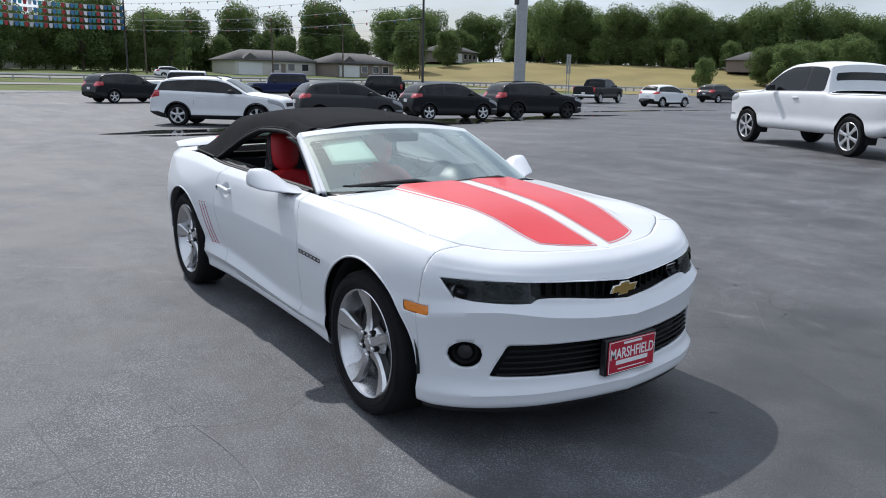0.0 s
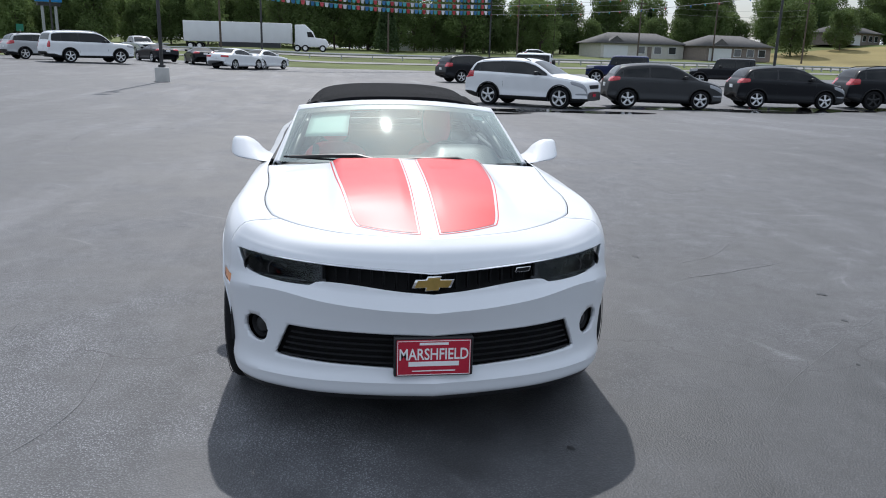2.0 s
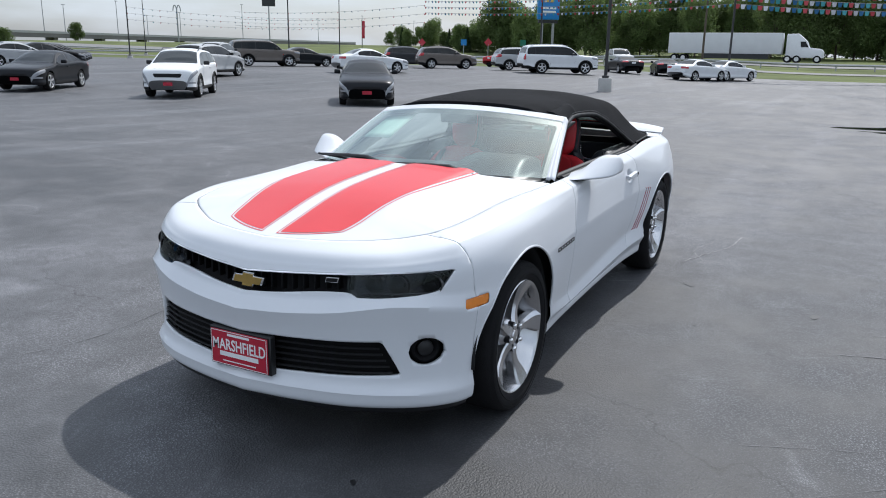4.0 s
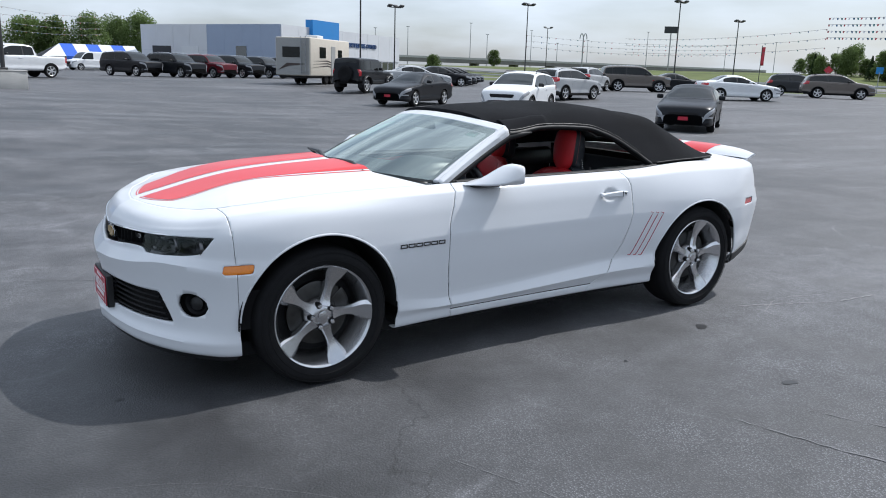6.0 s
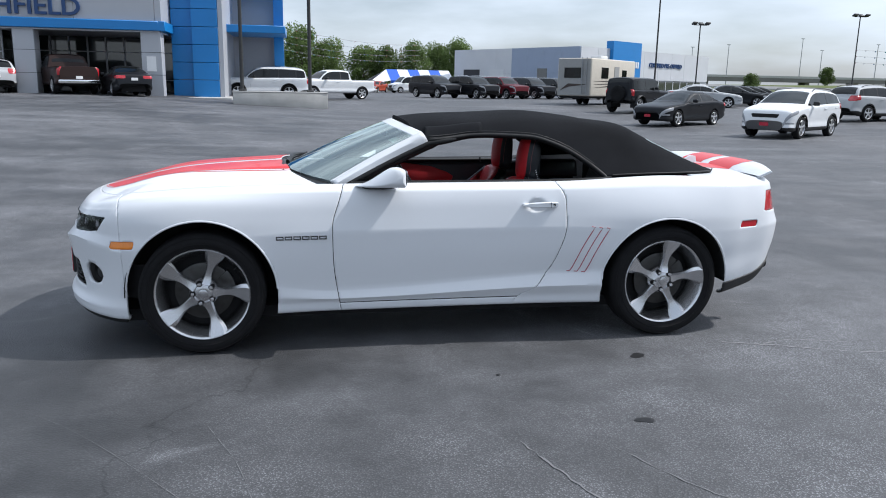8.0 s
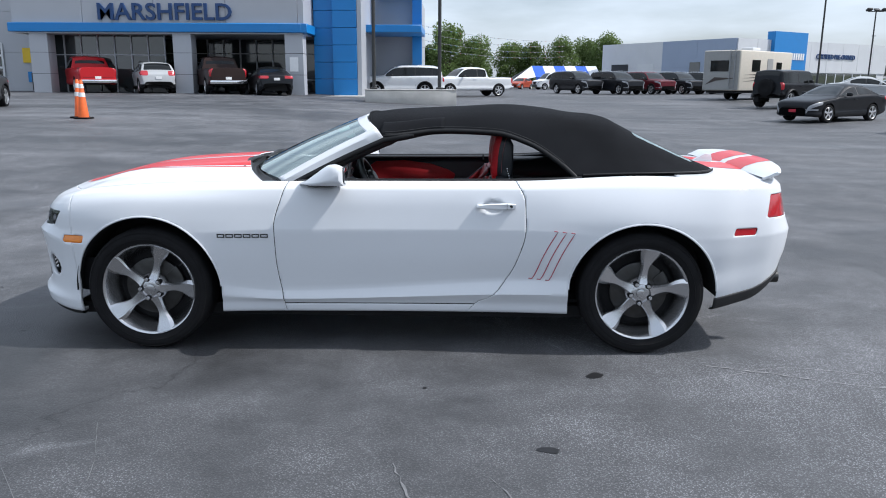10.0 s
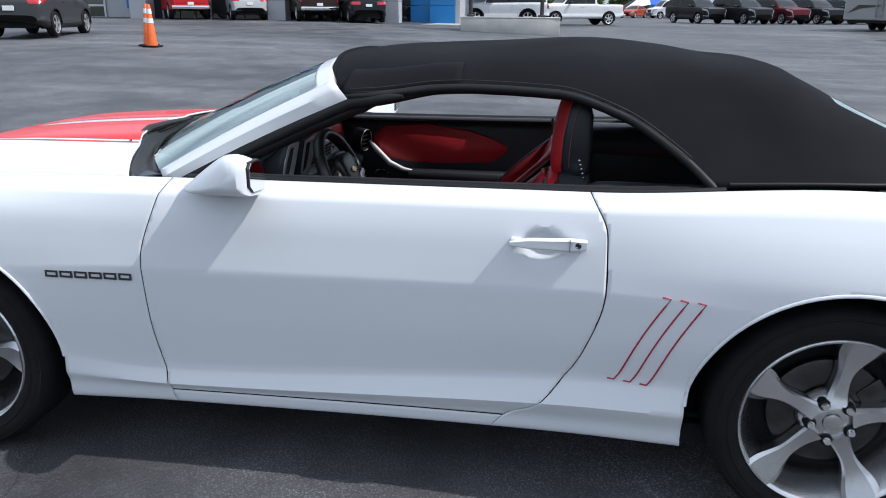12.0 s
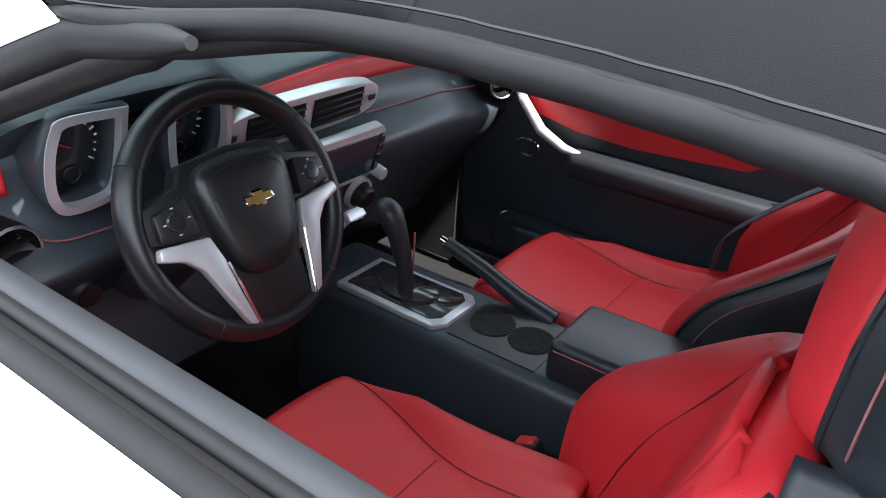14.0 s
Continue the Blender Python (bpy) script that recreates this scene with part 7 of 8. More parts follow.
for s, yy, zz in ((1, 0.6, 0.858), (-1, -0.68, 0.875)):
    r_ob = part("round_vent", moved(lathe([(0.0, 0.012), (0.042, 0.012), (0.046, -0.012), (0.052, -0.014), (0.056, 0.0), (0.056, 0.04)], 28, "X"), pose(0.372, yy, zz, 0, -6, s * 14)), MESH_SHADE_BLACK, dash, "round air vent")
    part("vent_ring", moved(lathe([(0.050, -0.014), (0.0525, -0.017), (0.055, -0.013)], 28, "X"), pose(0.372, yy, zz, 0, -6, s * 14)), VENT_RING, r_ob)
    for k in range(3):
        part("vent_slat", moved(box(-0.01, 0.0, -0.04, 0.04, -0.022 + 0.02 * k, -0.018 + 0.02 * k), pose(0.372, yy, zz, 0, -6, s * 14)), TRIM, r_ob)
part("light_switch", moved(lathe([(0.0, -0.03), (0.02, -0.03), (0.024, -0.02), (0.034, -0.012), (0.036, 0.02)], 22, "X"), pose(0.385, 0.5, 0.768, 0, -10, 0)), TRIM, dash, "black light switch")
part("knee_panel", moved(box(0.0, 0.05, -0.33, 0.33, -0.2, 0.1, 0.03, 2), pose(0.42, 0.40, 0.74, 0, 18, 0)), DASH, dash)

# steering wheel
WHEEL_HIDE = mat("smooth_wheel_leather", (0.012, 0.0125, 0.0135), 0.36, var=0.15, scale=14, bump=0.05, bscale=900)
WHEEL = Matrix.Translation((0.178, 0.351, 0.911)) @ pose(0, 0, 0, 0, 25, 0)


def wheel_tube(r_big, r):
    rows = []
    for k in range(64):
        a = math.tau * k / 64
        rad = Vector((0, math.cos(a), math.sin(a)))
        rows.append([rad * (r_big + r * math.cos(b)) + Vector((r * 1.15 * math.sin(b), 0, 0)) for b in (math.tau * j / 12 for j in range(12))])
    bm = from_rows(rows + [rows[0]], True)
    bmesh.ops.remove_doubles(bm, verts=bm.verts, dist=1e-5)
    bmesh.ops.recalc_face_normals(bm, faces=bm.faces)
    return bm


steer = part("steering_wheel", moved(wheel_tube(0.1705, 0.0185), WHEEL), WHEEL_HIDE, convertible, "black leather steering wheel with silver spokes", angle=80)
pad_line = catmull([(-0.058, 0.078), (0.0, 0.084), (0.058, 0.078), (0.078, 0.055), (0.074, 0.0), (0.056, -0.065), (0.03, -0.088), (0.0, -0.092), (-0.03, -0.088), (-0.056, -0.065), (-0.074, 0.0), (-0.078, 0.055), (-0.058, 0.078)], 60)[:-1]
pad_rows = [[(h, a * k, b * k) for a, b in pad_line] for h, k in ((0.0, 1.0), (-0.026, 1.0), (-0.036, 0.96), (-0.041, 0.86), (-0.045, 0.6), (-0.046, 0.2))]
pad = from_rows(pad_rows, True, True)
bmesh.ops.recalc_face_normals(pad, faces=pad.faces)
part("airbag_cover", moved(pad, WHEEL), WHEEL_HIDE, steer, "black airbag cover", angle=60)
part("cover_seam", moved(tube([(-0.0415, a * 0.8, b * 0.8) for a, b in pad_line] + [(-0.0415, pad_line[0][0] * 0.8, pad_line[0][1] * 0.8)], 0.0012, 5), WHEEL), TRIM, steer)
hub_out = [(-0.166, 0.0), (-0.16, 0.046), (-0.1, 0.06), (-0.085, 0.085), (0.0, 0.094), (0.085, 0.085), (0.1, 0.06), (0.16, 0.046), (0.166, 0.0), (0.085, -0.02), (0.064, -0.08), (0.058, -0.15), (0.0, -0.162), (-0.058, -0.15), (-0.064, -0.08), (-0.085, -0.02)]
part("hub_body", moved(prism(hub_out, -0.018, 0.014, "X", 0.005), WHEEL), WHEEL_HIDE, steer)
part("wheel_badge", moved(prism([(a * 0.31, (b - 0.713) * 0.36) for a, b in tie], -0.0495, -0.045, "X", 0.0008), WHEEL @ Matrix.Translation((0, 0, 0.012))), CHROME, steer, "chrome rimmed gold badge")
part("badge_inlay", moved(prism([(a * 0.265, (b - 0.713) * 0.27) for a, b in tie], -0.0512, -0.0492, "X"), WHEEL @ Matrix.Translation((0, 0, 0.012))), GOLD, steer, "gold badge face")
for s in (1, -1):
    arm = [(s * 0.083, -0.014), (s * 0.158, -0.006), (s * 0.163, -0.022), (s * 0.128, -0.034), (s * 0.108, -0.055), (s * 0.088, -0.105), (s * 0.07, -0.148), (s * 0.056, -0.154), (s * 0.066, -0.095), (s * 0.072, -0.05)]
    part("silver_spoke", moved(prism(arm, -0.032, -0.016, "X", 0.004), WHEEL), SATIN, steer, "satin silver spoke trim")
    part("chrome_edge", moved(tube([(-0.033, s * 0.071, -0.055), (-0.033, s * 0.063, -0.1), (-0.031, s * 0.054, -0.153)], 0.0022, 6), WHEEL), CHROME, steer, "chrome spoke edge")
    pad_pts = [(s * 0.09, -0.008), (s * 0.152, -0.001), (s * 0.15, 0.036), (s * 0.096, 0.048)]
    part("switch_pad", moved(prism(pad_pts, -0.03, -0.015, "X", 0.005), WHEEL), TRIM, steer)
    part("switch_rocker", moved(lathe([(0.0, -0.0345), (0.012, -0.034), (0.014, -0.03)], 14, "X"), WHEEL @ pose(0, s * 0.122, 0.02)), DIAL, steer)
    for dy, dz in ((-0.02, 0.0), (0.017, 0.0), (0.0, 0.018), (0.0, -0.018)):
        part("switch_mark", moved(box(-0.0312, -0.0302, s * 0.122 + dy - 0.0022, s * 0.122 + dy + 0.0022, 0.0193 + dz, 0.0207 + dz), WHEEL), DIAL_MARK, steer)
for a in (0.62, 2.5, 4.05, 5.37):
    part("grip_seam", moved(tube([(0.0213 * math.sin(b), (0.1705 + 0.0188 * math.cos(b)) * math.cos(a), (0.1705 + 0.0188 * math.cos(b)) * math.sin(a)) for b in np.linspace(0, math.tau, 20)], 0.001, 4), WHEEL), TRIM, steer)
part("rim_stitching", moved(tube([(-0.008, 0.1555 * math.cos(a), 0.1555 * math.sin(a)) for a in np.linspace(-0.9, 0.9, 20)], 0.0018, 4), WHEEL), THREAD, steer)
part("column_shroud", moved(tube([(0.0, 0, 0), (0.18, 0, -0.01), (0.3, 0, -0.03)], [0.05, 0.07, 0.09], 16), WHEEL), DASH, steer)
for s in (1, -1):
    part("stalk", moved(tube([(0.06, s * 0.04, 0.0), (0.06, s * 0.085, 0.012), (0.06, s * 0.1, 0.013), (0.06, s * 0.142, 0.018)], [0.011, 0.012, 0.018, 0.018], 14), WHEEL), TRIM, steer, "black column stalk")

# centre console, selector, brake lever
YC = -0.045
console = part("centre_console", box(-0.5, 0.42, YC - 0.125, YC + 0.085, 0.27, 0.592, 0.03, 4), DASH, convertible, "black centre console with a silver selector plate")
plate_pts = [(0.30, -0.07), (0.30, 0.07), (0.06, 0.072), (0.04, 0.05), (0.04, -0.05), (0.06, -0.072)]
part("selector_plate", prism([(x, YC + y) for x, y in plate_pts], 0.588, 0.602, "Z", 0.004), SATIN, console, "silver selector plate")
part("plate_inlay", prism([(0.17 + (x - 0.17) * 0.86, YC + y * 0.8) for x, y in plate_pts], 0.601, 0.6045, "Z", 0.001), DIAL, console, "gloss black inlay")
part("selector_slot", prism([(0.17 + 0.07 * math.cos(a), YC + 0.048 * math.sin(a)) for a in (math.tau * k / 24 for k in range(24))], 0.603, 0.612, "Z", 0.003), DIAL, console)
shift = part("gear_selector", tube(catmull([(0.168, YC + 0.01, 0.605), (0.172, YC + 0.01, 0.65), (0.18, YC + 0.012, 0.69), (0.192, YC + 0.014, 0.73), (0.206, YC + 0.015, 0.757), (0.222, YC + 0.015, 0.768), (0.236, YC + 0.015, 0.766)], 24), [float(r) for r in np.interp(np.linspace(0, 1, 25), [0, 0.2, 0.45, 0.7, 0.85, 0.95, 1], [0.017, 0.0165, 0.02, 0.026, 0.025, 0.018, 0.004])], 18), BLACK_HIDE, console, "black leather gear selector")
part("selector_stitching", tube([(0.162, YC + 0.002, 0.61), (0.158, YC + 0.002, 0.68), (0.158, YC + 0.002, 0.735)], 0.002, 5), THREAD, shift)
# no real hollows: flat black discs paint the shade inside the cup holders
for x, r in ((-0.02, 0.042), (-0.105, 0.042)):
    part("cup_holder", moved(lathe([(r + 0.002, 0.001), (r, 0.0015), (r - 0.003, 0.0005), (0.0, 0.0002)], 24, "Z"), pose(x, YC - 0.02, 0.594)), CARPET, console, "cup holder as a flat black disc, its shaded hole painted")
part("cup_surround", box(-0.155, 0.03, YC - 0.085, YC + 0.06, 0.588, 0.5935), TRIM, console)
part("armrest", box(-0.5, -0.172, YC - 0.105, YC + 0.062, 0.585, 0.668, 0.016, 4), BLACK_HIDE, console, "black padded armrest")
part("armrest_stitching", tube([(-0.172, YC - 0.085, 0.655), (-0.172, YC + 0.05, 0.652), (-0.188, YC + 0.0625, 0.652), (-0.48, YC + 0.0625, 0.652)], 0.0015, 4), THREAD, console)
lever = part("brake_lever", tube([(-0.10, YC - 0.115, 0.585), (-0.02, YC - 0.11, 0.61), (0.06, YC - 0.10, 0.65), (0.145, YC - 0.09, 0.683)], [0.022, 0.019, 0.016, 0.014], 12), BLACK_HIDE, console, "black brake lever")
part("lever_button", tube([(0.145, YC - 0.09, 0.683), (0.158, YC - 0.088, 0.688)], 0.008, 10), CHROME, lever)

# door inner panels
for s in (1, -1):
    m = Matrix.Diagonal((1, s, 1, 1))
    panel = sheet(30, 16, lambda u, v: (0.58 - 1.28 * u, 0.745 - 0.03 * math.sin(math.pi * v) * 0.6, 0.32 + 0.655 * v))
    d_ob = part("door_panel", moved(panel, m), DASH, convertible, "black door panel with a red insert", thick=0.012)
    insert = [(0.33, 0.80), (0.33, 0.90), (0.27, 0.945), (0.05, 0.958), (-0.16, 0.93), (-0.29, 0.885), (-0.345, 0.852), (-0.335, 0.82), (-0.265, 0.778), (0.0, 0.762), (0.16, 0.768)]
    part("door_insert", moved(prism(insert, 0.715, 0.735, "Y", 0.008), m), RED_HIDE, d_ob, "red leather door insert")
    part("door_armrest", moved(box(-0.42, 0.16, 0.655, 0.735, 0.665, 0.735, 0.025, 3), m), BLACK_HIDE, d_ob)
    part("pull_handle", moved(tube([(0.35, 0.715, 0.865), (0.31, 0.69, 0.83), (0.24, 0.675, 0.765), (0.17, 0.672, 0.735), (0.12, 0.68, 0.725)], [0.009, 0.013, 0.014, 0.012, 0.008], 12), m), SATIN, d_ob, "satin silver door pull")
    lv = [(0.29 + 0.035 * math.cos(a), 0.705, 0.70 + 0.022 * math.sin(a)) for a in np.linspace(0.4, 5.2, 22)]
    part("door_lever", moved(tube(lv, 0.0035, 6), m), CHROME, d_ob, "chrome door lever")
    part("door_pocket", moved(box(-0.45, 0.35, 0.67, 0.735, 0.40, 0.50, 0.02, 2), m), DASH, d_ob)
part("sun_visor", moved(box(-0.14, 0.0, -0.52, -0.1, -0.01, 0.01, 0.008, 2), pose(0.14, 0, 1.30, 0, -12, 0)), DASH, convertible)
part("rear_view_mirror", moved(box(-0.012, 0.012, -0.125, 0.125, -0.03, 0.03, 0.01, 2), pose(0.30, 0, 1.255, 0, 10, 0)), TRIM, convertible, "black rear view mirror")


# ---- roads and verges ----
def strip(x0, x1, y0, y1, lift, name, ma, label, cat):
    tagged(part(name, land_sheet(x0, x1, y0, y1, 10, 150, lift), ma), label, cat, kind="structure")


strip(-94, -88, -260, 400, 0.03, "frontage_road", ROAD, "pale worn frontage road beyond the verge", "road")
ROAD_LINE = catmull([(-114.5, -260, 0), (-114.5, -140, 0), (-114.5, -40, 0), (-114.5, 40, 0), (-112, 72, 0), (-102, 96, 0), (-78, 118, 0), (-30, 150, 0), (60, 205, 0)], 160)


def beside_road(off):
    """The highway's middle line shifted sideways towards the lot."""
    out = []
    for i, p in enumerate(ROAD_LINE):
        d = ROAD_LINE[min(i + 1, 160)] - ROAD_LINE[max(i - 1, 0)]
        d = d / np.linalg.norm(d)
        out.append((p[0] + off * d[1], p[1] - off * d[0]))
    return out


lanes = from_rows([[(x, y, land(x, y) + 0.04) for x, y in row] for row in zip(*[beside_road(o) for o in (-6.5, -3, 0, 3, 6.5)])])
bmesh.ops.recalc_face_normals(lanes, faces=lanes.faces)
tagged(part("highway", lanes, ROAD), "pale concrete highway", "road", kind="structure")
strip(-150, -60, 76, 230, 0.02, "hay_field", DRY_GRASS, "straw coloured mown field", "field")
RAIL = mat("guard_rail_steel", (0.4, 0.4, 0.4), 0.5, metal=0.5, var=0.15)
rail = thing("guard_rail", "galvanised steel guard rail along the highway", "guard rail", kind="structure")
part("beam", tube([(x, y, land(x, y) + 0.62) for x, y in beside_road(11.5)], 0.15, 6, flat=1.0), RAIL, rail)
for x, y in beside_road(11.5)[46:140]:
    part("post", box(x - 0.1, x + 0.1, y - 0.08, y + 0.08, land(x, y) - 0.1, land(x, y) + 0.7), RAIL, rail)
rail2 = thing("guard_rail", "galvanised steel guard rail by the ramp", "guard rail", kind="structure")
ramp = [(-80 - 1.1 * k, -150 + 3.0 * k, 0) for k in range(42)]
part("beam", tube([(x, y, land(x, y) + 0.6) for x, y, _ in ramp], 0.15, 6), RAIL, rail2)

bridge = thing("overpass", "long low concrete highway overpass", "bridge", kind="structure")
part("deck", box(-330, -120, -232, -224, 4.6, 5.8), ROAD, bridge)
for k in range(12):
    part("pier", box(-325 + k * 18, -323.6 + k * 18, -230, -226, -1, 4.6), CONCRETE, bridge)
part("parapet", box(-330, -120, -224.2, -223.9, 5.8, 6.5), RAIL, bridge)

# ---- trees ----
LEAF = mat("summer_leaves", (0.125, 0.175, 0.06), 0.75, var=0.5, scale=0.6, tint=0.25, spec=0.25)
LEAF_DARK = mat("dark_cedar_needles", (0.055, 0.085, 0.035), 0.8, var=0.4, scale=0.8, tint=0.2, spec=0.2)
for leaf_ma in (LEAF, LEAF_DARK):
    ln, ll = leaf_ma.node_tree.nodes, leaf_ma.node_tree.links
    thin, blend = ln.new("ShaderNodeBsdfTranslucent"), ln.new("ShaderNodeMixShader")
    surface = ln["Principled BSDF"]
    ll.new(surface.inputs["Base Color"].links[0].from_socket, thin.inputs["Color"])
    blend.inputs[0].default_value = 0.42
    ll.new(surface.outputs[0], blend.inputs[1])
    ll.new(thin.outputs[0], blend.inputs[2])
    ll.new(blend.outputs[0], ln["Material Output"].inputs[0])
BARK = mat("grey_brown_bark", (0.09, 0.07, 0.055), 0.9, var=0.3, scale=4, bump=0.6, bscale=20)


def tree(h, spread, ma, seed, label, leaves=9000, conifer=False, leaf=0.46):
    rng2 = random.Random(seed)
    ob = thing("tree", label, "tree", "trees round the lot")
    limbs = [tube([(0, 0, -0.2), (0.1, 0.05, h * 0.3), (-0.05, 0.1, h * 0.62), (0, 0, h * 0.85)], [0.035 * h * 0.5, 0.025 * h * 0.5, 0.014 * h * 0.5, 0.02], 7)]
    lobes = []
    for k in range(15 if not conifer else 0):
        a, e = k * 2.4 + rng2.random(), 0.14 + 0.78 * (k + rng2.random()) / 15
        tip = Vector((math.cos(a) * spread * rng2.uniform(0.35, 0.8) * (1.15 - e * 0.6), math.sin(a) * spread * rng2.uniform(0.35, 0.8) * (1.15 - e * 0.6), h * e))
        st = Vector((0, 0, h * max(0.22, e - 0.3)))
        limbs.append(tube([st, st.lerp(tip, 0.5) + Vector((0, 0, 0.03 * h)), tip], [0.012 * h, 0.008 * h, 0.02], 5))
        lobes.append((tip, spread * rng2.uniform(0.34, 0.5)))
    if not conifer:
        lobes.append((Vector((0, 0, h * 0.82)), spread * 0.5))
    part("trunk", join(*limbs), BARK, ob)
    verts, faces = [], []
    for _ in range(leaves):
        if conifer:
            t = rng2.random() ** 0.8
            a, r = rng2.uniform(0, math.tau), spread * 0.55 * (1 - t) * math.sqrt(rng2.random()) + 0.1
            p = Vector((r * math.cos(a), r * math.sin(a), h * (0.04 + 0.96 * t)))
        else:
            c, r = rng2.choice(lobes)
            d = Vector((rng2.gauss(0, 1), rng2.gauss(0, 1), rng2.gauss(0, 0.75))).normalized()
            p = c + d * r * (rng2.uniform(0.25, 1.0) ** 0.6) * 1.08
        n = Vector((rng2.gauss(0, 1), rng2.gauss(0, 1), rng2.gauss(0.6, 1))).normalized()
        s = n.orthogonal().normalized()
        s.rotate(Matrix.Rotation(rng2.uniform(0, math.tau), 3, n))
        u = n.cross(s)
        z = leaf * rng2.uniform(0.6, 1.25)
        i = len(verts)
        verts += [p - s * z * 0.5, p + u * z * 0.3, p + s * z * 0.5, p - u * z * 0.3 + n * z * 0.15]
        faces.append((i, i + 1, i + 2, i + 3))
    me = bpy.data.meshes.new("crown")
    me.from_pydata([tuple(v) for v in verts], [], faces)
    me.materials.append(ma)
    crown = new("crown", me)
    crown.parent = ob
    crown["kind"] = "stuff"
    return ob


kinds = [tree(13, 5.2, LEAF, 1, "tall leafy green tree with an uneven crown"), tree(11, 4.6, LEAF, 2, "leafy green tree beyond the road"),
         tree(15, 5.6, LEAF, 3, "large leafy tree with spreading limbs", 11000), tree(9, 3.8, LEAF, 4, "smaller leafy green tree with low branches", 6500),
         tree(10, 4.0, LEAF_DARK, 5, "dark green conical evergreen cedar", 6000, True, 0.42)]
rt = random.Random(12)
spots = []
for k in range(64):
    y = -70 + k * 4.6 + rt.uniform(-2, 2)
    spots.append((-196 + rt.uniform(-9, 9) + 0.18 * max(0, y), y, rt.choice((0, 1, 2, 2)), rt.uniform(0.8, 1.02)))
for k in range(42):
    spots.append((-142 + rt.uniform(-9, 6), -66 + k * 2.5 + rt.uniform(-1.5, 1.5), rt.choice((0, 1, 2, 2, 0)), rt.uniform(0.6, 0.95)))
for k in range(30):
    t = 0.24 + 0.76 * k / 29
    spots.append((-168 + 30 * t + rt.uniform(-6, 6), -112 + 62 * t + rt.uniform(-4, 4), rt.choice((1, 4, 3, 3)), rt.uniform(0.72, 1.0) * (0.4 + 0.38 * t)))
for k in range(12):
    spots.append((22 - k * 4.4 + rt.uniform(-1.5, 1.5), -122 - 0.4 * k + rt.uniform(-4, 4), rt.choice((1, 3, 3, 1)), rt.uniform(0.6, 0.85)))
for x, y, k, s in ((-92, 126, 3, 0.6), (-150, 40, 1, 0.8), (-151, 26, 3, 1.0), (-143, 90, 1, 1.0), (-148, 104, 3, 0.9), (-150, 64, 3, 0.9), (-70, -128, 3, 0.5), (-95, -150, 3, 0.5), (-150, -200, 3, 0.6), (-132, 8, 4, 1.1), (-146, 16, 3, 0.7)):
    spots.append((x, y, k, s))
for k in range(90):
    y = -64 + k * 3.3 + rt.uniform(-1.5, 1.5)
    spots.append((-188 + rt.uniform(-5, 5) + 0.18 * max(0, y), y, rt.choice((3, 3, 1, 4)), rt.uniform(0.5, 1.0)))
for k in range(46):
    t = k / 45
    spots.append((-158 + 90 * t + rt.uniform(-5, 5), 132 + 74 * t + rt.uniform(-6, 6), rt.choice((0, 1, 2, 2)), rt.uniform(0.85, 1.1)))
for k in range(30):
    t = k / 29
    spots.append((-154 + 90 * t + rt.uniform(-3, 3), 128 + 74 * t + rt.uniform(-3, 3), 3, rt.uniform(0.5, 0.8)))
for k in range(16):
    spots.append((-86 + rt.uniform(-5, 5), 138 + k * 2.2, 3, rt.uniform(0.7, 1.0)))
for n_, (x, y, k, s) in enumerate(spots):
    m = Matrix.Translation((x, y, land(x, y) - 0.1)) @ pose(0, 0, 0, 0, 0, rt.uniform(0, 360)) @ Matrix.Diagonal((s, s, s * rt.uniform(0.92, 1.1), 1))
    if n_ < 5:
        kinds[n_].matrix_world = Matrix.Translation((-205 + 2 * n_, -60 + 30 * n_, land(-205, 0) - 0.1))
    c = copy_thing(kinds[k], m)
    c.scale = m.to_scale()

# ---- houses beyond the road ----
ROOF = mat("grey_shingle_roof", (0.09, 0.086, 0.084), 0.9, var=0.25, scale=2, bump=0.4, bscale=8)
BRICK = mat("grey_brown_brick_wall", (0.2, 0.165, 0.145), 0.85, var=0.25, scale=3, bump=0.3, bscale=14)
SIDING = mat("pale_siding", (0.5, 0.48, 0.44), 0.7, var=0.1, scale=2)


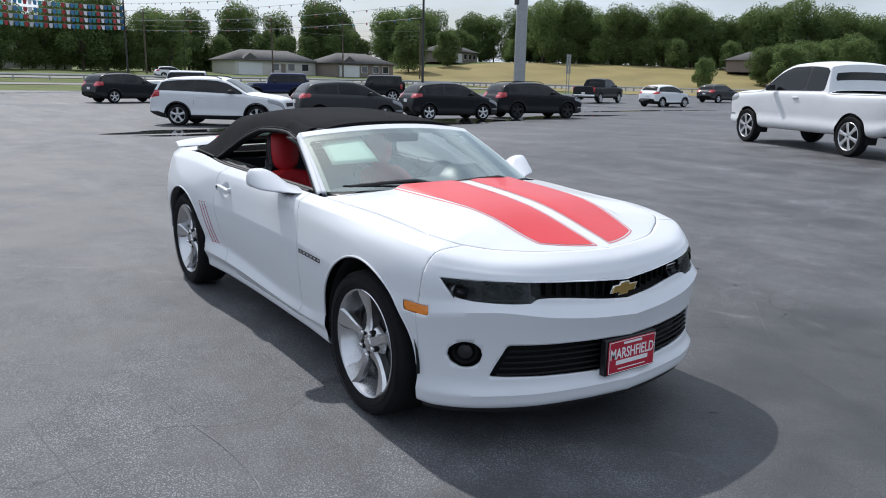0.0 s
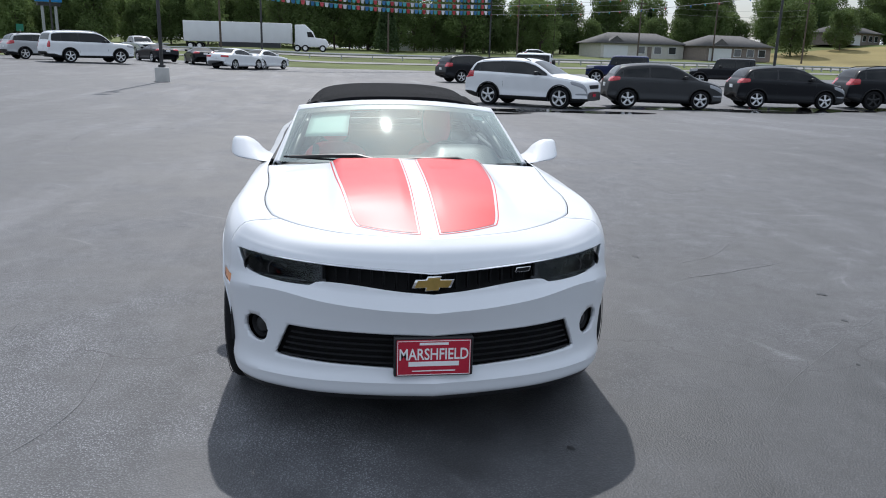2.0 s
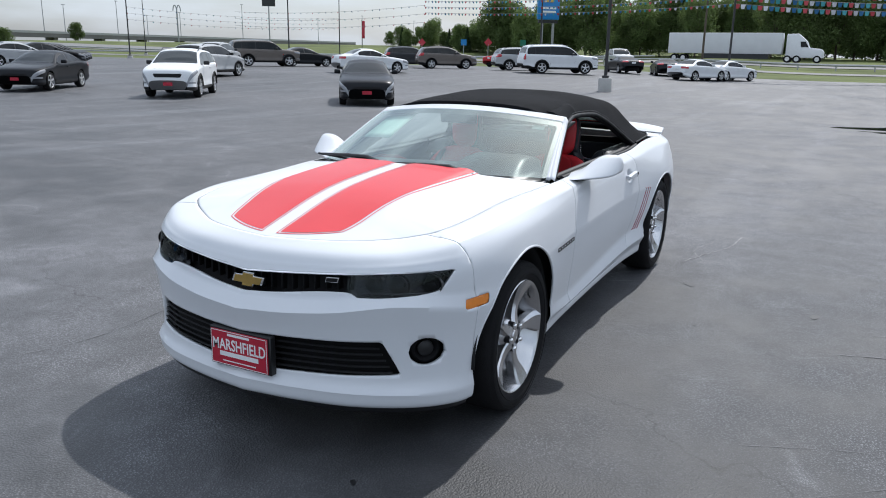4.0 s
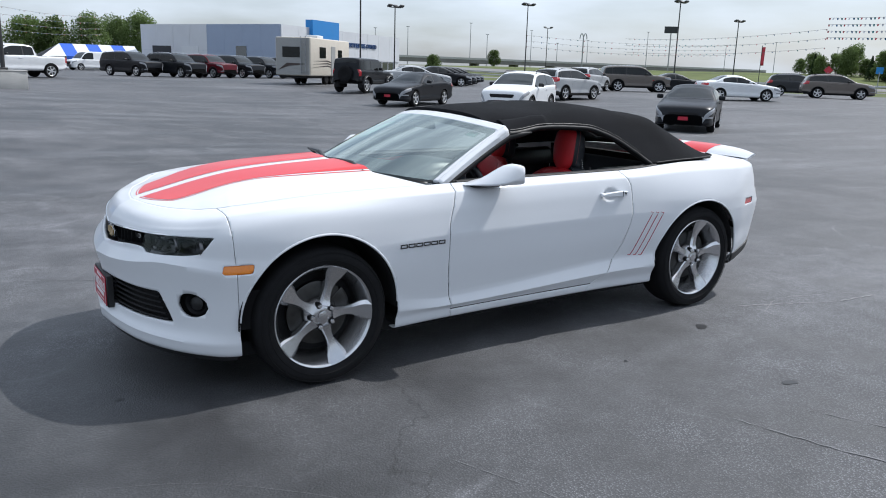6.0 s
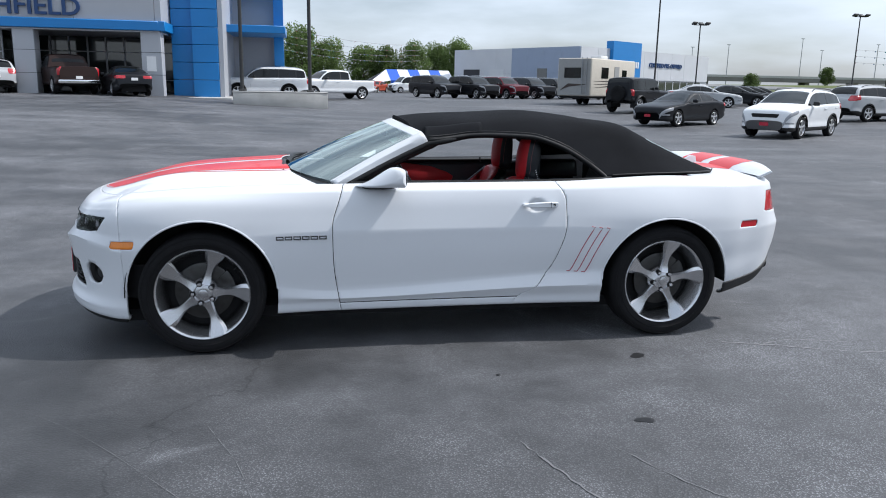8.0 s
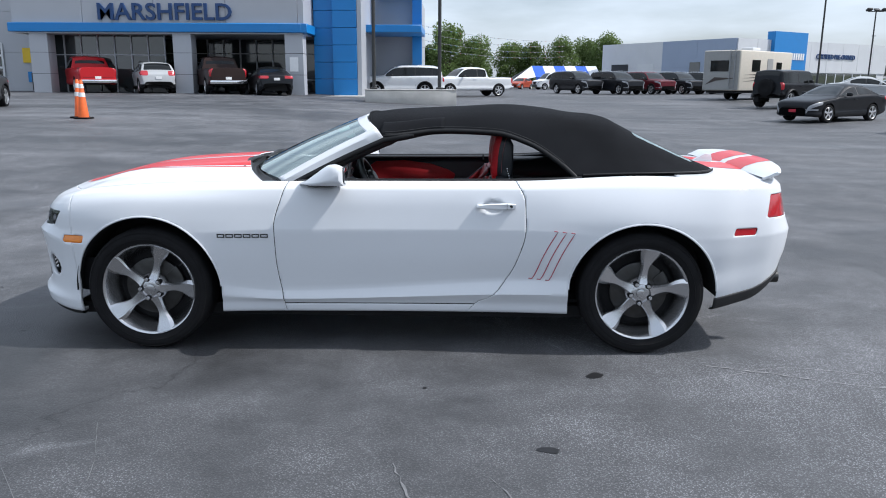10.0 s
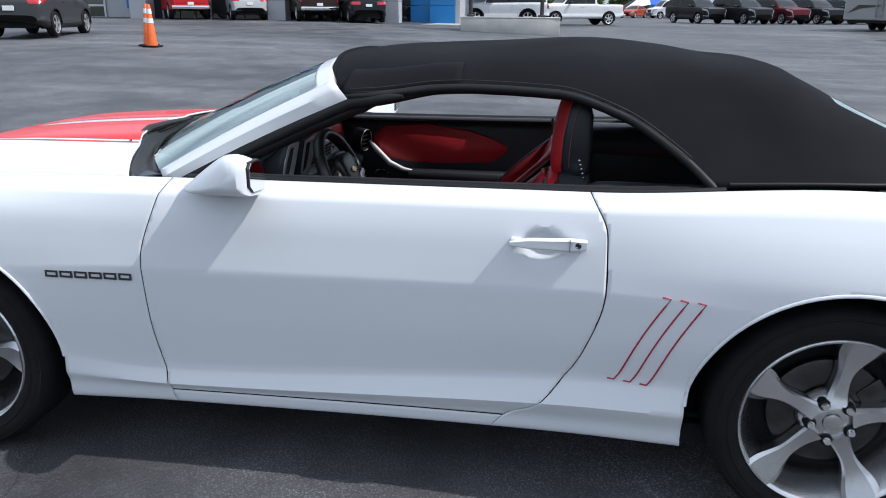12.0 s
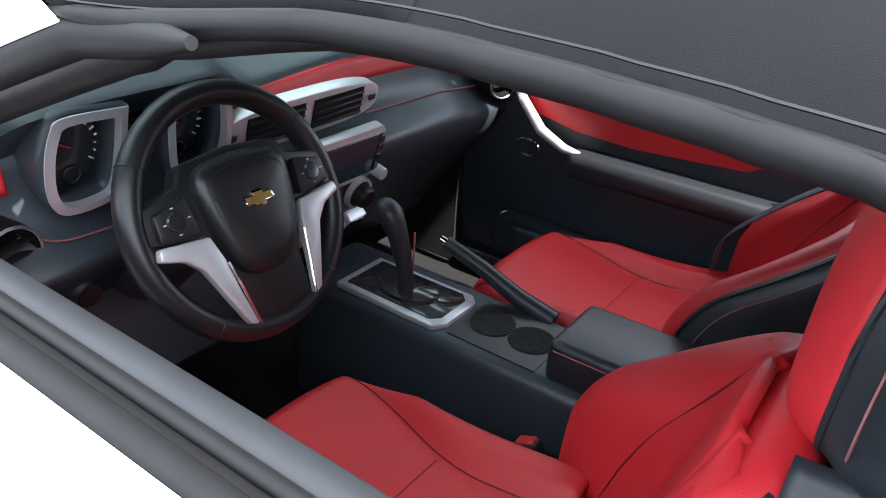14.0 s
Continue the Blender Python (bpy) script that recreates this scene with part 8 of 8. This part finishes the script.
def house(x, y, w, turn, wall_ma, label):
    ob = thing("house", label, "house", "houses beyond the road", m=Matrix.Translation((x, y, land(x, y) - 0.15)) @ pose(0, 0, 0, 0, 0, turn))
    part("wall", box(-4.5, 4.5, -w / 2, w / 2, 0, 2.7), wall_ma, ob)
    e, r = w / 2 + 0.5, w / 2 - 3.5
    hip = from_rows([[(5.1, -e, 2.65), (5.1, e, 2.65)], [(0, -r, 4.6), (0, r, 4.6)], [(-5.1, -e, 2.65), (-5.1, e, 2.65)]])
    vs = list(hip.verts)
    hip.faces.new((vs[0], vs[2], vs[4]))
    hip.faces.new((vs[1], vs[5], vs[3]))
    bmesh.ops.recalc_face_normals(hip, faces=hip.faces)
    part("roof", hip, ROOF, ob, "grey shingle hip roof", thick=0.15)
    part("garage_door", box(4.5, 4.56, -w / 2 + 0.6, -w / 2 + 5.4, 0, 2.2), WHITE_WALL, ob, "white garage door")
    for k in (-0.02, 0.18, 0.36):
        win = part("window", box(4.5, 4.57, w * k - 0.7, w * k + 0.7, 0.9, 2.1), SHOP_GLASS, ob)
        part("frame", box(4.5, 4.55, w * k - 0.8, w * k + 0.8, 0.8, 2.2), WHITE_WALL, win)
    part("front_door", box(4.5, 4.56, w * 0.08 - 0.45, w * 0.08 + 0.45, 0, 2.1), BRICK, ob)
    gab = prism([(-2.0, 2.6), (2.0, 2.6), (0, 3.9)], 3.2, 4.62, "X")
    part("gable", moved(gab, pose(0, -w / 2 + 3, 0)), ROOF, ob)


house(-138, 54.5, 17, 8, SIDING, "low pale grey house with a grey roof and white garage door")
house(-134, 71, 14, 10, BRICK, "low brick house with a grey roof")
house(-160, 113, 15, 30, BRICK, "low brick house beside the field")
house(-160, 16, 15, 2, SIDING, "low pale house among the trees")
house(-105, 160, 18, 30, BRICK, "low brick house behind trees")

# ---- semi truck on the highway ----
truck = thing("semi_truck", "white semi truck with a long white trailer", "truck", m=Matrix.Translation((-117, -12.5, land(-117, -12.5) + 0.04)) @ pose(0, 0, 0, 0, 0, 90))
part("trailer", box(-10.5, 5.2, -1.3, 1.3, 1.15, 4.05, 0.06, 2), WHITE_WALL, truck, "plain white box trailer")
part("skirt", box(-5.5, 3.5, -1.25, 1.25, 0.45, 1.15), P_GREY, truck)
part("tractor_body", prism([(5.7, 0.7), (5.7, 3.9), (7.2, 3.95), (8.3, 3.0), (8.7, 2.1), (10.3, 1.9), (10.6, 1.5), (10.6, 0.7)], -1.2, 1.2, "Y", 0.12), P_WHITE, truck, "white tractor cab")
part("cab_window", prism([(7.6, 2.15), (7.5, 2.9), (8.15, 2.9), (8.6, 2.15)], -1.23, 1.23, "Y"), TINTED, truck)
for x in (-9.6, -8.3, 6.0, 7.2, 9.8):
    for s in (1, -1):
        w_ob = part("tyre", moved(lathe([(0.3, 0.0), (0.5, 0.02), (0.52, -0.05), (0.52, -0.4), (0.3, -0.42)], 24), Matrix.Translation((x, s * 1.2, 0.52)) @ (pose(0, 0, 0) if s > 0 else pose(0, 0, 0, 0, 0, 180))), RUBBER, truck)
        part("rim", moved(lathe([(0.0, -0.05), (0.18, 0.0), (0.3, -0.01)], 20), Matrix.Translation((x, s * 1.2, 0.52)) @ (pose(0, 0, 0) if s > 0 else pose(0, 0, 0, 0, 0, 180))), RIM, w_ob)
vehicle("suv", P_WHITE, "white SUV on the far carriageway", "suv", Matrix.Translation((-113, 30, land(-113, 30) + 0.04)) @ pose(0, 0, 0, 0, 0, 90), "cars on the road")

# ---- motorhome ----
CREAM = mat("cream_camper_shell", (0.55, 0.5, 0.42), 0.45, var=0.06)
CAMPER_GREY = mat("grey_camper_back", (0.30, 0.30, 0.29), 0.5, var=0.06)
SWOOSH = mat("brown_swoosh_decal", (0.05, 0.035, 0.03), 0.5, var=0.1)
rv = thing("camper_trailer", "cream and grey camper trailer with brown swooshes", "camper", m=spot(-18.9, -45.2, 222))
part("shell", box(-3.3, 3.3, -1.22, 1.22, 0.55, 2.95, 0.08, 3), CREAM, rv)
# rear panel's grey includes the shade on this side of the camper
part("rear_wall", box(-3.34, -3.3, -1.15, 1.15, 0.6, 2.9), CAMPER_GREY, rv, "grey rear wall, coloured darker for its shaded side")
part("rear_window", box(-3.37, -3.34, -0.5, 0.7, 1.7, 2.35, 0.01, 1), TINTED, rv)
part("ladder", join(*[box(-3.45, -3.40, -0.95 + a, -0.91 + a, 0.7, 3.0) for a in (0, 0.32)] + [box(-3.45, -3.41, -0.95, -0.59, z, z + 0.03) for z in np.arange(0.8, 2.9, 0.3)]), GALV, rv)
for x0, x1, z0, z1 in ((-1.9, -0.9, 1.7, 2.4), (1.2, 1.9, 1.75, 2.3)):
    for s in (1, -1):
        part("side_window", box(x0, x1, s * 1.215, s * 1.245, z0, z1, 0.01, 1), TINTED, rv)
part("entry_door", box(0.0, 0.7, -1.25, -1.22, 0.6, 2.5, 0.01, 1), CAMPER_GREY, rv)
for s in (1, -1):
    for k in range(3):
        part("swoosh", moved(prism([(-2.9, 1.1 + 0.2 * k), (-0.6, 1.25 + 0.16 * k), (2.6, 0.85 + 0.1 * k), (-0.6, 1.17 + 0.16 * k)], 1.222, 1.232, "Y"), Matrix.Diagonal((1, s, 1, 1))), SWOOSH, rv)
part("rear_swoosh", moved(prism([(-1.0, 1.3), (0.4, 1.35), (1.0, 0.9), (0.3, 1.15)], -3.36, -3.345, "X"), Matrix.Identity(4)), SWOOSH, rv)
part("roof_unit", box(-0.4, 0.6, -0.4, 0.4, 2.95, 3.2, 0.06, 2), WHITE_WALL, rv)
part("chassis", box(-3.2, 3.2, -1.0, 1.0, 0.4, 0.55), DARK, rv)
for x in (-0.5, 0.4):
    for s in (1, -1):
        part("tyre", moved(lathe([(0.0, 0.0), (0.2, 0.01), (0.3, 0.02), (0.36, -0.03), (0.36, -0.2), (0.2, -0.22)], 24), Matrix.Translation((x, s * 1.1, 0.36)) @ (pose(0, 0, 0) if s > 0 else pose(0, 0, 0, 0, 0, 180))), RUBBER, rv)

# ---- striped tent ----
TENT_BLUE, TENT_WHITE = mat("blue_tent_vinyl", (0.02, 0.1, 0.5), 0.5, var=0.05), mat("white_tent_vinyl", (0.7, 0.71, 0.73), 0.5, var=0.04)
tent = thing("striped_tent", "blue and white striped frame tent", "tent", m=spot(-13.5, -103, 6))
for k in range(6):
    a, b = -6 + 1.5 * k, -4.5 + 1.5 * k
    ma = TENT_BLUE if k % 2 else TENT_WHITE
    part("tent_panel", from_rows([[(a, 3, 1.55), (b, 3, 1.55)], [(a, 0, 3.05), (b, 0, 3.05)], [(a, -3, 1.55), (b, -3, 1.55)]]), ma, tent, thick=0.02, flat=True)
    part("tent_valance", from_rows([[(a, 3.01, 1.55), (b, 3.01, 1.55)], [(a, 3.02, 1.2), (b, 3.02, 1.2)]]), ma, tent, thick=0.01, flat=True)
for s in (1, -1):
    part("tent_end", from_rows([[(3, 3 * s, 1.55), (6.4, 3 * s, 0.9)], [(3, 0, 3.05), (3.02, 0, 3.04)]]), TENT_WHITE, tent, thick=0.02, flat=True)
for x in (-6, -3, 0, 3):
    for y in (3, -3):
        part("tent_pole", tube([(x, y, 0), (x, y, 1.55)], 0.04, 8), GALV, tent)

# ---- dealer sign, other signs and poles ----
sign = thing("pole_sign", "tall blue sign box on two steel posts", "sign", m=Matrix.Translation((-86.5, -31.5, land(-86.5, -31.5))) @ pose(0, 0, 0, 0, 0, 40))
part("sign_box", box(-0.25, 0.25, -1.35, 1.35, 5.3, 8.4, 0.05, 2), BLUE, sign)
part("sign_mark", prism([(-0.7, 7.3), (-0.5, 7.6), (0.7, 7.6), (0.5, 7.3)], 0.26, 0.3, "X"), GOLD, sign)
for z in (6.5, 6.1):
    part("lettering_bar", box(0.25, 0.29, -0.9, 0.9, z, z + 0.22), PLATE_WHITE, sign)
part("sign_foot", box(-0.2, 0.2, -1.2, 1.2, 4.9, 5.25), TRIM, sign)
for y in (-0.7, 0.7):
    part("post", tube([(0, y, 0), (0, y, 5.3)], 0.16, 10), GALV, sign)
big = thing("steel_pole", "thick galvanised steel sign pole", "pole", m=spot(-43.0, 37.6, 0))
part("shaft", tube([(0, 0, 0), (0, 0, 14)], [0.46, 0.42], 18), GALV, big)
part("lamp_box", box(-0.35, 0.1, -0.5, -0.3, 7.4, 7.9), POLE, big)
two = thing("road_sign", "small two panel road sign seen from behind", "sign", m=spot(-63, 62, 30))
for y in (-0.5, 0.5):
    part("panel", box(-0.02, 0.02, y - 0.35, y + 0.35, 2.4, 4.6), GALV, two)
    part("post", tube([(0, y, 0), (0, y, 2.5)], 0.05, 6), GALV, two)
for x, y, h, heads in ((-104, -16, 10, 0), (-128, 52, 10, 0), (-128, 66, 10.5, 0), (-126, 82, 11, 0), (-140, 40, 9, 0), (-127, 30, 10, 0), (-128, 8, 10, 0)):
    u = thing("utility_pole", "weathered wooden utility pole", "pole", "utility poles", m=spot(x, y, 0))
    part("pole_shaft", tube([(0, 0, 0), (0, 0, h)], [0.16, 0.11], 8), BARK, u)
    part("cross_arm", box(-0.06, 0.06, -1.0, 1.0, h - 0.7, h - 0.55), BARK, u)
far_poles = [(-190, -230, 14), (-175, -238, 12), (-170, -242, 16), (-140, -238, 13), (-225, -236, 12), (-245, -222, 16), (-280, -210, 12), (-300, -200, 14), (-128, -240, 12), (-205, -232, 10), (-330, -190, 13)]
for x, y, h in far_poles:
    u = thing("mast", "thin grey mast far away", "mast", "far masts", m=spot(x, y, 0))
    part("mast_shaft", tube([(0, 0, 0), (0, 0, h)], [0.16, 0.1], 6), GALV, u)
    part("mast_lamp", box(-0.6, 0.6, -0.15, 0.15, h, h + 0.2), GALV, u)
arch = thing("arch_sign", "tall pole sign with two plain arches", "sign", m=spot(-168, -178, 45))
part("post", tube([(0, 0, 0), (0, 0, 9)], 0.2, 8), GALV, arch)
for y in (-0.9, 0.9):
    part("arch", tube([(0, y * 0.6 + 0.52 * math.cos(a), 9 + 1.7 * math.sin(a)) for a in np.linspace(0, math.pi, 14)], 0.16, 6), GALV, arch)
board = thing("board_sign", "small dark board sign on a pole", "sign", m=spot(-150, -128, 40))
part("post", tube([(0, 0, 0), (0, 0, 9)], 0.15, 8), GALV, board)
part("board", box(-0.1, 0.1, -1.6, 1.6, 9, 10.6), P_GREY, board)
flag = thing("banner", "tall red feather banner on a pole", "banner", m=spot(-98, -66, 20))
part("banner_pole", tube([(0, 0, 0), (0, 0, 6)], 0.05, 6), POLE, flag)
part("cloth", sheet(8, 3, lambda u, v: (0.08 * math.sin(5 * u), 0.45 * v, 3.2 + 2.6 * u)), SIGN_RED, flag, thick=0.01)
for x, y, ma, lab in ((-88, -40, SIGN_RED, "orange red diamond road works sign"), (-89, -44, BLUE, "small blue route sign on a post"), (-92, -52, SIGN_RED, "orange red diamond road works sign"), (-90, -36, mat("green_sign", (0.01, 0.16, 0.1), 0.5, var=0.05), "small green road sign on a post")):
    rs = thing("road_sign", lab, "sign", "road signs", m=spot(x, y, 40))
    part("post", tube([(0, 0, 0), (0, 0, 2.4)], 0.05, 6), GALV, rs)
    part("panel", moved(box(-0.02, 0.02, -0.38, 0.38, -0.38, 0.38), pose(0, 0, 2.6, 45 if "diamond" in lab else 0)), ma, rs)

# ---- pennant strings and wires ----
PENNANTS = [mat("pennant_" + n, c, 0.6, var=0.1) for n, c in (("red", (0.4, 0.04, 0.05)), ("white", (0.6, 0.6, 0.62)), ("blue", (0.03, 0.14, 0.3)), ("teal", (0.05, 0.28, 0.3)))]
WIRE = mat("dull_wire", (0.25, 0.25, 0.25), 0.6, var=0.1)


def string_line(a, b, sag, label, flags=True, step=0.42, size=0.3):
    a, b = Vector(a), Vector(b)
    n = int((b - a).length / step)
    pts = [a.lerp(b, k / n) - Vector((0, 0, sag * 4 * (k / n) * (1 - k / n))) for k in range(n + 1)]
    ob = thing("pennant_string" if flags else "overhead_wire", label, "pennants" if flags else "wire")
    part("cord", tube(pts[::4] + [pts[-1]], 0.012, 4), WIRE, ob)
    if flags:
        d = (b - a).normalized()
        for c in range(4):
            verts, faces = [], []
            for k in range(c, n, 4):
                p, i = pts[k], len(verts)
                sw = Vector((0.12 * math.sin(k * 1.7), 0, 0))
                verts += [p, p + d * size * 0.9, p + d * size * 0.75 + sw - Vector((0, 0, size * 0.8)), p + d * size * 0.15 + sw - Vector((0, 0, size * 0.8))]
                faces.append((i, i + 1, i + 2, i + 3))
            me = bpy.data.meshes.new("pennant_row")
            me.from_pydata([tuple(v) for v in verts], [], faces)
            me.materials.append(PENNANTS[c])
            o = new("pennant_row", me)
            o.parent = ob
            o["kind"] = "stuff"


masts = [(-64, -36), (-57, -6.2), (-69, 14)]
for (x0, y0_), (x1, y1_) in zip(masts, masts[1:]):
    for z in (5.5, 6.05, 6.6, 7.15):
        string_line((x0, y0_, z), (x1, y1_, z), 0.35, "string of coloured pennants between poles", True, 0.42, 0.22 if y0_ < -20 else 0.42)
for z in (5.2, 6.0, 6.8, 7.4):
    string_line((-69, 14, z), (-36.5, 24.2, z), 0.4, "string of white pennants between poles", True, 1.2, 0.16)
for (x0, y0_), (x1, y1_) in (((-128, 8), (-128, 52)), ((-128, 52), (-126, 82))):
    for z in (9.2, 8.2):
        string_line((x0, y0_, z + land(x0, y0_)), (x1, y1_, z + land(x1, y1_)), 0.6, "overhead wire between utility poles", False)
for z in (3.2, 3.8, 4.4, 5.0):
    string_line((3.2, -62, z + 1.2), (-13, -88, z + 1.2), 0.5, "string of white pennants by the far building", True, 0.9, 0.12)
for z in (4.6, 5.4, 6.2):
    string_line((-64, -36, z), (-70, -66, z), 0.4, "string of small white pennants along the lot edge", True, 1.0, 0.15)
for z in (5.0, 5.7, 6.4):
    string_line((-61.5, -75, z), (-92, -66, z), 0.5, "string of white pennants along the lot edge", True, 1.0, 0.16)

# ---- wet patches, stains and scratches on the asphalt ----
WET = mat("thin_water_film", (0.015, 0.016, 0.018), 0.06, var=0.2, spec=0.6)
OIL = mat("dark_oil_stain", (0.012, 0.012, 0.013), 0.45, var=0.3, scale=20)
CHALK = mat("pale_scuff", (0.25, 0.25, 0.255), 0.85, var=0.35, scale=14)
FAINT = mat("faint_scuff", (0.15, 0.15, 0.155), 0.85, var=0.35, scale=14)


def blot(name, x, y, a, b, turn, ma, label, lift=0.004, seed=0, ragged=0.25):
    r = random.Random(seed)
    ph = [r.uniform(0, 6.28) for _ in range(5)]
    pts = []
    for k in range(40):
        t = math.tau * k / 40
        s = 1 + ragged * sum(math.sin((j + 2) * t + ph[j]) / (j + 2) for j in range(5))
        px, py = a * s * math.cos(t), b * s * math.sin(t)
        c, sn = math.cos(turn), math.sin(turn)
        pts.append((x + px * c - py * sn, y + px * sn + py * c))
    bm = bmesh.new()
    bm.faces.new([bm.verts.new((px, py, land(px, py) + lift)) for px, py in pts])
    bm.normal_update()
    if bm.faces[:][0].normal.z < 0:
        bmesh.ops.reverse_faces(bm, faces=bm.faces)
    tagged(part(name, bm, ma), label, "stain" if ma is not WET else "puddle", kind="structure")


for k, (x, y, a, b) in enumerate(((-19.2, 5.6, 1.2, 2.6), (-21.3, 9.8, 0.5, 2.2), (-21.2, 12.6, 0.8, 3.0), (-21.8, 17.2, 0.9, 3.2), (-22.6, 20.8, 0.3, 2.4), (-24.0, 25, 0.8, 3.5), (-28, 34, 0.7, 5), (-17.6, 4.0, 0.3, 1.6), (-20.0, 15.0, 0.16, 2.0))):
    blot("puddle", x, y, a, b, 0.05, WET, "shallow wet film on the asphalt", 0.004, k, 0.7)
for k, (x, y, a, b) in enumerate(((-0.763, 2.115, 0.05, 0.026), (-1.111, 1.253, 0.05, 0.035), (2.37, 0.6, 0.02, 0.012), (0.9, 2.9, 0.02, 0.015), (0.35, 3.1, 0.035, 0.03), (-0.2, 1.45, 0.014, 0.01), (3.0, 1.2, 0.012, 0.01), (1.6, 2.5, 0.012, 0.01), (2.6, 2.6, 0.012, 0.012), (3.1, -0.4, 0.014, 0.01))):
    blot("oil_spot", x, y, a, b, 0.3 * k, OIL, "small dark oil spot on the asphalt", 0.003, k + 30)


def scuff(points, w, label, seed=0):
    r = random.Random(seed)
    c = catmull([(*p, 0) for p in points], 24)
    rows = []
    for i, p in enumerate(c):
        d = c[min(i + 1, 24)] - c[max(i - 1, 0)]
        n = np.array([-d[1], d[0]]) / (np.linalg.norm(d[:2]) + 1e-9)
        q = w * r.uniform(0.02, 0.7)
        jx = r.uniform(-0.4, 0.4) * w
        rows.append([(p[0] + n[0] * (jx + s * q), p[1] + n[1] * (jx + s * q), land(p[0], p[1]) + 0.0035) for s in (0.5, -0.5)])
    tagged(part("scuff_line", from_rows(rows), CHALK if seed <= 2 else FAINT), label, "scuff", kind="structure")


scuff([(-1.75, 1.08), (-2.1, 1.2), (-2.5, 1.35), (-2.95, 1.4)], 0.022, "pale scratched line on the asphalt", 1)
scuff([(-1.8, 1.25), (-2.2, 1.1), (-2.6, 1.2)], 0.01, "pale scratched line on the asphalt", 2)
scuff([(-0.1, 2.25), (-0.25, 2.7), (-0.5, 3.3)], 0.02, "pale scratched line on the asphalt", 3)
scuff([(-0.5, 2.35), (-0.75, 2.8), (-1.2, 3.2)], 0.012, "pale scratched line on the asphalt", 4)
scuff([(1.3, 1.9), (1.1, 2.4), (0.95, 3.2)], 0.006, "pale scratched line on the asphalt", 5)
scuff([(3.3, -2.0), (2.6, -1.9), (1.8, -1.6), (0.8, -1.7)], 0.012, "pale scratched line on the asphalt", 6)
scuff([(2.9, -2.6), (2.0, -2.2), (0.6, -2.3)], 0.008, "pale scratched line on the asphalt", 7)
scuff([(3.6, 1.4), (2.2, 1.6), (0.5, 3.6)], 0.005, "pale scratched line on the asphalt", 8)
scuff([(3.3, 0.9), (3.25, 1.15), (3.1, 1.3)], 0.06, "pale scuffed patch on the asphalt", 9)
scuff([(-6, -4), (-9, -5), (-14, -5)], 0.02, "pale scratched line on the asphalt", 10)
